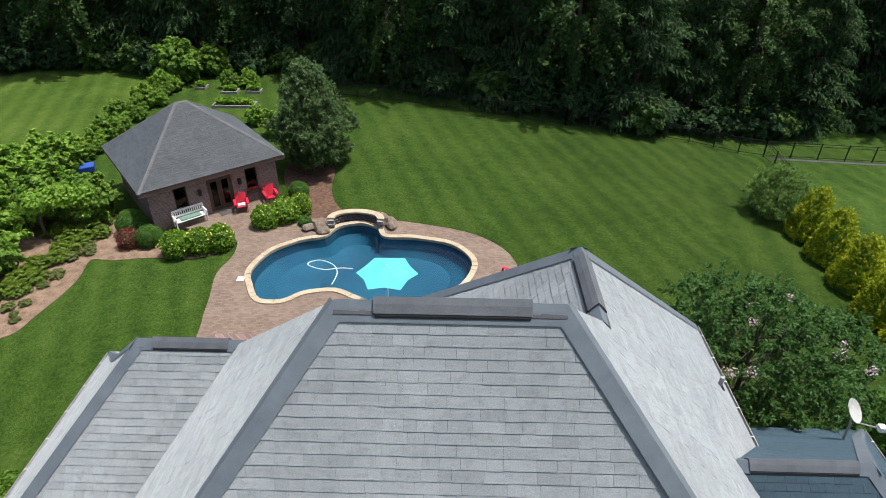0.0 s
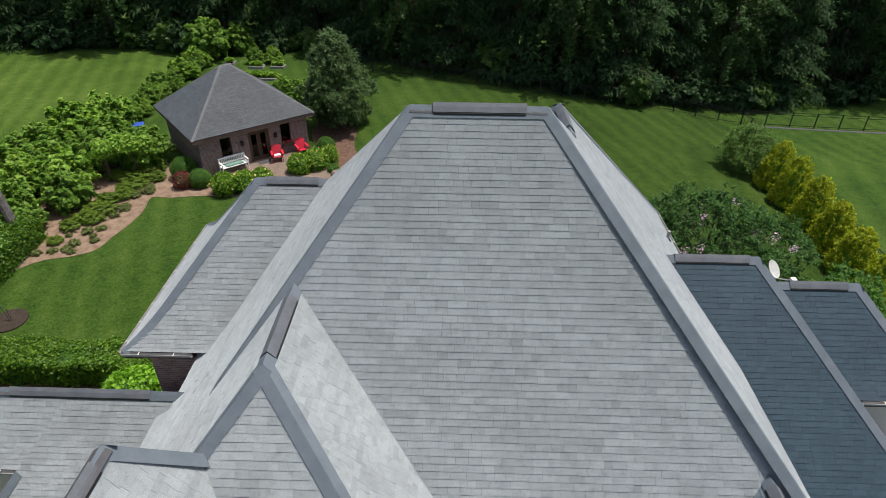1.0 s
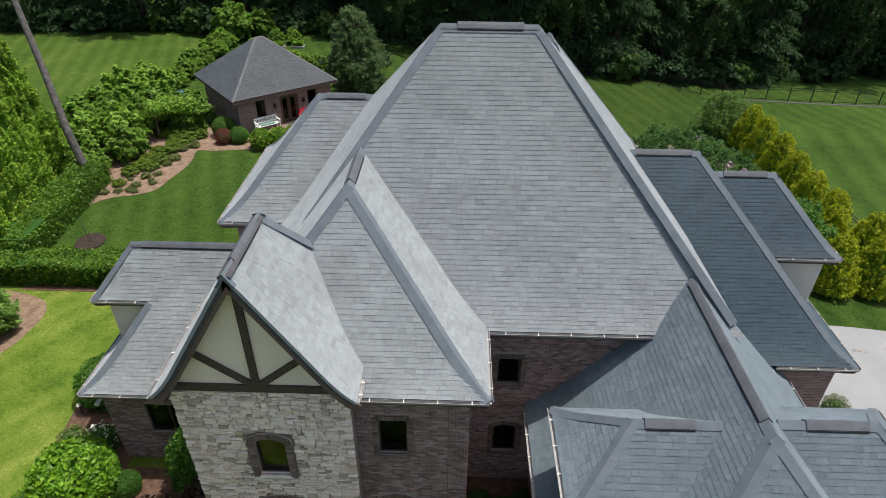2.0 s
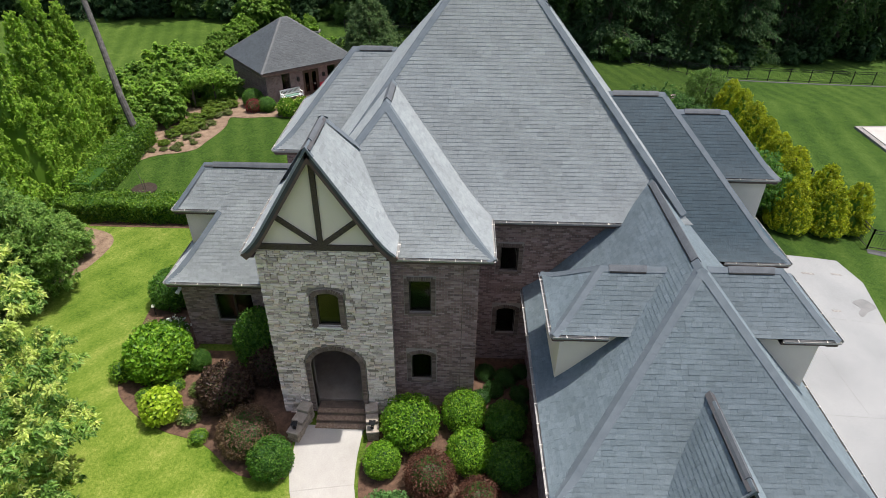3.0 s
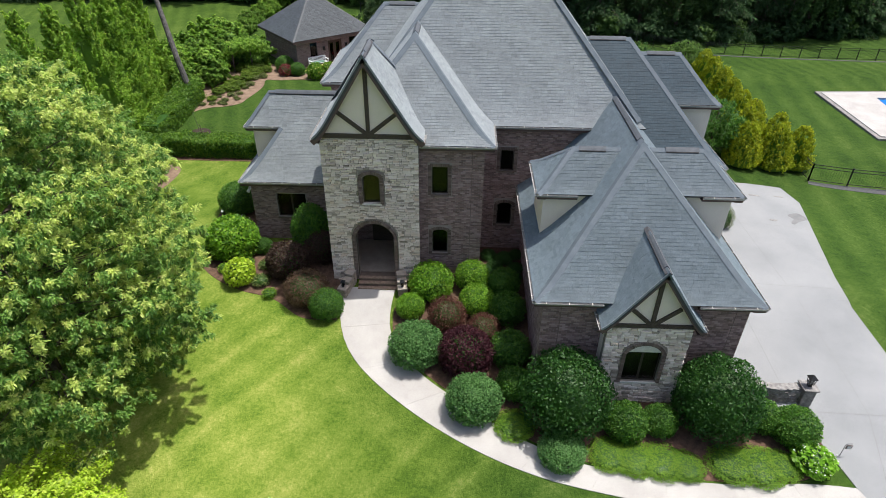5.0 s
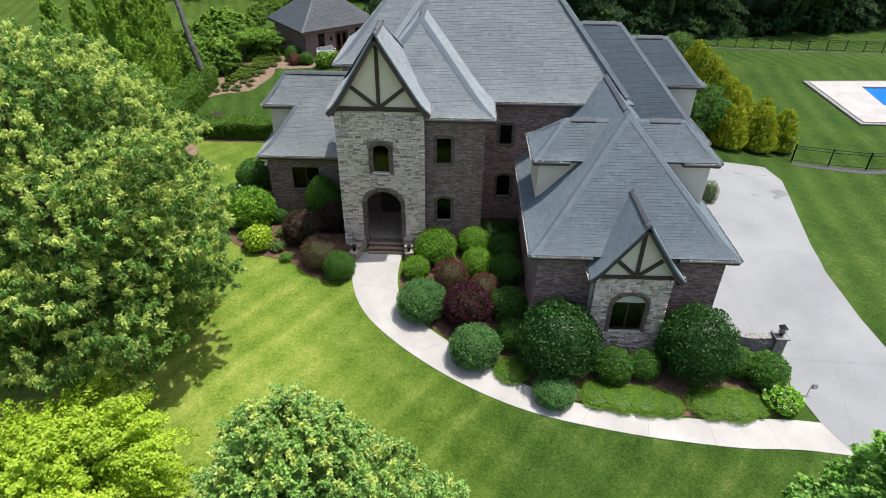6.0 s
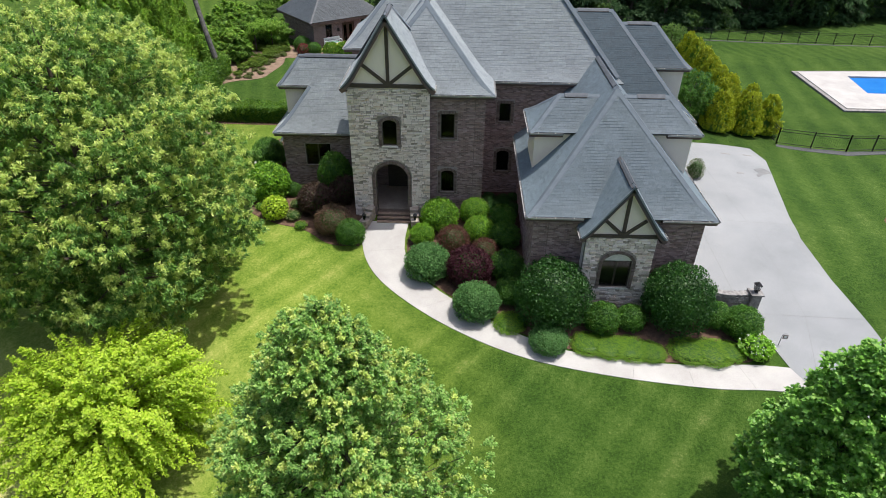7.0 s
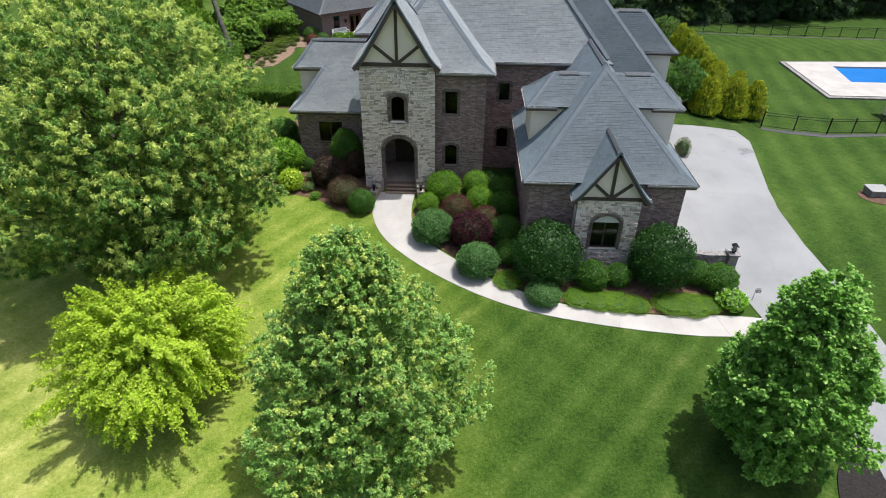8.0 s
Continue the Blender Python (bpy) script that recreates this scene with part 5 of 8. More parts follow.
def lay_stones(parent, x0, x1, z0, z1, y, holes, seed, limit, single_low=None):
    """Courses of ledge stones over a front wall; up to limit of them are objects, the rest one mesh."""
    r = random.Random(seed)
    verts, faces, count = [], [], 0
    spots = []
    z = z0
    while z < z1 - 0.03:
        h = min(r.choice((0.055, 0.07, 0.085, 0.1, 0.12, 0.16)), z1 - z)
        x = x0 - 0.03
        while x < x1:
            w = r.uniform(0.1, 0.22) if r.random() < 0.5 else r.uniform(0.2, 0.42)
            if x1 + 0.03 - x - w < 0.12:
                w = x1 + 0.03 - x
            split = h > 0.14 and r.random() < 0.5
            for zz, hh in (((z, h * 0.5), (z + h * 0.5, h * 0.5)) if split else ((z, h),)):
                cxs, czs = x + w / 2, zz + hh / 2
                lo, hi = x, x + w
                keep = True
                for hx0, hx1, hz0, hz1, rise in holes:
                    if zz + hh > hz0 + 0.03 and zz < hz1 - 0.02:
                        top_ = hz1 - rise
                        xa, xb = hx0, hx1
                        if zz > top_ and rise > 0:
                            k_ = min(1, (zz + hh * 0.3 - top_) / rise)
                            half_ = (hx1 - hx0) / 2 * math.sqrt(max(0, 1 - k_ * k_))
                            xa, xb = (hx0 + hx1) / 2 - half_, (hx0 + hx1) / 2 + half_
                        if lo < xb and hi > xa:
                            if lo < xa - 0.06 and (hi <= xb or xa - lo > hi - xb):
                                hi = xa
                            elif hi > xb + 0.06:
                                lo = xb
                            else:
                                keep = False
                if keep and hi - lo > 0.05:
                    spots.append(((lo + hi) / 2, czs, hi - lo - 0.016, hh - 0.014))
            x += w
        z += h
    for sx, sz, w, h in spots:
        me = r.choice(STONES)
        d = r.uniform(0.055, 0.125)
        m_ = Matrix.LocRotScale((sx, y + 0.06 - d / 2, sz), Euler((0, r.uniform(-0.06, 0.06), 0)), (w, d, h))
        if count < limit and (single_low is None or sz > single_low):
            ob = new("stone", me)
            ob.parent = parent
            ob.matrix_world = m_
            count += 1
        else:
            b0 = len(verts)
            verts += [tuple(m_ @ v.co) for v in me.vertices]
            faces += [tuple(b0 + i for i in p.vertices) for p in me.polygons]
    if verts:
        me = bpy.data.meshes.new("stones")
        me.from_pydata(verts, [], faces)
        me.materials.append(mat_stone)
        ob = tagged(new("stone_facing", me), "rough tan and grey ledge stone", kind="stuff")
        ob.parent = parent


def lay_bricks(parent, a0, a1, z0, z1, flat, holes=(), seed=0, single=None, side=False):
    """Running bond over a wall that faces the front, or the left where side is set; flat: the wall's plane. single(a, z): which bricks are objects of their own."""
    r = random.Random(seed)
    verts, faces, singles = [], [], 0
    one = bpy.data.meshes.get("brick_block")
    if not one:
        one = bpy.data.meshes.new("brick_block")
        one.from_pydata([(-0.5, 0.5, -0.5), (0.5, 0.5, -0.5), (0.5, 0.5, 0.5), (-0.5, 0.5, 0.5), (-0.48, -0.5, -0.44), (0.48, -0.5, -0.44), (0.48, -0.5, 0.44), (-0.48, -0.5, 0.44)], [], [(4, 5, 6, 7), (0, 1, 5, 4), (1, 2, 6, 5), (2, 3, 7, 6), (3, 0, 4, 7)])
        one.materials.append(mat_brick_one)
    block = [v.co.copy() for v in one.vertices]
    quads = [tuple(p.vertices) for p in one.polygons]
    row, z = 0, z0
    while z + 0.0725 <= z1 + 1e-6:
        a = a0 - (0.1025 if row % 2 else 0.0)
        while a < a1:
            lo, hi = max(a, a0), min(a + 0.205, a1)
            for h0, h1, hz0, hz1 in holes:
                if z + 0.07 > hz0 and z < hz1 and lo < h1 and hi > h0:
                    lo, hi = (lo, h0) if lo < h0 else (h1, hi)
            if hi - lo > 0.03:
                depth = r.uniform(0.02, 0.027)
                mid, w = (lo + hi) / 2, hi - lo - 0.010
                m_ = Matrix.LocRotScale((mid, flat - depth / 2 + 0.006, z + 0.036), Euler((0, r.uniform(-0.008, 0.008), 0)), (w, depth, 0.0625))
                if side:
                    m_ = Matrix.Translation((flat, 0, 0)) @ Matrix.Rotation(-math.pi / 2, 4, "Z") @ Matrix.Translation((0, -flat, 0)) @ Matrix.LocRotScale((-mid, flat - depth / 2 + 0.006, z + 0.036), Euler((0, 0, 0)), (w, depth, 0.0625))
                if single and singles < 300 and single(mid, z):
                    ob = new("brick", one)
                    ob.parent = parent
                    ob.matrix_world = m_
                    singles += 1
                else:
                    b0 = len(verts)
                    verts += [tuple(m_ @ c) for c in block]
                    faces += [tuple(b0 + i for i in q) for q in quads]
            a += 0.205
        z += 0.0725
        row += 1
    me = bpy.data.meshes.new("bricks")
    me.from_pydata(verts, [], faces)
    me.materials.append(mat_brick_field)
    ob = tagged(new("brick_facing", me), "brown bricks in running bond with pale mortar", kind="stuff")
    ob.parent = parent


lay_bricks(wall_beside, -3.28, -0.42, -0.5, 6.8, -2.2, [(-2.89, -1.82, 4.44, 6.08), (-2.87, -1.8, 1.25, 2.86)], 41, lambda a, z: z > 4.2)
lay_bricks(wall_recess, -0.42, 6.6, -0.5, 6.7, 0.42, [(0.28, 1.29, 4.39, 5.76), (0.28, 1.37, 1.32, 2.92)], 42)
lay_bricks(wall_left, -12.15, -7.42, -0.5, 3.33, 0.82, [(-10.9, -9.35, 1.26, 2.74)], 43)
lay_bricks(wall_garage, 1.78, 4.1, -1.5, 3.5, -8.4, (), 44)
lay_bricks(wall_garage, 7.15, 9.45, -1.5, 3.5, -8.4, (), 45)
lay_bricks(wall_garage_side, -8.4, 0.42, -1.5, 3.5, 1.78, (), 46, None, True)
tower_wall = bpy.data.objects["tower_wall"]
lay_stones(tower_wall, -7.42, -3.28, -0.5, 7.4, TYF, [(-6.42, -4.26, -1, 3.44, 0.85), (-5.94, -4.77, 4.16, 5.92, 0.12)], 21, 300)
lay_stones(bpy.data.objects["bay_wall"], 4.1, 7.15, -1.7, 3.08, BYF, [(4.8, 6.46, 0.2, 2.36, 0.5)], 22, 0)

# rough stone cheek walls beside the steps
mat_capstone = mottled("tan cap stone", (0.24, 0.20, 0.17), (0.42, 0.37, 0.32), 5, 0.9, 30, 0.5)
ROCKS = [me_.copy() for me_ in STONES]
for me_ in ROCKS:
    me_.materials[0] = mat_rock
rnd = random.Random(31)
for (xa, ya), (xb, yb) in (((-6.52, -2.85), (-6.86, -4.0)), ((-4.16, -2.85), (-4.0, -3.85))):
    cheek = thing("cheek_wall", "low rough stone wall with flat caps beside the entrance steps", "wall", group="cheek walls")
    run_ = Vector((xb - xa, yb - ya, 0))
    turn_ = math.atan2(run_.y, run_.x)
    across = Vector((-run_.y, run_.x, 0)).normalized()
    for k in range(6):
        c_ = Vector((xa, ya, 0)) + run_ * ((k + 0.5) / 6)
        top_ = 0.62 - 0.34 * (k // 2) / 2
        rows_ = round((top_ + 0.55) / 0.105)
        for row in range(rows_):
            for side_ in (-1, 1):
                ob = new("stone", ROCKS[rnd.randrange(8)])
                ob.parent = cheek
                ob.matrix_world = Matrix.LocRotScale(c_ + across * (side_ * 0.1) + Vector((rnd.uniform(-0.02, 0.02), 0, -0.5 + row * 0.105)), Euler((0, 0, turn_ + (math.pi if side_ > 0 else 0) + rnd.uniform(-0.08, 0.08))), (run_.length / 6 * rnd.uniform(0.9, 1.1), 0.22, 0.098))
    for k in range(3):
        c_ = Vector((xa, ya, 0.66 - 0.34 * k / 2)) + run_ * ((k + 0.5) / 3)
        bm = box(-run_.length / 6 - 0.02, run_.length / 6 + 0.02, -0.23, 0.23, -0.045, 0.045, 0.018)
        for v in bm.verts:
            v.co = Matrix.Translation(c_) @ Matrix.Rotation(turn_, 4, "Z") @ v.co
        part("cap_stone", bm, mat_capstone, cheek, "flat tan cap stone")


# ---- plants ----
def leaf_cloud(name, centres, out, size, material, spread=0.7, long=1.6, seed=0, extra=None):
    """One mesh of many small folded leaves; size: metres, a number or one for each leaf."""
    rs = np.random.RandomState(seed)
    c = np.asarray(centres, float)
    n = len(c)
    nor = np.asarray(out, float) + rs.normal(0, spread, (n, 3))
    nor /= np.linalg.norm(nor, axis=1)[:, None] + 1e-9
    ref = rs.normal(0, 1, (n, 3))
    t = np.cross(nor, ref)
    t /= np.linalg.norm(t, axis=1)[:, None] + 1e-9
    s = np.cross(nor, t)
    sz = (np.asarray(size) * rs.uniform(0.7, 1.3, n))[:, None]
    v = np.empty((n, 4, 3))
    v[:, 0] = c - t * sz * long / 2
    v[:, 1] = c + s * sz / 2 + nor * sz * 0.18
    v[:, 2] = c + t * sz * long / 2
    v[:, 3] = c - s * sz / 2 + nor * sz * 0.18
    me = bpy.data.meshes.new(name)
    vv = v.reshape(-1, 3)
    idx = np.arange(n * 4).reshape(n, 4)
    faces = np.concatenate([idx[:, [0, 1, 2]], idx[:, [0, 2, 3]]])
    me.vertices.add(len(vv))
    me.vertices.foreach_set("co", vv.ravel())
    me.loops.add(len(faces) * 3)
    me.loops.foreach_set("vertex_index", faces.ravel().astype(np.int32))
    me.polygons.add(len(faces))
    me.polygons.foreach_set("loop_start", np.arange(0, len(faces) * 3, 3, dtype=np.int32))
    me.update(calc_edges=True)
    me.materials.append(material)
    return me


def shell(n, seed, low=-0.6, inner=0.82):
    """Points near a unit sphere's surface, and the way out."""
    rs = np.random.RandomState(seed)
    d = rs.normal(0, 1, (int(n * 1.6), 3))
    d /= np.linalg.norm(d, axis=1)[:, None]
    d = d[d[:, 2] > low][:n]
    lump = 1 + 0.045 * np.sin(d[:, 0] * 9 + seed) * np.cos(d[:, 1] * 8) + 0.04 * np.sin(d[:, 2] * 11 + d[:, 0] * 7)
    r = rs.uniform(inner, 1.06, len(d)) * lump
    return d * r[:, None], d


def core(radius, sides=12):
    bm = bmesh.new()
    bmesh.ops.create_icosphere(bm, subdivisions=2, radius=radius)
    for v in bm.verts:
        v.co *= 1 + 0.06 * math.sin(v.co.x * 9 + v.co.y * 7)
    return bm


CORES = {}


def shrub(name, x, y, r, material, label, h=None, mesh_key=None, leaf=0.062, n=5600, category="shrub", group="", rz=0.0, dz=0.0, seed=5, spread=0.85):
    """A clipped round shrub: leaves over a core coloured dark for inner shade, on a short stem."""
    key = mesh_key or (material.name, leaf, n, seed)
    if key not in CORES:
        p, d = shell(n, seed)
        # core in the dark holly colour, so the gaps between leaves read shaded
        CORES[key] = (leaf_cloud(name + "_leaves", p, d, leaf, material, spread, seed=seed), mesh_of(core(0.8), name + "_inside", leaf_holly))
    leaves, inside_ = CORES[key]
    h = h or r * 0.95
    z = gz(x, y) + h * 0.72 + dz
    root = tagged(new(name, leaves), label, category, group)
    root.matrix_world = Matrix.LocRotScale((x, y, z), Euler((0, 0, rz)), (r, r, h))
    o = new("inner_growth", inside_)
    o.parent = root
    bm = bmesh.new()
    tube(bm, [(0, 0, -1.0), (0, 0, -0.5)], [0.08, 0.07], 6)
    st = new("stem", mesh_of(bm, "stem", mat_bark))
    st.parent = root
    return root


def crown_points(lobes, per, seed, inner=0.55):
    """Leaves over a crown made of lobes (centre, radius)."""
    rs = np.random.RandomState(seed)
    ps, ds = [], []
    for (c, r) in lobes:
        n = int(per * r * r)
        d = rs.normal(0, 1, (n, 3))
        d /= np.linalg.norm(d, axis=1)[:, None]
        rad = r * rs.uniform(inner, 1.05, n)
        ps.append(np.asarray(c) + d * rad[:, None] * np.array([1, 1, 0.8]))
        ds.append(d + np.array([0, 0, 0.5]))
    return np.concatenate(ps), np.concatenate(ds)


def tree(name, x, y, z0, height, crown_r, crown_low, material, label, sprays=420, per=110, leaf=0.12, trunk_r=0.16, seed=1, category="tree", group="", lean=(0, 0), taper=0.35, reach=0.42, fuzz=0.1, droop=0.0, limbs=9, long=1.6, tips=0.0, tip_mat=None, clumps=0, tip_from=0.45, pull=0.5, bunch=False):
    """A tapered trunk and limbs; the crown is made of many sprays of leaves that point outwards."""
    rs = np.random.RandomState(seed)
    root = tagged(new(name), label, category, group)
    root.matrix_world = Matrix.Translation((x, y, z0))
    cz, hz = (crown_low + height) / 2, (height - crown_low) / 2
    d = rs.normal(0, 1, (sprays, 3))
    d /= np.linalg.norm(d, axis=1)[:, None]
    if clumps:
        heads = rs.normal(0, 1, (clumps, 3))
        heads /= np.linalg.norm(heads, axis=1)[:, None]
        near = np.argmax(d @ heads.T, axis=1)
        d = d + pull * (heads[near] - d)
        d /= np.linalg.norm(d, axis=1)[:, None]
    bulge = 1 + 0.13 * np.sin(d[:, 0] * 4 + seed) * np.cos(d[:, 1] * 5 + seed) + 0.1 * np.sin(d[:, 2] * 7 + d[:, 0] * 6)
    narrow = 1 - taper * np.clip(d[:, 2], 0, 1) ** 1.5
    if clumps:
        bulge = bulge * rs.uniform(0.82, 1.1, clumps)[near]
    radii = np.stack([crown_r * narrow, crown_r * narrow, np.full(sprays, hz)], 1) * bulge[:, None]
    tip = d * radii * rs.uniform(0.72, 1.04, sprays)[:, None]
    base = tip * (1 - reach * rs.uniform(0.6, 1.2, sprays))[:, None]
    base[:, 2] -= 0.12 * hz * rs.uniform(0, 1, sprays)
    t = rs.uniform(0, 1, (sprays, per)) ** 0.8
    p = base[:, None] + (tip - base)[:, None] * t[..., None]
    p[..., 2] += 0.16 * crown_r * t * (1 - t) - droop * t * t
    p += rs.normal(0, 1, p.shape) * (fuzz * ((0.55 + 0.6 * t) if bunch else (1.25 - 0.8 * t)))[..., None] * crown_r * 0.36
    # pale leaves favour the outer ends of upward-pointing sprays
    pale_pick = np.zeros((sprays, per), bool)
    if tips:
        pale_pick = ((rs.uniform(0, 1, sprays) < tips * np.clip(0.35 + 0.9 * d[:, 2], 0.08, 1.4))[:, None]) & (t > rs.uniform(tip_from, 0.85, (sprays, 1)))
    p = p.reshape(-1, 3)
    pale_pick = pale_pick.reshape(-1)
    p[:, 2] += cz
    pale_pick = pale_pick[p[:, 2] > 0.1]
    p = p[p[:, 2] > 0.1]
    out = np.tile((0.0, 0.0, 0.9), (len(p), 1)) + (p - np.array([0, 0, cz])) / (np.array([crown_r, crown_r, hz]) * 1.2)
    if tips:
        ng = new("new_growth", leaf_cloud("new_growth", p[pale_pick], out[pale_pick], leaf, tip_mat, 0.6, long, seed=seed + 1))
        ng.parent = root
        tagged(ng, "pale yellow-green upper leaves")
        p, out = p[~pale_pick], out[~pale_pick]
    cr = new("crown", leaf_cloud("crown", p, out, leaf, material, 0.6, long, seed=seed))
    cr.parent = root
    bm = bmesh.new()
    stem = [Vector((0, 0, -0.3)), Vector((0.02, 0.01, max(0.4, crown_low) * 0.6)), Vector((lean[0] * 0.4, lean[1] * 0.4, cz)), Vector((lean[0], lean[1], height * 0.88))]
    tube(bm, stem, [trunk_r * 1.35, trunk_r, trunk_r * 0.6, trunk_r * 0.12], 9)
    tk = new("trunk", mesh_of(bm, "trunk", mat_bark))
    tk.parent = root
    for k in range(limbs):
        bm = bmesh.new()
        e = Vector(tip[k]) * 0.85 + Vector((0, 0, cz))
        zb = max(0.3, min(e.z - 0.5 * math.hypot(e.x, e.y), height * 0.7))
        b0 = Vector((0, 0, zb))
        tube(bm, [b0, b0.lerp(e, 0.5) + Vector((0, 0, -0.04 * crown_r)), e], [trunk_r * 0.45, trunk_r * 0.28, trunk_r * 0.08], 6)
        li = new("limb", mesh_of(bm, "limb", mat_bark))
        li.parent = root
    bm = bmesh.new()
    for k in range(limbs, sprays, 3):
        b_, e_ = Vector(base[k]) * 0.75 + Vector((0, 0, cz)), Vector(tip[k]) * 0.97 + Vector((0, 0, cz))
        tube(bm, [b_, e_], [trunk_r * 0.1, 0.006], 3)
    tw = tagged(new("twig_growth", mesh_of(bm, "twig_growth", mat_bark)), "fine twigs", kind="stuff")
    tw.parent = root
    return root


def rosettes(name, centres, axes, per, length, width, material, droop=0.3, spread=0.75, seed=0):
    """One mesh of leaves that radiate from twig ends and hang; axes: the way each twig points."""
    rs = np.random.RandomState(seed)
    c, ax = np.repeat(np.asarray(centres, float), per, 0), np.repeat(np.asarray(axes, float), per, 0)
    n = len(c)
    d = ax * 0.75 + rs.normal(0, spread, (n, 3))
    d[:, 2] -= droop
    d /= np.linalg.norm(d, axis=1)[:, None] + 1e-9
    ln = (length * rs.uniform(0.7, 1.25, n))[:, None]
    base = c + ax * rs.uniform(-0.9, 0.6, n)[:, None] * length + rs.normal(0, 0.3 * length, (n, 3))
    side = np.cross(d, rs.normal(0, 0.35, (n, 3)) + np.array([0, 0, 1.0]))
    side /= np.linalg.norm(side, axis=1)[:, None] + 1e-9
    lift = np.cross(side, d)
    half = side * (ln * width / length / 2)
    v = np.empty((n, 4, 3))
    v[:, 0] = base
    v[:, 1] = base + d * ln * 0.48 + half + lift * ln * 0.09
    v[:, 2] = base + d * ln - np.array([0, 0, 0.12]) * ln
    v[:, 3] = base + d * ln * 0.48 - half + lift * ln * 0.09
    idx = np.arange(n * 4).reshape(n, 4)
    faces = np.concatenate([idx[:, [0, 1, 2]], idx[:, [0, 2, 3]]])
    me = bpy.data.meshes.new(name)
    me.vertices.add(n * 4)
    me.vertices.foreach_set("co", v.ravel())
    me.loops.add(len(faces) * 3)
    me.loops.foreach_set("vertex_index", faces.ravel().astype(np.int32))
    me.polygons.add(len(faces))
    me.polygons.foreach_set("loop_start", np.arange(0, len(faces) * 3, 3, dtype=np.int32))
    me.update(calc_edges=True)
    me.materials.append(material)
    return me


def dome(t):
    """A broad crown's radius, from its foot (0) to its top (1)."""
    return np.where(t > 0.38, np.sqrt(np.clip(1 - ((t - 0.38) / 0.62) ** 2, 0, 1)), 0.72 + 0.28 * np.sin(np.clip(t / 0.38, 0, 1) * math.pi / 2))


def spire(t):
    """A tapering crown, widest at a third of its height."""
    return np.where(t > 0.33, np.clip(1 - (t - 0.33) / 0.67, 0, 1) ** 0.62, 0.7 + 0.3 * np.sin(np.clip(t / 0.33, 0, 1) * math.pi / 2))


def bough_tree(name, x, y, z0, height, crown_r, crown_low, material, label, boughs=120, bough_r=1.3, twigs=24, per=40, length=0.16, width=0.05, shape=dome, tips=0.0, tip_mat=None, trunk_r=0.2, limbs=10, droop=0.3, flat=0.6, inner=0.22, seed=1, category="tree", group=""):
    """A tapered trunk whose limbs carry boughs; every bough is a tier of leafy twigs, with gaps between the tiers."""
    rs = np.random.RandomState(seed)
    root = tagged(new(name), label, category, group)
    root.matrix_world = Matrix.Translation((x, y, z0))
    hz = height - crown_low
    t = rs.uniform(0, 1, boughs * 4)
    keep = rs.uniform(0, 1, boughs * 4) < 0.25 + 0.75 * shape(t)
    t = np.sort(t[keep][:boughs])
    nb = len(t)
    a = np.arange(nb) * 2.39996 + rs.normal(0, 0.35, nb)
    br = bough_r * rs.uniform(0.6, 1.3, nb)
    rad = np.clip(crown_r * shape(t) * (1 + 0.09 * np.sin(3 * a + seed) + 0.06 * np.sin(5 * a)) - br * 0.75, 0, None) * rs.uniform(0.76, 1.12, nb)
    out = np.stack([np.cos(a), np.sin(a), np.zeros(nb)], 1)
    b = out * rad[:, None]
    b[:, 2] = crown_low + 0.05 * hz + t * (hz - bough_r * 0.6)
    e = rs.normal(0, 1, (nb, twigs, 3)) + out[:, None] * 0.55
    e[..., 2] = np.abs(e[..., 2]) * 0.9 - 0.28
    e /= np.linalg.norm(e, axis=2)[..., None]
    p = (b[:, None] + e * (br[:, None] * rs.uniform(0.5, 1.0, (nb, twigs)) ** 0.6)[..., None] * np.array([1, 1, flat])).reshape(-1, 3)
    ax = (e + np.array([0, 0, 0.35])).reshape(-1, 3)
    ax /= np.linalg.norm(ax, axis=1)[:, None]
    n_in = int(nb * twigs * inner)
    ti, ai = rs.uniform(0.04, 0.9, n_in), rs.uniform(0, math.tau, n_in)
    ri = crown_r * shape(ti) * rs.uniform(0.25, 0.72, n_in)
    p = np.concatenate([p, np.stack([ri * np.cos(ai), ri * np.sin(ai), crown_low + ti * hz], 1)])
    ax = np.concatenate([ax, np.stack([np.cos(ai), np.sin(ai), np.full(n_in, 0.2)], 1)])
    ok = p[:, 2] > 0.15
    p, ax = p[ok], ax[ok]
    # pale leaves are picked more often on high, upward-pointing twigs
    pale_pick = np.zeros(len(p), bool)
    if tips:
        pale_pick = rs.uniform(0, 1, len(p)) < tips * np.clip(0.2 + 0.95 * ax[:, 2] - 0.35 * (1 - p[:, 2] / height), 0.02, 1)
        ng = new("new_growth", rosettes("new_growth", p[pale_pick], ax[pale_pick], per, length, width, tip_mat, droop, seed=seed + 1))
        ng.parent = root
        tagged(ng, "pale yellow-green upper leaves")
    cr = new("crown", rosettes("crown", p[~pale_pick], ax[~pale_pick], per, length, width, material, droop, seed=seed))
    cr.parent = root
    bm = bmesh.new()
    tube(bm, [Vector((0, 0, -0.3)), Vector((0.03, 0.02, max(0.5, crown_low) * 0.8)), Vector((-0.04, 0.05, crown_low + hz * 0.5)), Vector((0.05, 0, height * 0.9))], [trunk_r * 1.4, trunk_r, trunk_r * 0.6, trunk_r * 0.1], 10)
    tk = new("trunk", mesh_of(bm, "trunk", mat_bark))
    tk.parent = root
    fork = lambda q: Vector((0, 0, max(0.4, min(q.z - 0.45 * math.hypot(q.x, q.y), height * 0.75))))
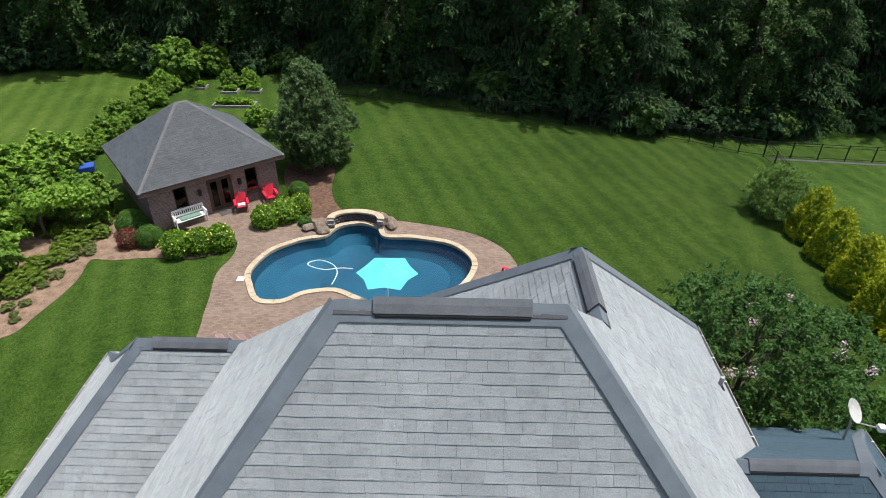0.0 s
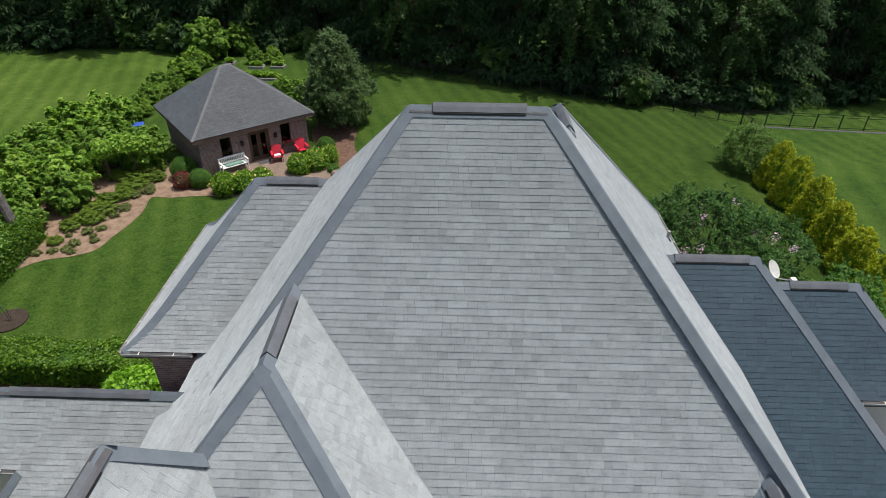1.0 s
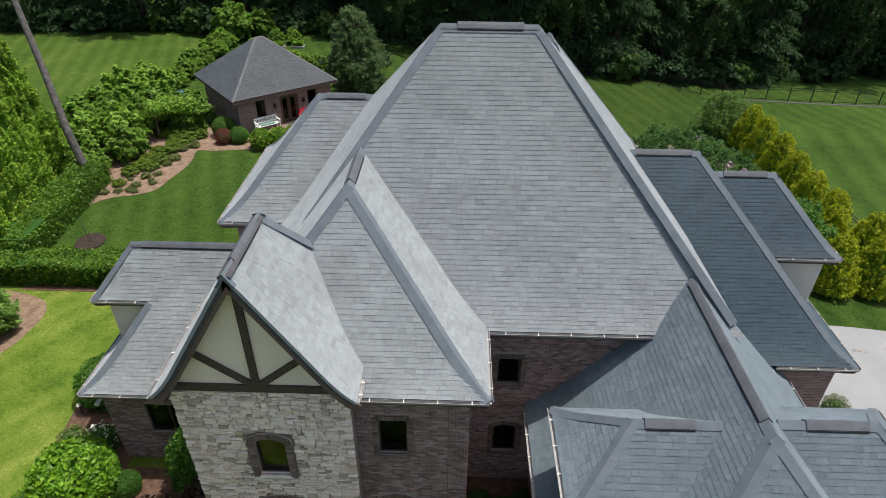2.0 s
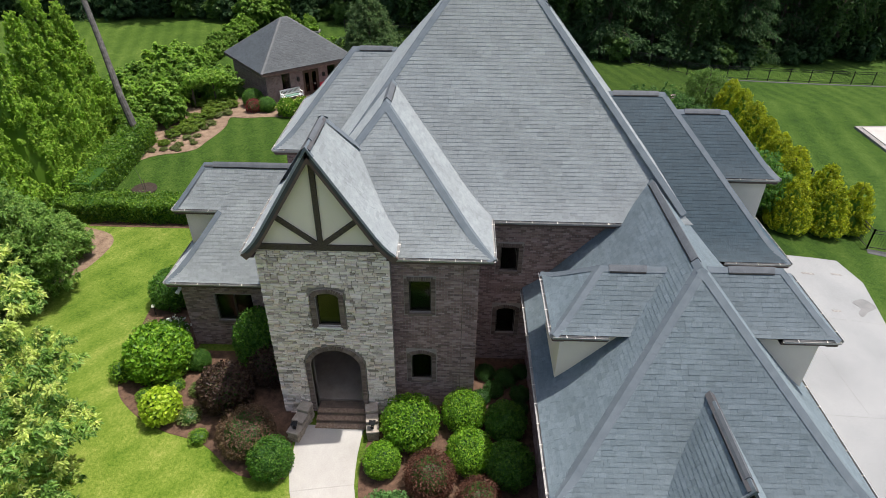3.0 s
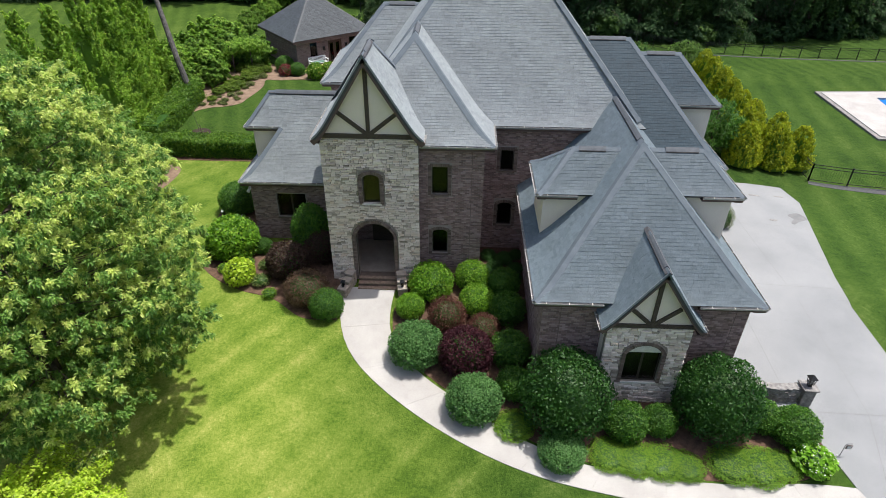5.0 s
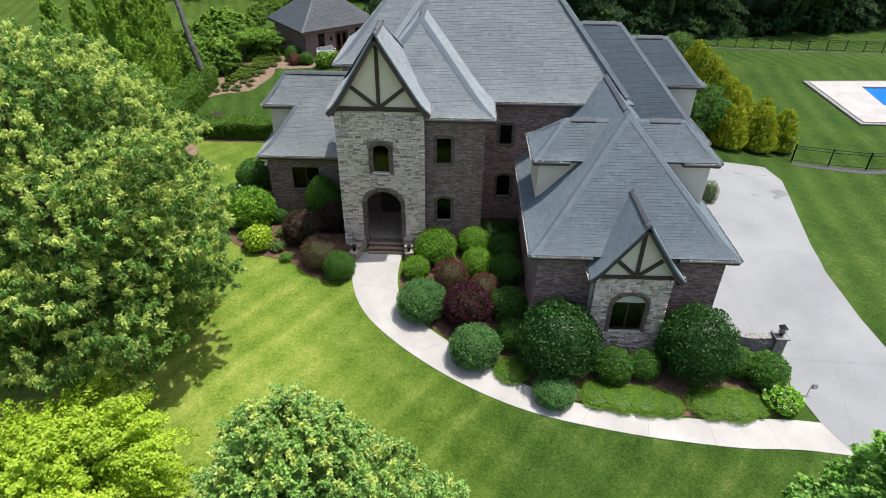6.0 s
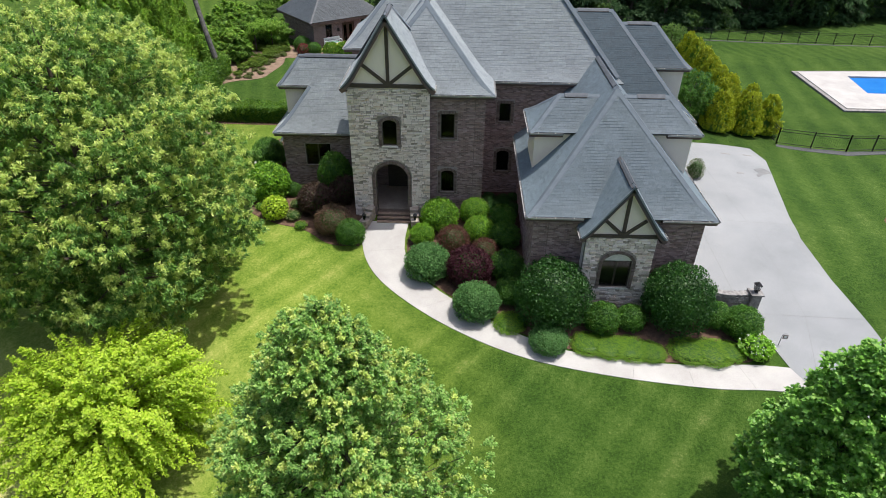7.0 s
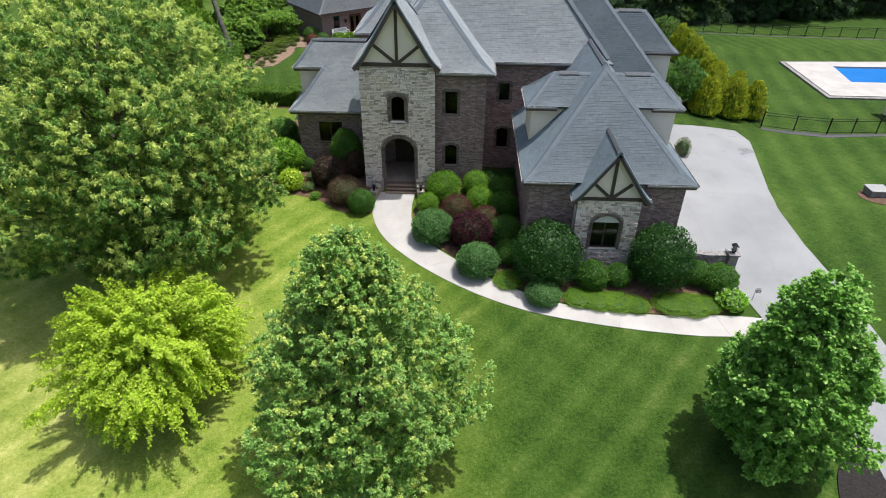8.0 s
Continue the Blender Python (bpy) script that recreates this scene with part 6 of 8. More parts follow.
    for k in range(limbs):
        q = Vector(b[int((k + 0.5) * nb / limbs)])
        f_ = fork(q)
        bm = bmesh.new()
        tube(bm, [f_, f_.lerp(q, 0.5) + Vector((0, 0, -0.05 * crown_r)), q], [trunk_r * 0.35, trunk_r * 0.2, trunk_r * 0.06], 6)
        li = new("limb", mesh_of(bm, "limb", mat_bark))
        li.parent = root
    bm = bmesh.new()
    for k in range(nb):
        q = Vector(b[k])
        tube(bm, [fork(q).lerp(q, 0.3), q], [trunk_r * 0.1, 0.01], 4)
    tw = tagged(new("twig_growth", mesh_of(bm, "twig_growth", mat_bark)), "fine twigs", kind="stuff")
    tw.parent = root
    return root


def conifer(name, label, group, height, r, seed, material, levels=24):
    """A woodland conifer: a straight trunk with tiers of drooping, flat-needled branches."""
    rs = np.random.RandomState(seed)
    root = tagged(new(name), label, "tree", group)
    pts_c, axes = [], []
    bm, bw = bmesh.new(), bmesh.new()
    tube(bm, [(0, 0, -0.3), (0, 0, height * 0.5), (0, 0, height)], [r * 0.06, r * 0.035, 0.01], 8)
    for k in range(levels):
        z = height * (0.05 + 0.93 * k / levels)
        for j in range(7):
            a = rs.uniform(0, math.tau)
            ln = (r * (1 - z / height) ** 0.72 + 0.25) * rs.uniform(0.65, 1.12)
            h = np.array([math.cos(a), math.sin(a), 0])
            sd = np.array([-h[1], h[0], 0])
            n = int(5 * ln) + 2
            s_ = np.linspace(0.2, 1, n)
            line = h * (ln * s_)[:, None]
            line[:, 2] = z + 0.2 * ln * s_ - 0.42 * ln * s_ ** 2
            for sign in (-1, 1):
                wide = 0.32 * ln * (1.1 - s_)
                pts_c.append(line + sd * (sign * wide)[:, None] - np.array([0, 0, 0.25]) * wide[:, None])
                axes.append(np.tile(h * 0.6 + sd * sign * 0.7 - np.array([0, 0, 0.25]), (n, 1)))
            tube(bw, [Vector((0, 0, z)), Vector(line[n // 2]), Vector(line[-1])], [0.04, 0.03, 0.01], 3)
    tk = new("trunk", mesh_of(bm, "trunk", mat_bark))
    tk.parent = root
    br = tagged(new("branch_growth", mesh_of(bw, "branch_growth", mat_bark)), "thin drooping branches", kind="stuff")
    br.parent = root
    cr = new("crown", rosettes("crown", np.concatenate(pts_c), np.concatenate(axes), 3, 0.52, 0.13, material, 0.25, 0.45, seed))
    cr.parent = root
    return root


# shrubs before the brick front and the garage wing
ROUND = "clipped round green boxwood shrub in the mulch bed"
for x_, y_, r_ in ((-2.68, -3.57, 1.0), (-0.76, -2.95, 0.8), (-3.57, -4.87, 0.64), (-0.54, -4.55, 0.8)):
    shrub("boxwood", x_, y_, r_, leaf_box, ROUND, group="boxwood shrubs", rz=x_)
for x_, y_, r_ in ((0.74, -3.29, 0.74), (0.8, -4.99, 0.82), (0.82, -7.3, 0.84), (0.9, -8.96, 0.7), (5.03, -10.55, 0.8), (6.37, -10.39, 0.66), (10.37, -10.1, 0.68), (11.34, -10.61, 0.84)):
    shrub("dark_boxwood", x_, y_, r_, leaf_deep, "clipped round dark green shrub in the mulch bed", group="dark boxwood shrubs", rz=y_)
for x_, y_, r_ in ((-1.89, -5.47, 0.84), (-0.26, -6.19, 0.74)):
    shrub("barberry", x_, y_, r_, leaf_russet, "rounded bronze-red barberry shrub in the mulch bed", group="bronze shrubs", leaf=0.05, n=5000)
shrub("dwarf_maple", -1.04, -7.69, 1.1, leaf_purple, "weeping dark purple dwarf maple in the mulch bed", leaf=0.06, spread=1.0, n=6500)
for x_, y_, r_ in ((-3.13, -7.3, 1.12), (-0.71, -9.84, 1.06)):
    shrub("juniper", x_, y_, r_, leaf_blue, "mounded blue-green juniper beside the front walk", h=r_ * 0.82, group="juniper mounds", leaf=0.058, spread=0.9, n=7000)
shrub("juniper", 2.5, -11.75, 0.85, leaf_blue, "low spreading blue-green juniper beside the walk", h=0.55, group="juniper mounds", leaf=0.058, spread=0.9, n=7000)
shrub("holly", 2.77, -10.0, 1.68, leaf_holly, "tall rounded dark holly against the garage wall", h=1.75, leaf=0.045, n=8000, group="holly shrubs")
shrub("holly", 8.44, -10.0, 1.55, leaf_holly, "tall rounded dark holly against the garage wall", h=1.75, leaf=0.045, n=8000, group="holly shrubs", rz=2)
hosta = shrub("hosta", 11.6, -11.75, 0.7, leaf_limebox, "leafy hosta with white flowers by the driveway", h=0.5, leaf=0.2, n=500, spread=1.1)
pts_, dr_ = shell(90, 77, 0.0, 0.9)
fl = tagged(new("blossom", leaf_cloud("blossom", pts_ * 1.15, dr_, 0.085, petal_white, 0.9, 1.0, seed=7)), "small flower heads", kind="stuff")
fl.parent = hosta
shrub("spirea", -12.3, 9.2, 1.1, leaf_limebox, "bright yellow-green leafy shrub between the hedge and the house", h=1.05, leaf=0.13, n=1800, spread=0.9)
white_bush = shrub("hydrangea", -13.15, 1.2, 0.55, leaf_deep, "shrub with white flower heads at the house corner", leaf=0.12, n=600, spread=0.9)
fl = tagged(new("blossom", leaf_cloud("blossom", pts_ * 1.12, dr_, 0.2, petal_white, 0.9, 1.0, seed=8)), "small flower heads", kind="stuff")
fl.parent = white_bush
for x_, y_, r_ in ((0.1, -0.6, 0.4), (0.9, -0.9, 0.45), (1.5, -0.5, 0.35), (0.4, -1.5, 0.4), (1.4, -1.7, 0.38), (1.3, -2.4, 0.36), (-0.1, -1.9, 0.36)):
    shrub("fern", x_, y_, r_, leaf_holly, "low dark fern in the shaded corner of the house", h=r_ * 0.7, leaf=0.085, n=1800, spread=0.9, group="shade ferns", rz=x_ * 3)
# left of the entrance
shrub("viburnum", -12.92, -0.71, 1.25, leaf_box, "large rounded bright green shrub at the house corner", leaf=0.085, group="boxwood shrubs")
shrub("boxwood", -11.51, -0.49, 0.46, leaf_deep, "small round green shrub", group="dark boxwood shrubs")
shrub("camellia", -9.04, 0.0, 1.0, leaf_deep, "upright dark green shrub against the wall", h=1.45, group="dark boxwood shrubs")
shrub("viburnum", -14.1, 3.6, 1.05, leaf_deep, "rounded green shrub beside the side wing", group="dark boxwood shrubs")
for x_, y_, r_ in ((-9.75, -2.3, 1.0), (-8.35, -0.9, 0.9)):
    shrub("loropetalum", x_, y_, r_, leaf_bronze, "rounded dark bronze-purple shrub in the mulch bed", group="purple shrubs", leaf=0.075)
shrub("barberry", -8.45, -4.12, 1.0, leaf_brown, "rounded bronze shrub beside the entrance steps", h=0.85, group="bronze shrubs", leaf=0.05, n=5000)
shrub("boxwood", -7.38, -5.0, 0.76, leaf_deep, "round green shrub beside the front walk", group="dark boxwood shrubs")
shrub("hydrangea", -11.93, -3.07, 0.72, leaf_lime, "small bright yellow-green shrub in the mulch bed", leaf=0.14, n=1300, spread=0.9)

for i, (x_, y_, r_) in enumerate(((-12.9, -2.3, 0.4), (-10.9, -3.2, 0.45), (-13.9, -1.0, 0.5), (-11.0, -1.9, 0.4), (-12.0, -1.7, 0.35), (-14.4, 1.4, 0.5), (-10.3, -4.0, 0.35))):
    shrub("bed_perennial", x_, y_, r_, leaf_dull if i % 2 else leaf_cover, "small low green perennial in the mulch bed", h=r_ * 0.6, leaf=0.13, n=420, spread=1.0, group="bed perennials", rz=i)

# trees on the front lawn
bough_tree("shade_tree", -17.7, -9.2, gz(-17.7, -9.2), 13.4, 6.9, 0.3, leaf_oak, "large spreading green shade tree with pale upper leaves", boughs=180, bough_r=1.5, twigs=34, per=46, length=0.15, width=0.055, tips=0.78, tip_mat=leaf_pale, trunk_r=0.32, limbs=12, droop=0.5, flat=0.5, inner=0.55, seed=3)
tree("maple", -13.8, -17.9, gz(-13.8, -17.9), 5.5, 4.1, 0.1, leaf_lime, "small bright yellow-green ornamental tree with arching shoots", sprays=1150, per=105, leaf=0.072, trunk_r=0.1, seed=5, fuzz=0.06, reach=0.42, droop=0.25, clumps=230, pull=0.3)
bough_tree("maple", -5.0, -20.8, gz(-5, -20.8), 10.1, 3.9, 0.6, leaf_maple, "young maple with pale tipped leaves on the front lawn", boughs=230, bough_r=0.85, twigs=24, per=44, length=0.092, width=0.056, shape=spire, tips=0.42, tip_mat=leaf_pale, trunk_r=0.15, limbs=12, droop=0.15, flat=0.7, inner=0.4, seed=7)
bough_tree("maple", 10.3, -19.6, gz(10.3, -19.6), 8.3, 2.65, 0.1, leaf_young, "young green broad-leaved maple beside the driveway", boughs=150, bough_r=0.65, twigs=14, per=30, length=0.135, width=0.11, shape=spire, trunk_r=0.13, limbs=10, droop=0.2, flat=0.75, inner=0.4, seed=9)

bough_tree("maple", -21.3, 3.6, gz(-21.3, 3.6), 5.8, 2.5, 0.2, leaf_mid, "leafy green tree between the hedge and the front lawn", boughs=90, bough_r=0.85, twigs=20, per=30, length=0.16, width=0.06, trunk_r=0.12, limbs=8, droop=0.4, flat=0.6, inner=0.4, seed=14)
bough_tree("shrub_tree", -21.2, 6.9, gz(-21.2, 6.9), 2.6, 1.35, 0.1, leaf_mid, "rounded leafy shrub tree at the foot of the hedge", boughs=45, bough_r=0.55, twigs=14, per=24, length=0.14, width=0.06, trunk_r=0.06, limbs=5, droop=0.3, flat=0.7, seed=15)
solid("bare_soil", slab([smooth_loop([(-22.6, 9.7), (-20.6, 9.4), (-19.6, 8.6), (-19.5, 7.2), (-19.9, 5.6), (-21.0, 4.4), (-23.0, 5.2), (-23.4, 8.0)], 4)], 0.012, 0.1), mat_straw, "bare tan soil and straw under the hedge corner", "soil", "structure")

# cypress row beyond the hedge, arborvitae, woods
def plume_tree(name, label, group, x, y, height, r, seed, material, plumes=340, per=80, power=0.78, leaf=0.112, size=1.25, core=0.6):
    """A cone of upright feathery plumes on a straight trunk."""
    rs = np.random.RandomState(seed)
    t = rs.uniform(0, 1, plumes) ** 1.35
    a = rs.uniform(0, math.tau, plumes)
    rad = r * (1 - t) ** power * rs.uniform(0.74, 1.04, plumes)
    c = np.stack([rad * np.cos(a), rad * np.sin(a), 0.25 + t * (height - 0.25 - 0.6 * size)], 1)
    axis = np.stack([0.5 * np.cos(a), 0.5 * np.sin(a), np.ones(plumes)], 1) + rs.normal(0, 0.18, (plumes, 3))
    axis /= np.linalg.norm(axis, axis=1)[:, None]
    size = size * rs.uniform(0.75, 1.25, plumes) * (0.6 + 0.4 * (1 - t))
    k = rs.uniform(0, 1, (plumes, per))
    off = rs.normal(0, 1, (plumes, per, 3)) * (0.125 * (1.1 - k * 0.95))[..., None]
    p = c[:, None] + (axis[:, None] * k[..., None] * 0.95 + off) * size[:, None, None]
    out = off * 2.2 + np.stack([0.5 * np.cos(a), 0.5 * np.sin(a), np.full(plumes, 0.5)], 1)[:, None]
    root = tagged(new(name), label, "tree", group)
    root.matrix_world = Matrix.Translation((x, y, gz(x, y)))
    bm = bmesh.new()
    tube(bm, [(0, 0, -0.2), (0, 0, height * 0.5), (0, 0, height * 0.96)], [r * 0.12, r * 0.08, 0.02], 8)
    tk = new("trunk", mesh_of(bm, "trunk", mat_bark))
    tk.parent = root
    cr = new("crown", leaf_cloud("crown", p.reshape(-1, 3), out.reshape(-1, 3), leaf, material, 0.5, 2.1, seed))
    cr.parent = root
    # core in darker hedge green: shade between the plumes, put into colour
    bm = bmesh.new()
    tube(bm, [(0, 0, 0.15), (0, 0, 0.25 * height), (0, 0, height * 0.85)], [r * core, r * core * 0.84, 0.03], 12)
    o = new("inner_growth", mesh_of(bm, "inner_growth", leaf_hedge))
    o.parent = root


for i, (x_, y_, h_, r_) in enumerate(((-26.0, 20.0, 9.2, 1.6), (-25.8, 17.5, 10.2, 1.75), (-25.2, 14.7, 10.0, 1.85), (-25.0, 11.6, 10.8, 1.95), (-24.8, 8.5, 10.1, 1.9), (-24.7, 5.4, 10.5, 1.95), (-24.8, 2.3, 10.0, 1.9))):
    plume_tree("cypress", "tall dense feathery green cypress in a screening row", "cypress row", x_, y_, h_, r_, 20 + i, leaf_cypress, 420, 84, 0.86, 0.08, 0.95, 0.72)
for i, (x_, y_, h_, r_) in enumerate(((21.0, 30.6, 3.5, 1.2), (21.0, 28.2, 3.5, 1.2), (21.0, 25.6, 3.4, 1.2), (20.8, 23.0, 3.2, 1.15), (20.6, 20.4, 3.1, 1.15), (20.5, 17.8, 3.2, 1.2), (17.8, 12.3, 3.2, 1.2), (20.1, 12.6, 3.3, 1.2), (22.0, 13.2, 3.2, 1.1), (18.9, 15.2, 3.4, 1.1), (21.3, 15.4, 3.2, 1.1))):
    plume_tree("arborvitae", "golden-tipped egg-shaped arborvitae in a row by the fence", "golden arborvitae", x_, y_, h_, r_, 60 + i, leaf_gold, 560, 26, 0.48, 0.058, 0.4, 0.8)

WOODS = [conifer("forest_tree", "dark green drooping conifer at the edge of the woods", "woods", 18, 4.6, 80, leaf_woods), conifer("forest_tree", "tall dark conifer at the edge of the woods", "woods", 20, 4.0, 81, leaf_woods)]
WOODS.append(tree("forest_tree", 0, 0, 0, 17, 5.0, -0.2, leaf_woods_broad, "dense dark green broad-leaved woodland tree", sprays=420, per=40, leaf=0.16, long=2.0, trunk_r=0.22, seed=82, fuzz=0.1, droop=0.8, limbs=6, group="woods", clumps=90))
rnd = random.Random(4)
first = list(WOODS)
edge_y = lambda x: 53.5 if x < -16 else 53.5 - 0.33 * (x + 16) if x < 16 else 43 + 0.25 * (x - 16)
k = 0
for row in range(2):
    x_ = -62.0 + row * 2
    while x_ < 62:
        y_ = edge_y(x_) + 4.2 + row * 6.5 + rnd.uniform(-1.5, 1.5)
        m_ = Matrix.Translation((x_, y_, gz(x_, y_))) @ Matrix.Rotation(rnd.uniform(0, 6.2), 4, "Z") @ Matrix.Scale(rnd.uniform(0.85, 1.2), 4)
        if k < 3:
            first[k].matrix_basis = m_
        else:
            o = copy_thing(first[k % 3], m_)
            o.matrix_basis = m_
        k += 1
        x_ += rnd.uniform(4.2, 6.2)


# ---- garden ----
def hedge(x0, x1, y0, y1, h, label, n, seed):
    """A clipped hedge: leaves over a box coloured dark for inner shade."""
    rs = np.random.RandomState(seed)
    root = thing("hedge", label, "hedge", group="hedges")
    # inner box painted dark holly green for the shade within the hedge
    bm = bmesh.new()
    add_box(bm, x0 + 0.12, x1 - 0.12, y0 + 0.12, y1 - 0.12, min(gz(x0, y0), gz(x1, y1)) - 0.1, gz((x0 + x1) / 2, (y0 + y1) / 2) + h - 0.12)
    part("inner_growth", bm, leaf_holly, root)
    side = rs.choice(5, n, p=(0.4, 0.2, 0.14, 0.13, 0.13))
    u, v, w = rs.uniform(0, 1, n), rs.uniform(0, 1, n), rs.uniform(0, 1, n)
    x, y, z = x0 + u * (x1 - x0), y0 + v * (y1 - y0), w * h
    d = np.zeros((n, 3))
    for k, (arr, val, dv) in enumerate(((z, h, (0, 0, 1)), (y, y0, (0, -1, 0)), (y, y1, (0, 1, 0)), (x, x0, (-1, 0, 0)), (x, x1, (1, 0, 0)))):
        arr[side == k] = val
        d[side == k] = dv
    z += 0.07 * np.sin(x * 2.1) + 0.06 * np.sin(y * 2.7)
    z += 0.05 * np.sin(x * 5.3 + y * 1.7) + 0.04 * np.sin(y * 6.1 - x)
    p = np.stack([x, y, z], 1) + rs.normal(0, 0.06, (n, 3))
    p[:, 2] += [gz(a, b) for a, b in zip(x, y)]
    c = new("foliage", leaf_cloud("foliage", p, d, 0.085, leaf_hedge, 0.8, seed=seed))
    c.parent = root


hedge(-25.0, -10.2, 10.2, 11.6, 1.12, "clipped dark green hedge across the side lawn", 33000, 3)
solid("hedge_mulch", slab([[(-21.6, 9.85), (-13.6, 9.85), (-13.6, 10.5), (-21.6, 10.5)]], 0.02, 0.15), mat_mulch, "strip of dark mulch at the foot of the hedge", "mulch bed", "structure")
hedge(-23.7, -22.0, 11.6, 19.8, 1.35, "clipped green hedge along the mulch bed", 22000, 4)

# leaning bare trunk
root = thing("tall_tree", "tall bare leaning pine trunk behind the hedge", "tree")
bm = bmesh.new()
tube(bm, [(-22.4, 18.9, 0.3), (-23.4, 19.6, 4.0), (-24.5, 21.0, 7.2), (-25.9, 22.6, 11.5), (-27.0, 23.8, 16)], [0.26, 0.22, 0.19, 0.16, 0.12], 10)
part("trunk", bm, mat_pine_bark, root)
bm = bmesh.new()
for k in range(7):
    a_ = k * 2.4
    tube(bm, [(-27.2, 23.5, 14.6 + k * 0.2), (-27.2 + 1.5 * math.cos(a_), 23.5 + 1.5 * math.sin(a_), 15.4 + k * 0.25)], [0.06, 0.02], 5)
part("limb_whorl", bm, mat_bark, root)
p_, d_ = crown_points([((-27.5 + 1.6 * math.cos(k), 23.8 + 1.6 * math.sin(k), 15.5 + 0.4 * k), 1.1) for k in range(6)], 220, 5)
o = new("crown", leaf_cloud("crown", p_, d_, 0.3, leaf_woods, seed=5))
o.parent = root

# sapling in its mulch ring
root = thing("sapling", "thin staked sapling in a ring of dark mulch", "tree")
sx_, sy_ = -20.2, 13.75
bm = slab([[(sx_ + 0.75 * math.cos(k * math.tau / 20), sy_ + 0.75 * math.sin(k * math.tau / 20)) for k in range(20)]], 0.06, 0.15)
part("mulch_ring", bm, mat_soil, root)
bm = bmesh.new()
tube(bm, [(sx_, sy_, gz(sx_, sy_)), (sx_ - 0.05, sy_, gz(sx_, sy_) + 0.8), (sx_ - 0.25, sy_ + 0.1, gz(sx_, sy_) + 1.6)], [0.02, 0.015, 0.006], 6)
part("trunk", bm, mat_pine_bark, root)
bm = bmesh.new()
beam(bm, (sx_ + 0.12, sy_, gz(sx_, sy_)), (sx_ + 0.12, sy_, gz(sx_, sy_) + 0.7), 0.03, 0.03, (1, 0, 0))
part("stake", bm, mat_bark, root)

# low plants of the back bed
for i, (x_, y_) in enumerate(((-21.5, 26.7), (-20.4, 26.5), (-19.7, 25.6), (-20.2, 25.1), (-19.9, 24.2), (-20.5, 23.6), (-20.1, 22.5), (-20.7, 22.5), (-20.9, 21.6), (-21.2, 20.9), (-20.3, 21.6), (-21.3, 19.5), (-18.9, 26.6), (-19.7, 26.9))):
    r_ = (0.75, 0.85, 0.7, 0.62, 0.68, 0.7, 0.66, 0.7, 0.66, 0.6, 0.62, 0.45, 0.6, 0.85)[i]
    m_ = Matrix.Translation((x_, y_, gz(x_, y_))) @ Matrix.Rotation(i * 1.7, 4, "Z") @ Matrix.Diagonal((r_, r_, r_ * 0.62, 1))
    if i == 0:
        low = tree("juniper", 0, 0, 0, 1.3, 1.0, -0.1, leaf_bed, "low spreading yellow-green juniper in the mulch bed", sprays=170, per=42, leaf=0.085, trunk_r=0.05, seed=241, group="low bed shrubs", taper=0.2, reach=0.45, fuzz=0.14, limbs=4)
        low.matrix_basis = m_
    else:
        copy_thing(low, m_).matrix_basis = m_
for i, (x_, y_) in enumerate(((-19.2, 22.9), (-19.4, 22.1), (-20.1, 20.5), (-19.5, 20.8), (-20.2, 19.4), (-19.3, 19.7), (-20.4, 18.9), (-21.0, 18.7), (-21.7, 18.5), (-19.3, 24.4), (-18.7, 24.9), (-19.6, 20.1), (-20.0, 18.7), (-18.9, 25.4), (-20.9, 20.1))):
    r_ = (0.42, 0.3, 0.36, 0.3, 0.34, 0.26, 0.3, 0.28, 0.3, 0.45, 0.4, 0.22, 0.24, 0.36, 0.2)[i]
    m_ = Matrix.Translation((x_, y_, gz(x_, y_))) @ Matrix.Rotation(i * 1.7, 4, "Z") @ Matrix.Diagonal((r_, r_, r_ * 0.6, 1))
    if i == 0:
        low = tree("bed_plant", 0, 0, 0, 1.3, 1.0, -0.1, leaf_dull, "small dull green plant in the mulch bed", sprays=70, per=34, leaf=0.16, trunk_r=0.05, seed=242, group="small bed plants", taper=0.2, reach=0.45, fuzz=0.16, limbs=3)
        low.matrix_basis = m_
    else:
        copy_thing(low, m_).matrix_basis = m_
shrub("barberry", -16.9, 25.7, 0.6, leaf_mat("red leaves", (0.06, 0.012, 0.012), (0.16, 0.04, 0.035)), "reddish leaved shrub beside the pool house", leaf=0.12, n=900, spread=0.9)
shrub("boxwood", -15.9, 25.9, 0.65, leaf_deep, "rounded dark green shrub beside the pool house", group="dark boxwood shrubs")
shrub("boxwood", -17.3, 27.0, 0.8, leaf_deep, "rounded dark green shrub beside the pool house", group="dark boxwood shrubs")
shrub("boxwood", -9.3, 31.3, 0.6, leaf_deep, "round green shrub beside the pool house corner", group="dark boxwood shrubs")
shrub("boxwood", -8.2, 27.95, 0.38, leaf_deep, "small round green shrub beside the pool", group="dark boxwood shrubs")
for i, (x_, y_, r_) in enumerate(((-14.1, 25.0, 0.75), (-13.0, 25.3, 0.7), (-12.1, 25.7, 0.7), (-10.3, 27.8, 0.75), (-9.4, 28.5, 0.85), (-8.7, 29.2, 0.6))):
    s_ = shrub("daylily", x_, y_, r_, leaf_cover, "daylily clump with pale yellow flowers by the patio", h=0.78, leaf=0.13, n=1100, spread=1.0, group="daylilies", rz=i)
    pts_, dr_ = shell(46, 70 + i, 0.0, 0.9)
    fl = tagged(new("blossom", leaf_cloud("blossom", pts_ * 1.08, dr_, 0.13, petal_yellow, 0.9, 1.0, seed=i)), "small flower heads", kind="stuff")
    fl.parent = s_
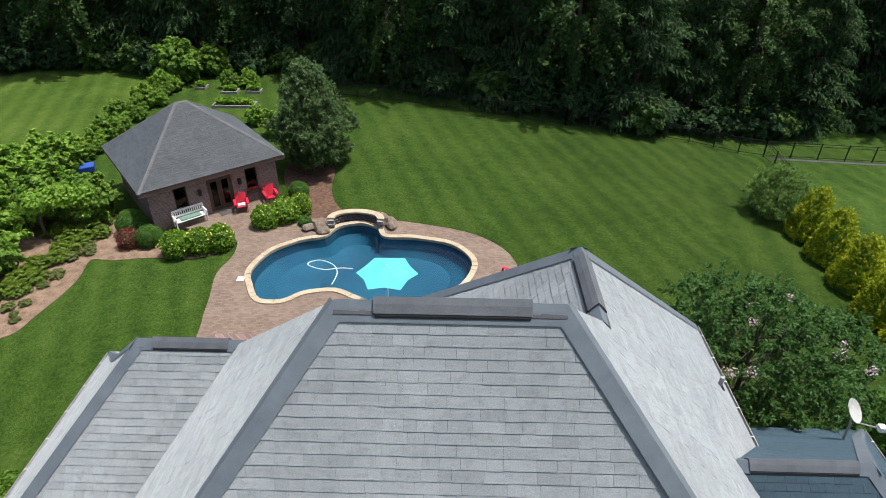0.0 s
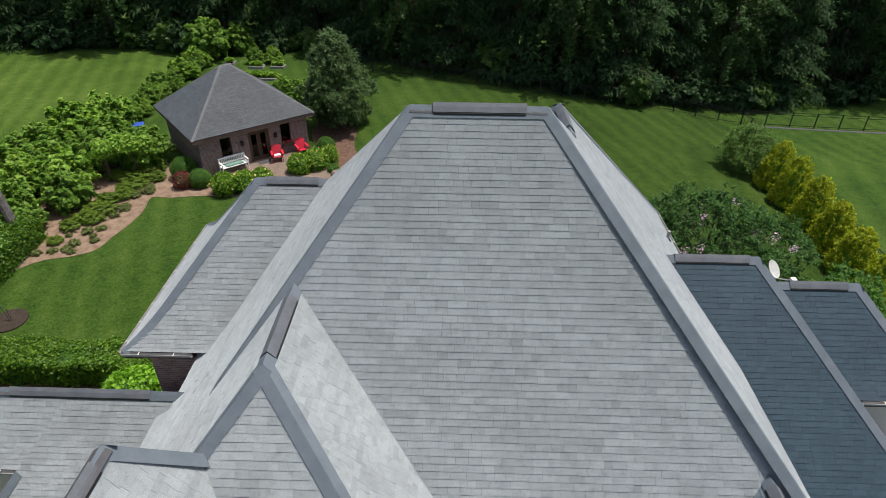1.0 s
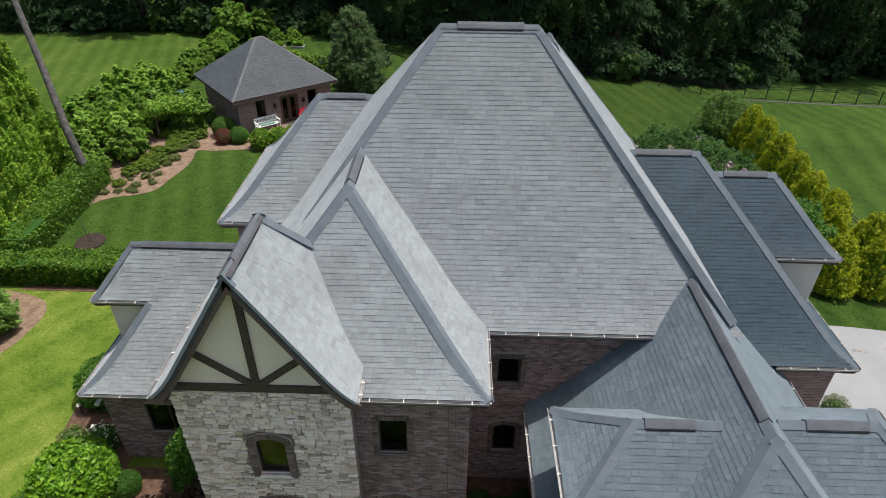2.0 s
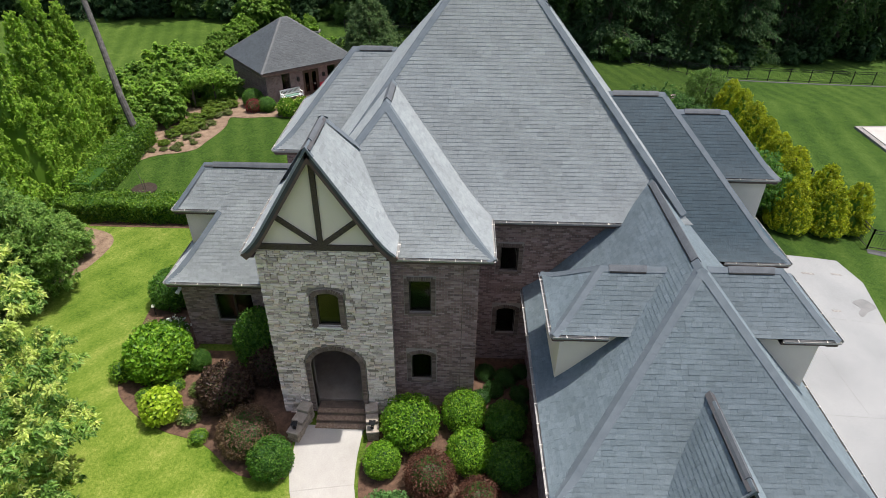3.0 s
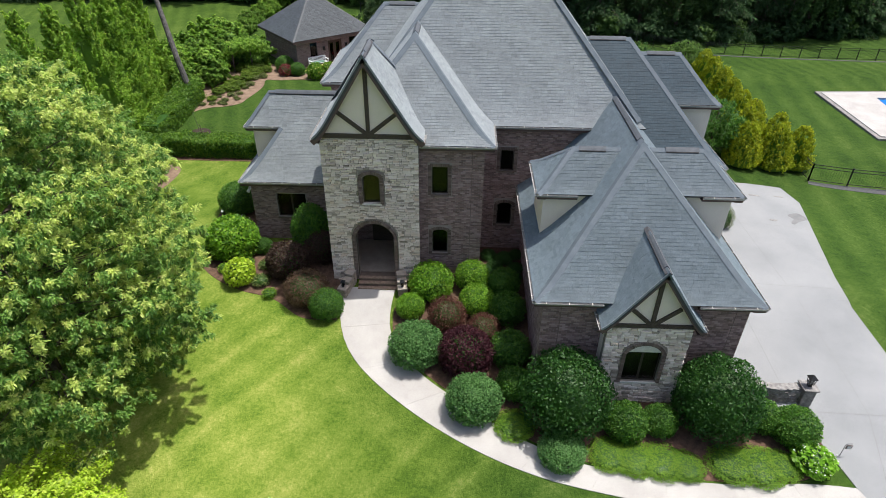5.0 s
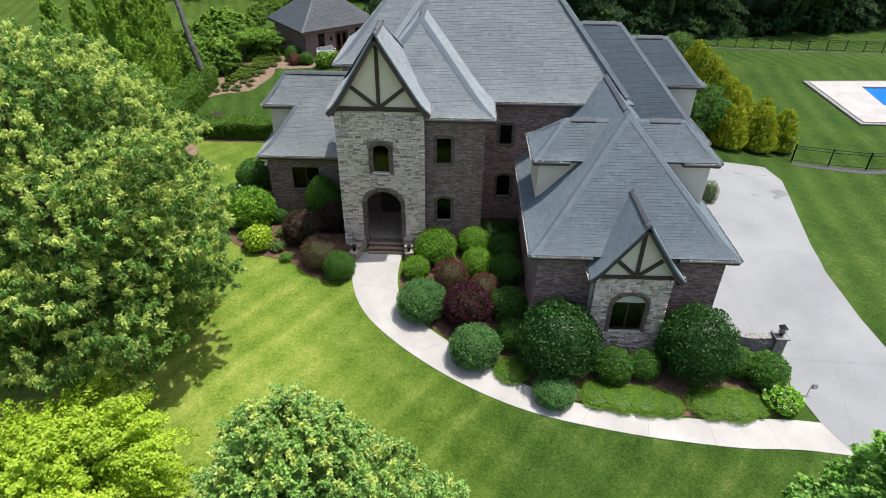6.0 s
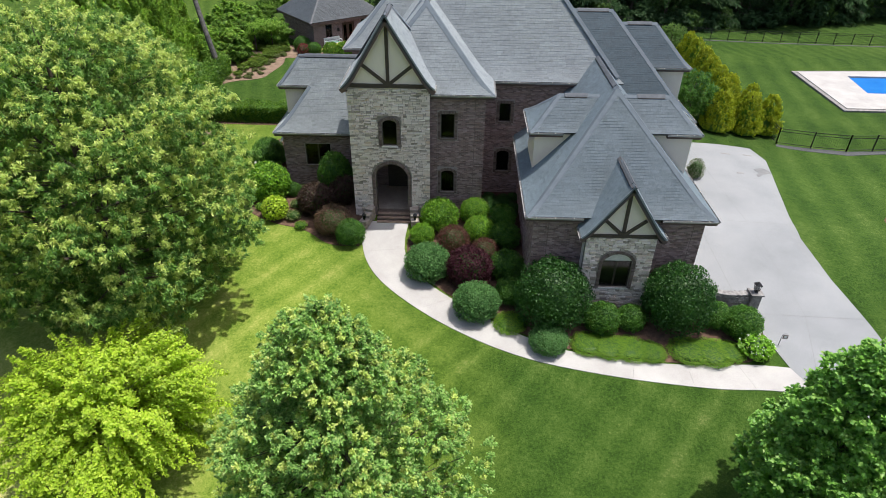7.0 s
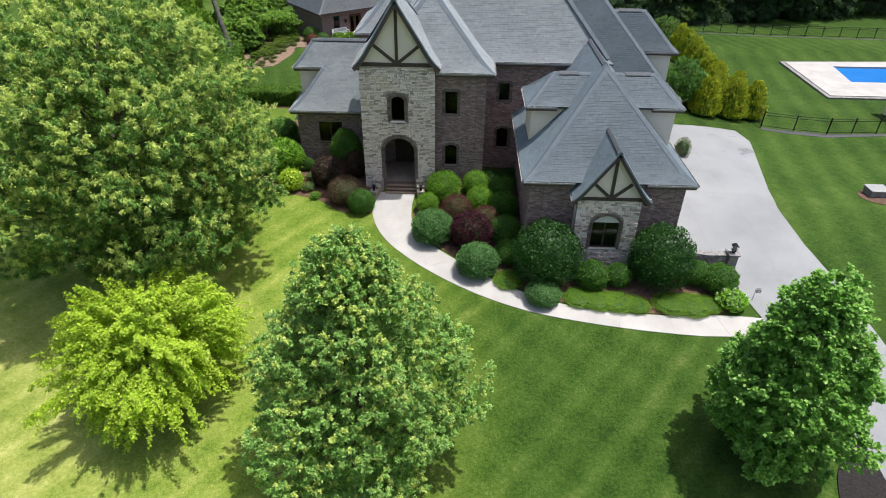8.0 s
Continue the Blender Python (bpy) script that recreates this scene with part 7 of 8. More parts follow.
# the overgrown row along the boundary
def bush_kind(name, material, label, seed, group, leaf=0.11, sprays=150, per=55):
    """A loose leafy bush one metre in radius."""
    return tree(name, 0, 0, 0, 1.75, 1.0, -0.1, material, label, sprays=sprays, per=per, leaf=leaf, trunk_r=0.05, seed=seed, group=group, taper=0.2, reach=0.4, fuzz=0.16, limbs=4)


LOOSE = [bush_kind("flowering_shrub", m_, "overgrown leafy green shrub along the garden boundary", 200 + i, "boundary shrubs") for i, m_ in enumerate((leaf_vine, leaf_boundary, leaf_vine, leaf_boundary))]
for i, (x_, y_, r_) in enumerate(((-25.1, 29.6, 2.0), (-22.2, 28.4, 1.7), (-23.3, 24.6, 1.5), (-20.1, 28.4, 1.4), (-24.9, 32.7, 1.7), (-22.3, 22.8, 1.25), (-24.6, 26.6, 1.6), (-25.4, 36.1, 1.5), (-24.8, 39.2, 1.5), (-25.5, 42.4, 1.5), (-25.0, 45.8, 1.6), (-24.9, 49.2, 1.6), (-24.6, 52.4, 2.0), (-22.4, 54.4, 1.5), (-26.4, 30.9, 1.5), (-26.6, 27.4, 1.6), (-19.8, 51.0, 0.8), (-18.2, 51.3, 0.8), (-15.1, 42.6, 0.8), (-13.0, 40.5, 1.0), (-24.4, 21.2, 1.3), (-25.6, 23.6, 1.7), (-23.1, 20.4, 0.9)) + tuple((-24.6 + 0.5 * math.sin(k * 2.3), 36.0 + k * 1.15, 0.95 + 0.3 * math.sin(k * 3.7)) for k in range(14))):
    r_ *= 0.62 if 33 < y_ < 52 and x_ < -23 else 1.0
    m_ = Matrix.Translation((x_, y_, gz(x_, y_))) @ Matrix.Rotation(i * 1.3, 4, "Z") @ Matrix.Scale(r_ * 1.1, 4)
    k_ = (0, 1, 3, 2, 0, 3, 1)[i % 7]
    o = LOOSE[i] if i < 4 else copy_thing(LOOSE[k_], m_)
    o.matrix_basis = m_
# vine arbor with an opening
root = thing("arbor", "weathered wooden arbor covered with green vines", "arbor")
bm = bmesh.new()
for x_, y_ in ((-21.6, 26.2), (-20.2, 26.9), (-22.1, 27.1), (-20.7, 27.8)):
    bm_ = bmesh.new()
    beam(bm_, (x_, y_, 0.7), (x_, y_, 3.0), 0.1, 0.1, (1, 0, 0))
    part("post", bm_, mat_bark, root)
p_, d_ = crown_points([((-21.6 + 0.5 * k, 26.2 + 0.28 * k, 3.0 + 0.15 * math.sin(k)), 0.8) for k in range(5)] + [((-22.4, 26.6, 2.0), 0.7), ((-19.9, 27.4, 2.0), 0.8)], 520, 8)
o = new("vine", leaf_cloud("vine", p_, d_, 0.13, leaf_vine, seed=8))
o.parent = root

# raised beds near the woods
for x_, y_, w_, l_ in ((-18.0, 46.4, 3.4, 1.1), (-22.2, 50.6, 0.9, 0.9), (-19.4, 49.6, 1.4, 0.9), (-17.4, 49.8, 1.3, 0.9)):
    root = thing("raised_bed", "raised stone-edged garden bed with low plants", "garden bed", group="raised beds")
    z_ = gz(x_, y_)
    for a_, b_, c_, d2_ in ((x_ - w_ / 2, x_ + w_ / 2, y_ - l_ / 2, y_ - l_ / 2 + 0.14), (x_ - w_ / 2, x_ + w_ / 2, y_ + l_ / 2 - 0.14, y_ + l_ / 2), (x_ - w_ / 2, x_ - w_ / 2 + 0.14, y_ - l_ / 2 + 0.14, y_ + l_ / 2 - 0.14), (x_ + w_ / 2 - 0.14, x_ + w_ / 2, y_ - l_ / 2 + 0.14, y_ + l_ / 2 - 0.14)):
        part("edging", box(a_, b_, c_, d2_, z_ - 0.1, z_ + 0.22, 0.02), mat_rock_grey, root)
    part("soil", box(x_ - w_ / 2 + 0.14, x_ + w_ / 2 - 0.14, y_ - l_ / 2 + 0.14, y_ + l_ / 2 - 0.14, z_ - 0.1, z_ + 0.17), mat_soil, root)
    rs_ = np.random.RandomState(int(w_ * 10))
    n_ = int(160 * w_)
    pp = np.stack([x_ + rs_.uniform(-0.42, 0.42, n_) * w_, y_ + rs_.uniform(-0.35, 0.35, n_) * l_, z_ + 0.25 + rs_.uniform(0, 0.35, n_)], 1)
    o = new("plant_growth", leaf_cloud("plant_growth", pp, np.tile((0, 0, 1.0), (n_, 1)), 0.16, leaf_cover, seed=2))
    o.parent = root

# magnolia, crape myrtle and other small trees behind the house
bough_tree("magnolia", -9.1, 35.6, gz(-9.1, 35.6), 7.0, 2.55, 0.1, leaf_magnolia, "dense dark green magnolia with a pointed top beside the pool house", boughs=110, bough_r=0.75, twigs=12, per=18, length=0.2, width=0.09, shape=spire, trunk_r=0.14, droop=0.1, flat=0.8, seed=31)
cm = bough_tree("crape_myrtle", 10.0, 14.9, gz(10.0, 14.9), 6.5, 4.0, 0.3, leaf_myrtle, "large green crape myrtle with pink flowers behind the house", boughs=130, bough_r=0.95, twigs=14, per=22, length=0.15, width=0.08, trunk_r=0.12, droop=0.15, flat=0.8, seed=33)
p_, d_ = crown_points([((0.2 + 2.0 * math.cos(k * 1.9), -0.8 + 1.6 * math.sin(k * 2.3), 5.3 + 0.7 * math.sin(k * 1.3)), 0.2) for k in range(12)], 900, 9)
o = new("blossom", leaf_cloud("blossom", p_, d_, 0.045, petal_pink, seed=9))
o.parent = cm
bough_tree("vitex", 20.0, 33.0, gz(20.0, 33.0), 3.4, 2.0, 0.1, leaf_vitex, "loose green shrub tree by the fence", boughs=60, bough_r=0.6, twigs=10, per=16, length=0.15, width=0.06, trunk_r=0.08, limbs=6, seed=35)
bough_tree("dogwood", 16.3, 14.2, gz(16.3, 14.2), 3.8, 1.9, 0.2, leaf_deep, "rounded green tree beside the arborvitae", boughs=60, bough_r=0.65, twigs=12, per=20, length=0.14, width=0.075, trunk_r=0.09, limbs=6, flat=0.8, seed=36)
bough_tree("crape_myrtle", 6.6, 17.4, gz(6.6, 17.4), 4.0, 2.2, 0.2, leaf_vitex, "loose light green shrub tree behind the house", boughs=60, bough_r=0.65, twigs=10, per=18, length=0.15, width=0.07, trunk_r=0.08, limbs=6, seed=37)

# undergrowth at the foot of the woods
UNDER = [bush_kind("undergrowth", m_, "tangled green undergrowth at the edge of the woods", 220 + i, "undergrowth", 0.17, 90, 32) for i, m_ in enumerate((leaf_woods, leaf_woods_pale, leaf_woods))]
rnd = random.Random(11)
x_, i = -55.0, 0
while x_ < 52:
    if not -26 < x_ < -21:
        m_ = Matrix.Translation((x_, edge_y(x_) + rnd.uniform(0.8, 2.6), gz(x_, 50))) @ Matrix.Rotation(x_, 4, "Z") @ Matrix.Scale(rnd.uniform(0.9, 2.0), 4)
        o = UNDER[i] if i < 3 else copy_thing(UNDER[rnd.randrange(3)], m_)
        o.matrix_basis = m_
        i += 1
    x_ += rnd.uniform(1.4, 2.6)
for x_, y_, l_ in ((35.6, 52.5, 0.3), (37.4, 53.0, 1.4), (38.6, 53.5, 1.8), (30.2, 51.0, 0.2)):
    root = thing("bare_trunk", "slender pale bare trunk at the edge of the woods", "tree", group="bare trunks")
    bm = bmesh.new()
    tube(bm, [(x_, y_, gz(x_, y_) - 0.2), (x_ + l_ * 0.5, y_, 4), (x_ + l_ * 1.6, y_ + 0.3, 13)], [0.17, 0.14, 0.08], 8)
    part("trunk", bm, mottled("pale bark", (0.14, 0.12, 0.10), (0.26, 0.23, 0.2), 5, 0.95, 30, 0.6) if x_ == 35.6 else bpy.data.materials["pale bark"], root)
    bm = bmesh.new()
    for k in range(5):
        tube(bm, [(x_ + l_ * (1.1 + 0.1 * k), y_ + 0.2, 9 + k * 0.8), (x_ + l_ * 1.2 + 1.2 * math.cos(k * 2.2), y_ + 1.2 * math.sin(k * 2.2), 10 + k * 0.8)], [0.05, 0.015], 5)
    part("limb_whorl", bm, bpy.data.materials["pale bark"], root)

# ground cover along the front walk
for i, (x_, y_, r_) in enumerate(((0.85, -10.5, 0.8), (4.3, -11.6, 0.8), (5.2, -11.7, 0.85), (6.2, -11.8, 0.85), (7.0, -11.95, 0.7), (8.7, -11.8, 0.9), (9.7, -11.85, 0.95), (10.5, -11.8, 0.7))):
    shrub("ground_cover", x_, y_, r_, leaf_cover, "low mat of bright green ground cover by the walk", h=0.2, leaf=0.055, n=3600, spread=0.6, group="ground cover", rz=i, dz=-0.06)
shrub("rosemary", 13.4, 3.4, 0.55, leaf_mat("grey green leaves", (0.07, 0.09, 0.05), (0.15, 0.17, 0.10)), "grey-green shrub beside the garage wall", h=0.75, leaf=0.07, n=1500, spread=0.9)
shrub("hydrangea", -14.3, -1.2, 0.5, leaf_cover, "small shrub with white flowers at the bed's edge", leaf=0.12, n=600, spread=0.9)


# ---- pool house ----
PH_O, PH_A = Vector((-16.16, 26.4, 0)), radians(39.5)
ph_a, ph_b = Vector((math.cos(PH_A), math.sin(PH_A), 0)), Vector((-math.sin(PH_A), math.cos(PH_A), 0))
PW, PD, PE, PT = 8.1, 7.5, 3.5, 6.45


def ph(u, v, z):
    return PH_O + ph_a * u + ph_b * v + Vector((0, 0, z))


pool_house = thing("pool_house", "brown brick pool house with a grey hipped shingle roof", "pool house")
mat_shingle_dark = shingle_mat("pool house shingles", (0.062, 0.072, 0.082), (0.108, 0.124, 0.138), False)
mat_cap_pale = mottled("pale hip cap", (0.085, 0.09, 0.095), (0.13, 0.135, 0.14), 2, 0.8, 60)
c00, c10, c11, c01 = ph(0, 0, PE), ph(PW, 0, PE), ph(PW, PD, PE), ph(0, PD, PE)
r0_, r1_ = ph(3.75, PD / 2, PT), ph(4.35, PD / 2, PT)
s1_ = roof_slope(pool_house, [c00, c10, r1_, r0_], seed=70, flare=0, shingle=mat_shingle_dark)
s2_ = roof_slope(pool_house, [c10, c11, r1_], seed=71, flare=0, shingle=mat_shingle_dark)
s3_ = roof_slope(pool_house, [c11, c01, r0_, r1_], seed=72, flare=0, shingle=mat_shingle_dark)
s4_ = roof_slope(pool_house, [c01, c00, r0_], seed=73, flare=0, shingle=mat_shingle_dark)
for a_, b_, p_, q_ in ((r0_, c00, s1_, s4_), (r1_, c10, s1_, s2_), (r1_, c11, s2_, s3_), (r0_, c01, s3_, s4_), (r0_, r1_, s1_, s3_)):
    cap_run(pool_house, a_, b_, p_, q_, flat=True, width=0.13, mat=mat_cap_pale)
for a_, b_, i_ in ((c00, c10, ph_b), (c01, c00, ph_a), (c10, c11, -ph_a)):
    eave(pool_house, a_, b_, (i_.x, i_.y), 0.42, gutter=False)
WZ0, WZ1 = 0.6, PE - 0.22


def ph_front(loops, v, depth, name, mat, label=""):
    return part(name, fill_loops(loops, lambda u, z, w: ph(u, v + w, z), depth), mat, pool_house, label)


door_l, win_a, win_b = arch_loop(3.55, 4.95, 0.95, 3.0), arch_loop(1.75, 2.45, 1.75, 3.05), arch_loop(5.75, 6.45, 1.75, 3.05)
ph_front([[(0.45, WZ0), (PW - 0.45, WZ0), (PW - 0.45, WZ1), (0.45, WZ1)], door_l, win_a, win_b], 0.45, 0.22, "front_wall", mat_brick_shaded)
for u0, u1 in ((0.45, 0.67), (PW - 0.67, PW - 0.45)):
    bm = bmesh.new()
    vs_ = add_box(bm, u0, u1, 0.67, PD - 0.45, WZ0, WZ1)
    for v in vs_:
        v.co = ph(*v.co)
    part("side_wall", bm, mat_brick_shaded, pool_house)
bm = bmesh.new()
for v in add_box(bm, 0.67, PW - 0.67, PD - 0.67, PD - 0.45, WZ0, WZ1):
    v.co = ph(*v.co)
part("back_wall", bm, mat_brick_shaded, pool_house)
for u0, u1, z0_, z1_ in ((1.75, 2.45, 1.75, 3.05), (5.75, 6.45, 1.75, 3.05)):
    ph_front([arch_loop(u0, u1, z0_, z1_), arch_loop(u0 + 0.06, u1 - 0.06, z0_ + 0.06, z1_ - 0.06)], 0.5, 0.06, "window_frame", mat_frame)
    ph_front([arch_loop(u0 + 0.05, u1 - 0.05, z0_ + 0.05, z1_ - 0.05)], 0.52, 0.01, "pane", mat_glass).visible_shadow = False
    ph_front([arch_loop(u0 - 0.05, u1 + 0.05, z0_ - 0.25, z0_ - 0.05)], 0.3, 0.15, "window_box", mat_timber, "wooden window box with flowers")
    rs_ = np.random.RandomState(3)
    pp = [tuple(ph(rs_.uniform(u0, u1), 0.36 + rs_.uniform(-0.06, 0.06), z0_ - 0.02 + rs_.uniform(0, 0.15))) for _ in range(60)]
    o = tagged(new("blossom", leaf_cloud("blossom", pp, np.tile((0, 0, 1.0), (60, 1)), 0.08, petal_pink if u0 < 3 else petal_red, seed=4)), "small flower heads", kind="stuff")
    o.parent = pool_house
mat_door = mottled("brown wooden door", (0.05, 0.03, 0.02), (0.11, 0.068, 0.045), 4, 0.55, 30, 0.3)
ph_front([door_l, arch_loop(3.63, 4.87, 0.98, 2.92)], 0.5, 0.08, "door_frame", mat_door)
for u0, u1 in ((3.63, 4.24), (4.26, 4.87)):
    ph_front([arch_loop(u0, u1, 0.98, 2.92), arch_loop(u0 + 0.13, u1 - 0.13, 1.25, 2.78)], 0.53, 0.05, "door", mat_door, "brown wooden glazed door")
    ph_front([arch_loop(u0 + 0.12, u1 - 0.12, 1.24, 2.79)], 0.55, 0.01, "pane", mat_glass).visible_shadow = False
for u_ in (3.1, 5.35):
    bm = bmesh.new()
    for v in add_box(bm, u_ - 0.08, u_ + 0.08, 0.28, 0.45, 2.3, 2.62):
        v.co = ph(*v.co)
    part("wall_lantern", bm, mat_black, pool_house, "small black wall lantern")


# ---- patio and pool things ----
def placed(root, x, y, z, turn):
    root.matrix_world = Matrix.Translation((x, y, z)) @ Matrix.Rotation(radians(turn), 4, "Z")
    return root


def local_part(name, bm, mat, root, label=""):
    ob = new(name, mesh_of(bm, name, mat))
    ob.parent = root
    return tagged(ob, label)


def adirondack():
    """A slatted garden armchair; its front faces -y."""
    root = thing("garden_chair", "red painted slatted wooden garden chair on the patio", "chair", group="red garden chairs")
    for i in range(5):
        bm = bmesh.new()
        beam(bm, (-0.26, -0.3 + i * 0.12, 0.36 - i * 0.035), (0.26, -0.3 + i * 0.12, 0.36 - i * 0.035), 0.105, 0.025)
        local_part("seat_slat", bm, mat_red, root)
    for i in range(5):
        x = -0.22 + i * 0.11
        bm = bmesh.new()
        beam(bm, (x, 0.2, 0.24), (x * 1.2, 0.5, 0.95 - abs(i - 2) * 0.04), 0.1, 0.025, (0, 1, 0))
        local_part("back_slat", bm, mat_red, root)
    for s in (-1, 1):
        bm = bmesh.new()
        beam(bm, (s * 0.34, -0.42, 0.58), (s * 0.34, 0.38, 0.55), 0.14, 0.025)
        local_part("armrest", bm, mat_red, root)
        bm = bmesh.new()
        beam(bm, (s * 0.29, -0.36, 0.0), (s * 0.29, -0.36, 0.57), 0.1, 0.03, (1, 0, 0))
        local_part("leg", bm, mat_red, root)
        bm = bmesh.new()
        beam(bm, (s * 0.29, -0.3, 0.33), (s * 0.29, 0.62, 0.02), 0.03, 0.11)
        local_part("leg", bm, mat_red, root)
    return root


PZ = POOL_Z + 0.06
c1 = placed(adirondack(), -12.1, 29.35, PZ, 22)
bm = bmesh.new()
add_box(bm, -0.2, 0.2, -0.25, 0.05, 0.37, 0.45)
local_part("cushion", bm, mat_white, c1, "white seat cushion")
placed(adirondack(), -10.75, 30.5, PZ, 30)
placed(adirondack(), 2.6, 22.9, PZ, 250)

bench = thing("garden_bench", "white painted wooden bench with green cushions", "bench")
for i in range(4):
    bm = bmesh.new()
    beam(bm, (-0.85, -0.2 + i * 0.13, 0.44), (0.85, -0.2 + i * 0.13, 0.44), 0.11, 0.03)
    local_part("seat_slat", bm, mat_white, bench)
for z_ in (0.56, 0.86):
    bm = bmesh.new()
    beam(bm, (-0.85, 0.27 + (z_ - 0.5) * 0.25, z_), (0.85, 0.27 + (z_ - 0.5) * 0.25, z_), 0.05, 0.08)
    local_part("back_rail", bm, mat_white, bench)
for i in range(15):
    bm = bmesh.new()
    x = -0.77 + i * 0.11
    beam(bm, (x, 0.285, 0.58), (x, 0.355, 0.84), 0.05, 0.02, (0, 1, 0))
    local_part("back_slat", bm, mat_white, bench)
for s in (-1, 1):
    for y_, h_ in ((-0.22, 0.66), (0.3, 0.9)):
        bm = bmesh.new()
        beam(bm, (s * 0.83, y_, 0), (s * 0.83, y_, h_), 0.06, 0.06, (1, 0, 0))
        local_part("leg", bm, mat_white, bench)
    bm = bmesh.new()
    beam(bm, (s * 0.83, -0.28, 0.68), (s * 0.83, 0.32, 0.68), 0.09, 0.035)
    local_part("armrest", bm, mat_white, bench)
bm = box(-0.55, 0.55, -0.2, 0.2, 0.46, 0.53, 0.02)
local_part("cushion", bm, mottled("sage fabric", (0.10, 0.19, 0.15), (0.17, 0.28, 0.22), 8, 0.9), bench, "sage green seat cushion")
placed(bench, -14.4, 27.75, PZ - 0.02, 41)

mat_rug = mottled("grey door mat", (0.05, 0.05, 0.05), (0.09, 0.09, 0.09), 9, 0.95)
bm = bmesh.new()
for v in add_box(bm, 3.8, 4.7, -0.25, 0.2, PZ + 0.004, PZ + 0.02):
    v.co = ph(*v.co)
solid("door_mat", bm, mat_rug, "dark grey door mat on the patio", "mat")

# coping stones round the pool
coping = thing("pool_coping", "tan stone coping round the pool edge", "coping", "structure")
NP = len(POOL)
outer = []
for i in range(NP):
    (xa, ya), (xb, yb) = POOL[i - 1], POOL[(i + 1) % NP]
    n_ = Vector((yb - ya, xa - xb)).normalized()
    outer.append((POOL[i][0] + n_.x, POOL[i][1] + n_.y))
sgn = 1 if not inside(*[POOL[5][k] * 0.7 + outer[5][k] * 0.3 for k in (0, 1)], POOL) else -1
for i in range(NP):
    j = (i + 1) % NP
    bm = bmesh.new()
    off = lambda k, d: (POOL[k][0] + (outer[k][0] - POOL[k][0]) * sgn * d, POOL[k][1] + (outer[k][1] - POOL[k][1]) * sgn * d)
    quad = [off(i, -0.05), off(j, -0.05), off(j, 0.25), off(i, 0.25)]
    mid_ = Vector((sum(p[0] for p in quad) / 4, sum(p[1] for p in quad) / 4))
    quad = [tuple(mid_ + (Vector(p) - mid_) * 0.97) for p in quad]
    t_ = 0.05 + 0.012 * math.sin(i * 5.1)
    top_ = [bm.verts.new((p[0], p[1], PZ + t_)) for p in quad]
    low_ = [bm.verts.new((p[0], p[1], PZ - 0.1)) for p in quad]
    bm.faces.new(top_)
    bm.faces.new(low_[::-1])
    for k in range(4):
        bm.faces.new((top_[k], low_[k], low_[(k + 1) % 4], top_[(k + 1) % 4]))
    part("coping_stone", bm, mat_coping, coping)

mat_boulder = mottled("brown boulder", (0.09, 0.07, 0.055), (0.24, 0.19, 0.15), 4, 0.9, 30, 0.8)
# raised stone spillway at the pool's far side
spill = thing("spillway", "raised curved stone spillway with pale coping", "waterfall")
rnd = random.Random(6)
SPILL_GREY = [me_.copy() for me_ in STONES]
for me_ in SPILL_GREY:
    me_.materials[0] = mat_rock_grey
for row in range(4):
    for k in range(13):
        t = (k + 0.5 * (row % 2)) / 13
        a_ = radians(190 - 200 * t)
        x_, y_ = -5.35 + 1.35 * math.cos(a_), 27.75 + 0.75 * math.sin(a_)
        ob = new("stone", SPILL_GREY[rnd.randrange(8)])
        ob.parent = spill
        ob.matrix_world = Matrix.LocRotScale((x_, y_, POOL_Z - 0.05 + row * 0.17), Euler((0, 0, a_ + math.pi / 2)), (0.42, 0.35, 0.165))
for k in range(8):
    lp_ = []
    for rr, ks in ((1.0, range(5)), (-1.0, range(4, -1, -1))):
        for q in ks:
            a_ = radians(186 - 192 * (k + 0.01 + q * 0.245) / 8)
            lp_.append((-5.35 + (1.35 + 0.2 * rr) * math.cos(a_), 27.75 + (0.75 + 0.2 * rr) * math.sin(a_)))
    part("coping_stone", slab([lp_], 0.65, 0.1, flat=POOL_Z), mat_coping, spill)
for x_, y_, r_ in ((-3.7, 28.2, 0.4), (-3.4, 27.7, 0.3), (-7.3, 27.6, 0.45), (-7.0, 27.1, 0.32), (-4.1, 28.7, 0.35), (-7.9, 27.4, 0.3)):
    bm = bmesh.new()
    bmesh.ops.create_icosphere(bm, subdivisions=2, radius=r_)
    for v in bm.verts:
        v.co *= 1 + 0.18 * math.sin(v.co.x * 11 + v.co.y * 7 + x_) + 0.1 * math.cos(v.co.z * 15)
        v.co.z *= 0.75
        v.co += Vector((x_, y_, POOL_Z + 0.2))
    solid("boulder", bm, mat_boulder, "rough brown boulder at the pool's edge", "boulder", group="pool boulders")

# umbrella standing in the pool
umb = thing("umbrella", "open turquoise patio umbrella at the pool", "umbrella")
mat_canopy = mottled("turquoise canvas", (0.16, 0.78, 0.74), (0.22, 0.85, 0.80), 2, 0.8, 40, 0.1)
ux, uy, uz = -2.85, 20.75, 3.05
bm = bmesh.new()
apex = bm.verts.new((ux, uy, uz + 0.35))
R_ = 1.35
rim, mids = [], []
for k in range(6):
    a_ = radians(k * 60)
    rim.append(bm.verts.new((ux + R_ * math.cos(a_), uy + R_ * math.sin(a_), uz - 0.05)))
    a2 = radians(k * 60 + 30)
    mids.append(bm.verts.new((ux + R_ * 0.8 * math.cos(a2), uy + R_ * 0.8 * math.sin(a2), uz + 0.0)))
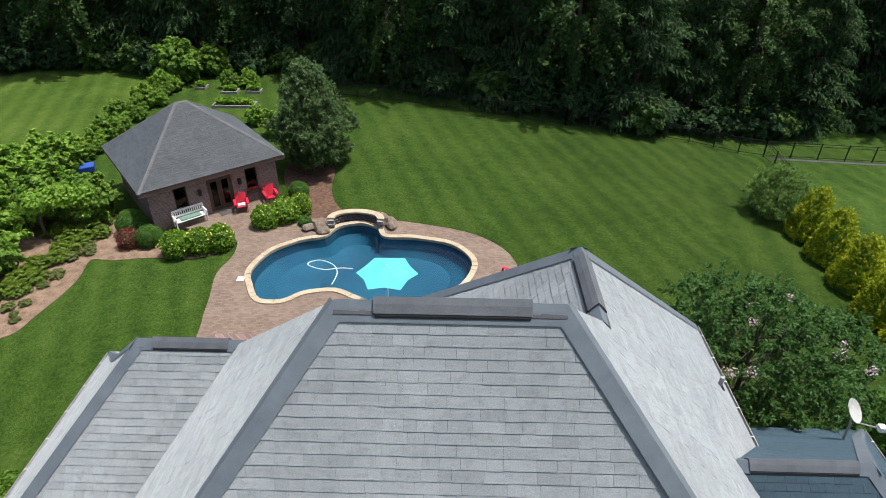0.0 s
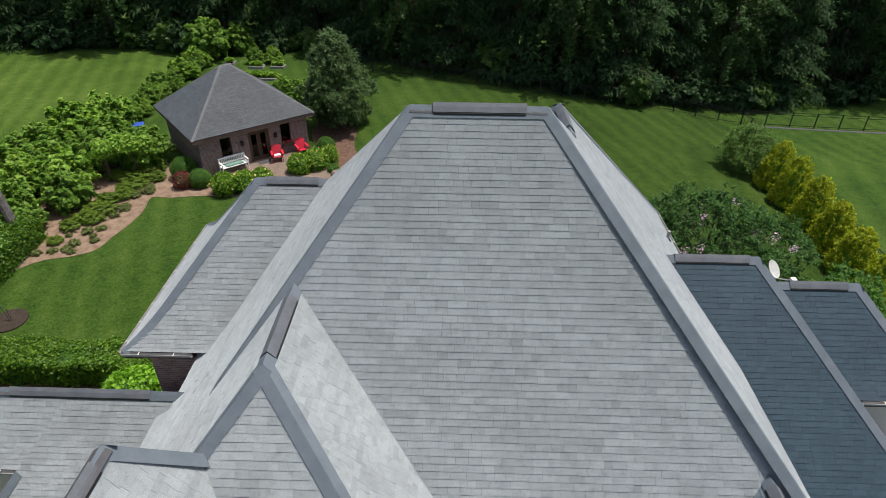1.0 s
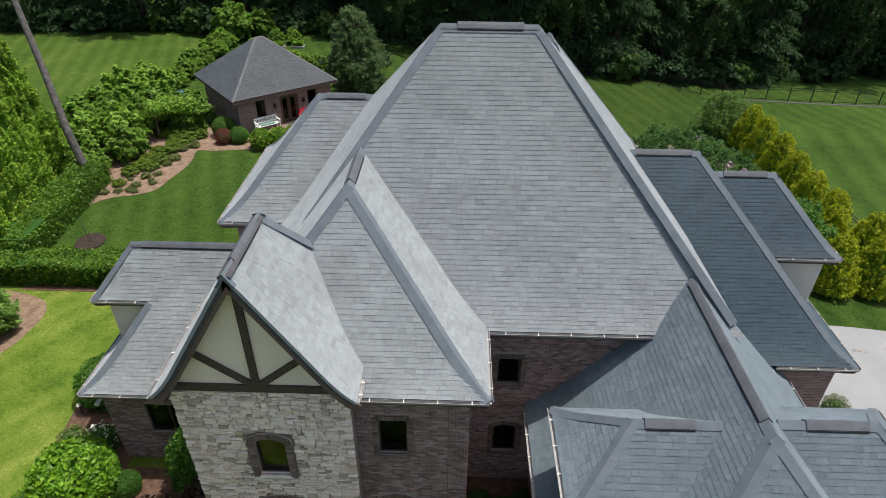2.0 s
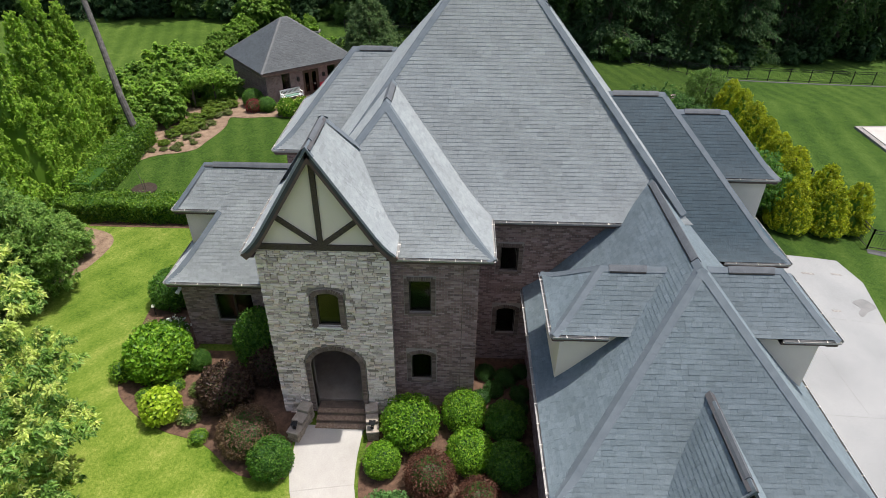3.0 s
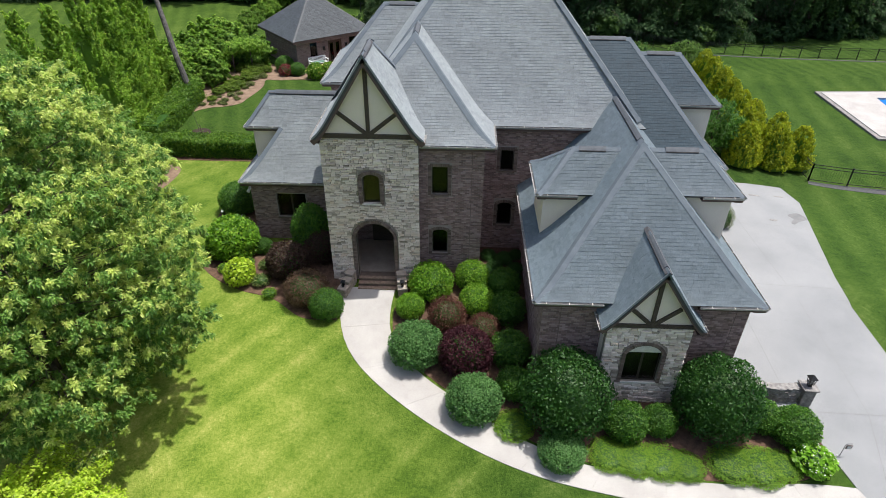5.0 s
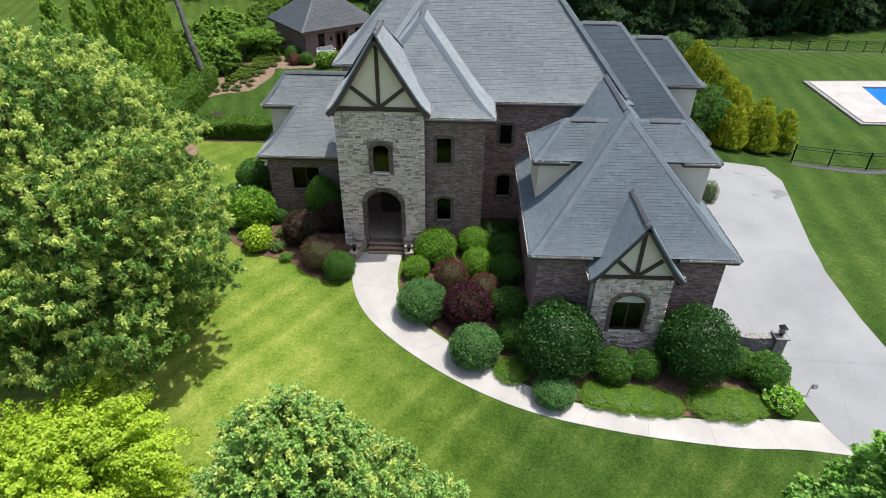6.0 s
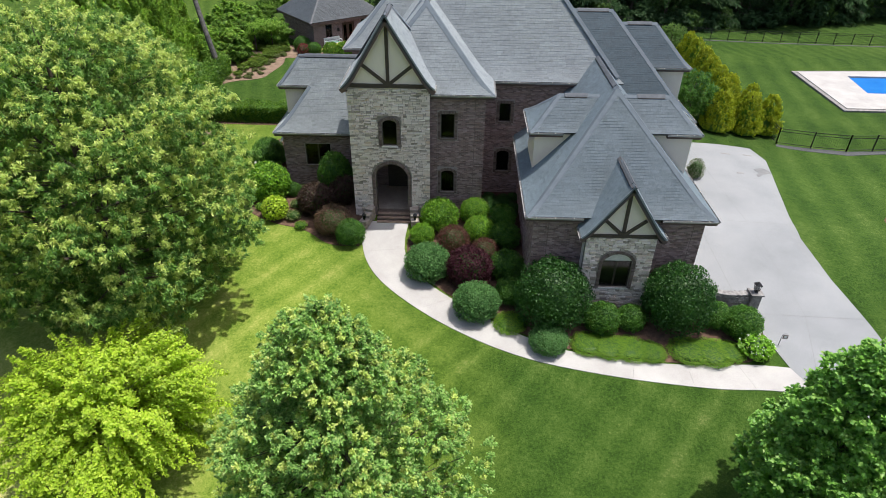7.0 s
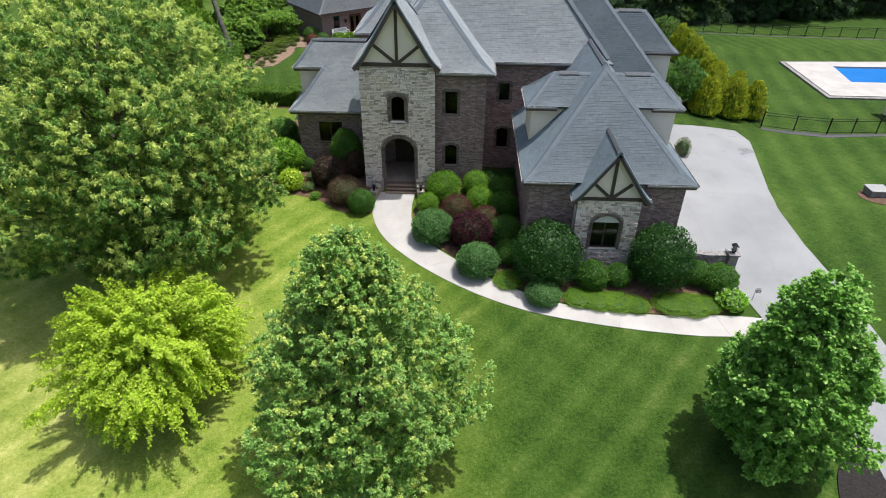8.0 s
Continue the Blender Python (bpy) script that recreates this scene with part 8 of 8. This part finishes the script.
for k in range(6):
    bm.faces.new((apex, rim[k], mids[k]))
    bm.faces.new((apex, mids[k], rim[(k + 1) % 6]))
ret = bmesh.ops.solidify(bm, geom=bm.faces[:], thickness=0.012)
part("canopy", bm, mat_canopy, umb)
bm = bmesh.new()
tube(bm, [(ux, uy, 0.9), (ux, uy, uz + 0.4)], [0.025, 0.025], 8)
part("pole", bm, mat_white, umb)
for k in range(6):
    a_ = radians(k * 60)
    bm = bmesh.new()
    tube(bm, [(ux, uy, uz + 0.3), (ux + R_ * 0.97 * math.cos(a_), uy + R_ * 0.97 * math.sin(a_), uz - 0.08)], [0.01, 0.008], 5)
    part("rib", bm, mat_white, umb)
part("base", box(ux - 0.28, ux + 0.28, uy - 0.28, uy + 0.28, PZ, PZ + 0.09, 0.03), mat_black, umb)

# cleaner hose that floats in the pool
hose = thing("pool_hose", "white pool cleaner hose floating in a loop", "hose")
bm = bmesh.new()
hp = smooth_line([(-5.0, 24.0), (-5.6, 24.05), (-6.4, 23.9), (-7.2, 24.2), (-7.25, 24.5), (-6.7, 24.7), (-6.0, 24.3), (-5.7, 23.6), (-5.8, 22.7)], 5)
tube(bm, [(x, y, POOL_Z - 0.085) for x, y in hp], [0.022] * len(hp), 6)
part("hose", bm, mat_white, hose)

lounge = thing("sun_lounger", "white sun lounger on the patio", "lounger")
local_part("bed", box(-0.3, 0.3, -0.9, 0.45, 0.28, 0.34, 0.02), mat_white, lounge)
bm = bmesh.new()
beam(bm, (0, 0.45, 0.32), (0, 0.95, 0.62), 0.6, 0.05)
local_part("backrest", bm, mat_white, lounge)
for x_ in (-0.27, 0.27):
    for y_ in (-0.8, 0.4):
        bm = bmesh.new()
        beam(bm, (x_, y_, 0), (x_, y_, 0.3), 0.04, 0.04, (1, 0, 0))
        local_part("leg", bm, mat_white, lounge)
placed(lounge, -6.35, 18.9, PZ, -60)
solid("skimmer_lid", box(-10.35, -10.0, 22.6, 22.95, PZ + 0.004, PZ + 0.03, 0.008), mat_white, "white skimmer lid on the pool deck", "lid")

# blue cart among the shrubs
cart = thing("garden_cart", "blue garden cart among the boundary shrubs", "cart")
local_part("tray", box(-0.6, 0.6, -0.4, 0.4, 0.45, 0.8, 0.04), mottled("blue plastic", (0.02, 0.06, 0.3), (0.04, 0.10, 0.42), 4, 0.5), cart)
for s in (-1, 1):
    bm = bmesh.new()
    bmesh.ops.create_cone(bm, cap_ends=True, segments=16, radius1=0.25, radius2=0.25, depth=0.08, matrix=pose(0.2, s * 0.45, 0.25, 90, 0, 0))
    local_part("wheel", bm, mat_black, cart)
    bm = bmesh.new()
    tube(bm, [(-0.5, s * 0.3, 0.7), (-1.2, s * 0.3, 0.85)], [0.02, 0.02], 6)
    local_part("handle", bm, mat_white, cart)
cart.matrix_world = Matrix.Translation((-23.3, 33.4, gz(-23.3, 33.4))) @ Matrix.Rotation(0.5, 4, "Z")


# ---- fences ----
def fence(a, b, name="fence", h=1.25, step=2.0, label="black metal picket fence with slim posts"):
    root = thing(name, label, "fence", group="black fences")
    a, b = Vector(a), Vector(b)
    n = max(1, round((b - a).length / step))
    for i in range(n + 1):
        p = a.lerp(b, i / n)
        z = gz(p.x, p.y)
        part("post", box(p.x - 0.035, p.x + 0.035, p.y - 0.035, p.y + 0.035, z - 0.2, z + h + 0.08), mat_black, root)
        if i < n:
            q = a.lerp(b, (i + 1) / n)
            zq = gz(q.x, q.y)
            bm = bmesh.new()
            for hh in (0.15, h - 0.2, h):
                beam(bm, (p.x, p.y, z + hh), (q.x, q.y, zq + hh), 0.03, 0.035)
            for k in range(1, 16):
                t = k / 16
                x, y, zz = p.x + (q.x - p.x) * t, p.y + (q.y - p.y) * t, z + (zq - z) * t
                beam(bm, (x, y, zz + 0.08), (x, y, zz + h), 0.009, 0.009, (1, 0, 0))
            tagged(part("panel", bm, mat_black, root, "slim black pickets on rails"), kind="stuff")


fence((22.2, 11.2), (27.0, 10.3))
fence((27.0, 10.3), (37.0, 11.2))
fence((22.2, 11.2), (23.7, 42.9))
fence((23.7, 42.9), (56.0, 41.0))
fence((-14.0, 50.2), (8.6, 44.8))
fence((8.6, 44.8), (23.7, 42.9))
mat_gravel = mottled("grey gravel", (0.045, 0.045, 0.047), (0.11, 0.11, 0.113), 7, 0.95, 45, 0.8)
for loop_ in ([(22.0, 10.7), (24.4, 10.1), (26.8, 9.55), (29, 9.9), (37, 10.7), (37, 11.2), (27, 10.3), (22.2, 11.2)], [(24.0, 42.75), (56, 40.85), (56, 40.5), (32.5, 41.9), (24.2, 42.4)]):
    solid("gravel_strip", slab([loop_], 0.018, 0.12), mat_gravel, "narrow strip of grey gravel along the black fence", "gravel", "structure")

# neighbour's pool
npool = thing("neighbour_pool_deck", "pale concrete pool deck on the next lawn", "pool deck", "structure")
NZ_ = -1.3
deck_o = [(32.3, 30.0), (31.9, 19.6), (47.0, 19.6), (47.0, 31.0)]
pool_o = [(36.7, 28.8), (35.9, 23.7), (46.0, 23.6), (46.0, 28.9)]
part("deck", slab([deck_o, pool_o], 0.0, 0.5, flat=NZ_ + 0.12), mat_walk, npool)
part("edging", slab([[(31.9, 30.4), (31.5, 19.2), (47.2, 19.2), (47.2, 31.4)], [(32.3, 30.0), (31.9, 19.6), (47.0, 19.6), (47.0, 31.0)]], 0.0, 0.5, flat=NZ_ + 0.06), mat_rock_grey, npool)
part("basin", slab([pool_o], 0.0, 0.3, flat=NZ_ - 0.05), mottled("blue pool cover", (0.01, 0.13, 0.42), (0.02, 0.17, 0.5), 0.5, 0.25), npool, "bright blue pool water")

# pale outbuilding beyond the fence
shed = thing("outbuilding", "pale sided outbuilding with a low grey roof beyond the fence", "outbuilding")
z_ = gz(33, 13)
part("wall", box(34.3, 39.4, 10.9, 15.5, z_ - 0.2, z_ + 2.4), mat_stucco, shed)
bm = bmesh.new()
eaves_ = [bm.verts.new(p) for p in ((34.0, 10.6, z_ + 2.4), (39.7, 10.6, z_ + 2.4), (39.7, 15.8, z_ + 2.4), (34.0, 15.8, z_ + 2.4))]
ridge_ = [bm.verts.new(p) for p in ((35.8, 13.2, z_ + 3.6), (37.9, 13.2, z_ + 3.6))]
for f_ in ((0, 1, 5, 4), (1, 2, 5), (2, 3, 4, 5), (3, 0, 4)):
    bm.faces.new([(eaves_ + ridge_)[i] for i in f_])
bm.faces.new(eaves_[::-1])
part("roof", bm, mat_vent, shed)

# low stone wall with a lantern by the driveway
GREYS = [me_.copy() for me_ in STONES]
for me_ in GREYS:
    me_.materials[0] = mat_rock_grey
swall = thing("garden_wall", "low dry stone wall ending in a pier by the driveway", "wall")
rnd = random.Random(8)
for row in range(6):
    n_ = 11
    for k in range(n_):
        t = (k + 0.5 * (row % 2)) / n_
        x_, y_ = 9.6 + t * 2.7, -8.45 - 0.35 * t - 0.25 * math.sin(t * 3)
        zb = gz(x_, y_) - 0.15
        ob = new("stone", GREYS[rnd.randrange(8)])
        ob.parent = swall
        ob.matrix_world = Matrix.LocRotScale((x_, y_, zb + 0.08 + row * 0.15), Euler((0, rnd.uniform(-0.05, 0.05), -0.15)), (0.3, 0.34, 0.15))
part("pier", box(12.2, 12.68, -9.2, -8.7, gz(12.4, -9) - 0.2, 0.02, 0.03), mat_rock_grey, swall, "rough stone pier")
part("pier_cap", box(12.14, 12.74, -9.26, -8.64, 0.02, 0.09, 0.015), mat_rock_grey, swall)


def lantern(x, y, z, s=1.0):
    root = thing("lantern", "small black post lantern with glass sides", "lantern", group="lanterns")
    part("base", box(x - 0.06 * s, x + 0.06 * s, y - 0.06 * s, y + 0.06 * s, z, z + 0.08 * s, 0.008), mat_black, root)
    for sx in (-1, 1):
        for sy in (-1, 1):
            bm = bmesh.new()
            beam(bm, (x + sx * 0.07 * s, y + sy * 0.07 * s, z + 0.08 * s), (x + sx * 0.1 * s, y + sy * 0.1 * s, z + 0.34 * s), 0.015 * s, 0.015 * s, (1, 0, 0))
            part("bar", bm, mat_black, root)
    part("glass", box(x - 0.065 * s, x + 0.065 * s, y - 0.065 * s, y + 0.065 * s, z + 0.08 * s, z + 0.33 * s), mat_glass, root).visible_shadow = False
    bm = bmesh.new()
    bmesh.ops.create_cone(bm, cap_ends=True, segments=4, radius1=0.19 * s, radius2=0.02, depth=0.14 * s, matrix=pose(x, y, z + 0.41 * s, 0, 0, 45))
    part("roof", bm, mat_black, root)


lantern(12.44, -8.95, 0.09, 1.2)
lantern(-6.8, -3.8, 0.365, 0.85)
lantern(-4.03, -3.68, 0.365, 0.85)

# little sign on a hooked rod at the corner of the walk
sign = thing("yard_sign", "small square sign on a thin black hooked rod by the walk", "sign")
z_ = gz(12.85, -11.3)
bm = bmesh.new()
tube(bm, [(12.85, -11.3, z_ - 0.1), (12.85, -11.3, z_ + 0.62), (12.93, -11.3, z_ + 0.7), (13.08, -11.3, z_ + 0.7)], [0.012, 0.012, 0.01, 0.01], 6)
part("rod", bm, mat_black, sign)
part("plate", box(12.9, 13.12, -11.31, -11.29, z_ + 0.42, z_ + 0.62, 0.004), mat_fascia, sign, "square red-brown plate")
part("panel", box(12.94, 13.08, -11.318, -11.312, z_ + 0.46, z_ + 0.58), mat_white, sign, "pale inner panel")

# satellite dish and vent pipes
dish = thing("satellite_dish", "pale grey satellite dish on the roof hip", "satellite dish")
bm = bmesh.new()
rg = []
for j in range(6):
    rr = 0.42 * j / 5
    rg.append([(rr * math.cos(k * math.tau / 20), rr * 1.1 * math.sin(k * math.tau / 20), 0.35 * rr * rr) for k in range(20)])
pv = [[bm.verts.new(p) for p in r_] for r_ in rg[1:]]
ctr = bm.verts.new((0, 0, 0))
for k in range(20):
    bm.faces.new((ctr, pv[0][k], pv[0][(k + 1) % 20]))
    for j in range(4):
        bm.faces.new((pv[j][k], pv[j + 1][k], pv[j + 1][(k + 1) % 20], pv[j][(k + 1) % 20]))
bmesh.ops.solidify(bm, geom=bm.faces[:], thickness=0.02)
mdish = look((10.5, 10.9, 6.05), (8.0, 13.5, 2.9))
for v in bm.verts:
    v.co = mdish @ (v.co * 0.72)
part("reflector", bm, mat_white, dish)
bm = bmesh.new()
tube(bm, [(10.45, 10.7, 5.2), (10.47, 10.75, 5.7), (10.5, 10.9, 6.02)], [0.03, 0.03, 0.03], 8)
part("mast", bm, mat_metal, dish)
bm = bmesh.new()
tube(bm, [(10.52, 10.75, 5.8), (11.0, 10.45, 5.9)], [0.02, 0.02], 6)
part("arm", bm, mat_metal, dish)
part("receiver", box(10.93, 11.11, 10.36, 10.54, 5.84, 6.0, 0.02), mat_white, dish)
for x_, y_, z_ in ((6.27, 10.0, 7.7),):
    vent = thing("vent_pipe", "short metal vent pipe on the roof", "vent pipe")
    bm = bmesh.new()
    tube(bm, [(x_, y_, z_ - 0.1), (x_, y_, z_ + 0.35)], [0.05, 0.05], 10)
    part("pipe", bm, mat_metal, vent)
    bm = bmesh.new()
    tube(bm, [(x_, y_, z_ - 0.02), (x_, y_, z_ + 0.1)], [0.14, 0.06], 10)
    part("boot", bm, mat_black, vent)

mat_joint = mottled("joint filler", (0.17, 0.172, 0.172), (0.23, 0.23, 0.228), 5)
# driveway joints
joints = thing("driveway_joint", "dark control joints in the concrete driveway", "joint", "structure")
for a_, b_ in (((12.6, -9.45), (17.5, -9.6)), ((14.8, -9.5), (13.6, -14.0)), ((14.8, -9.5), (14.6, 9.1)), ((11.9, -8.0), (11.3, 8.8)), ((9.9, -2.0), (17.5, -2.1)), ((9.95, 4.0), (18.8, 3.9)), ((14.8, -14.5), (18.0, -14.5)), ((14.5, -20), (18.4, -20.1))):
    bm = bmesh.new()
    n_ = 12
    prev = None
    d_ = (Vector(b_) - Vector(a_)).normalized()
    w_ = Vector((-d_.y, d_.x)) * 0.009
    for i in range(n_ + 1):
        p = Vector(a_).lerp(Vector(b_), i / n_)
        row_ = [bm.verts.new((p.x + s * w_.x, p.y + s * w_.y, gz(p.x, p.y) + 0.036)) for s in (-1, 1)]
        if prev:
            bm.faces.new((prev[0], prev[1], row_[1], row_[0]))
        prev = row_
    part("joint", bm, mat_joint, joints)
for x_, y_, l_ in ((16.93, 7.58, 0.34), (18.6, 7.85, 0.3), (16.86, 4.55, 0.22)):
    solid("drain_cover", slab([[(x_ - l_, y_ - 0.09), (x_ + l_, y_ - 0.07), (x_ + l_, y_ + 0.09), (x_ - l_, y_ + 0.07)]], 0.036, 0.02), mat_rock_grey, "small dark drain cover in the concrete driveway", "drain", group="drain covers")
for x_, y_ in ((-14.7, 2.6),):
    lamp_ = thing("path_light", "low path light with a pale cap in the mulch bed", "path light", group="path lights")
    z_ = gz(x_, y_)
    bm = bmesh.new()
    tube(bm, [(x_, y_, z_ - 0.1), (x_, y_, z_ + 0.5)], [0.025, 0.025], 8)
    part("post", bm, mat_black, lamp_)
    bm = bmesh.new()
    tube(bm, [(x_, y_, z_ + 0.5), (x_, y_, z_ + 0.54), (x_, y_, z_ + 0.62)], [0.10, 0.09, 0.03], 14)
    part("cap", bm, mat_sill, lamp_, "pale domed cap")
flood = thing("floodlight", "small white floodlight under the eave corner", "floodlight")
part("bracket", box(-12.2, -12.1, 0.66, 0.82, 2.96, 3.1, 0.01), mat_white, flood)
bm = bmesh.new()
tube(bm, [(-12.15, 0.68, 3.03), (-12.17, 0.56, 2.98), (-12.18, 0.5, 2.95)], [0.05, 0.075, 0.085], 12)
part("lamp_head", bm, mat_white, flood)
# utility box on the side lawn
ubox = thing("utility_box", "low grey metal utility box on a dark mulch patch", "utility box")
z_ = gz(24.6, -0.5)
part("body", box(24.2, 25.3, -0.75, 0.15, z_ - 0.1, z_ + 0.42, 0.03), mat_rock_grey, ubox)
part("lid", box(24.14, 25.36, -0.81, 0.21, z_ + 0.42, z_ + 0.5, 0.02), mat_metal, ubox, "pale grey metal lid")
part("mulch_patch", slab([smooth_loop([(23.6, -0.5), (24.0, -1.6), (25.3, -2.0), (26.4, -0.9), (25.9, 0.5), (24.5, 0.5)], 4)], 0.03, 0.1), mat_mulch, ubox)

# dried stain on the concrete
solid("driveway_stain", slab([smooth_loop([(18.1, 5.4), (18.6, 5.75), (19.0, 5.8), (19.25, 5.3), (18.9, 5.0), (18.5, 4.75), (18.0, 4.3), (17.95, 4.6), (18.3, 5.0)], 4)], 0.034, 0.03), mottled("damp concrete", (0.13, 0.13, 0.13), (0.2, 0.2, 0.2), 2, 0.7), "dark damp stain on the concrete driveway", "stain", "structure")
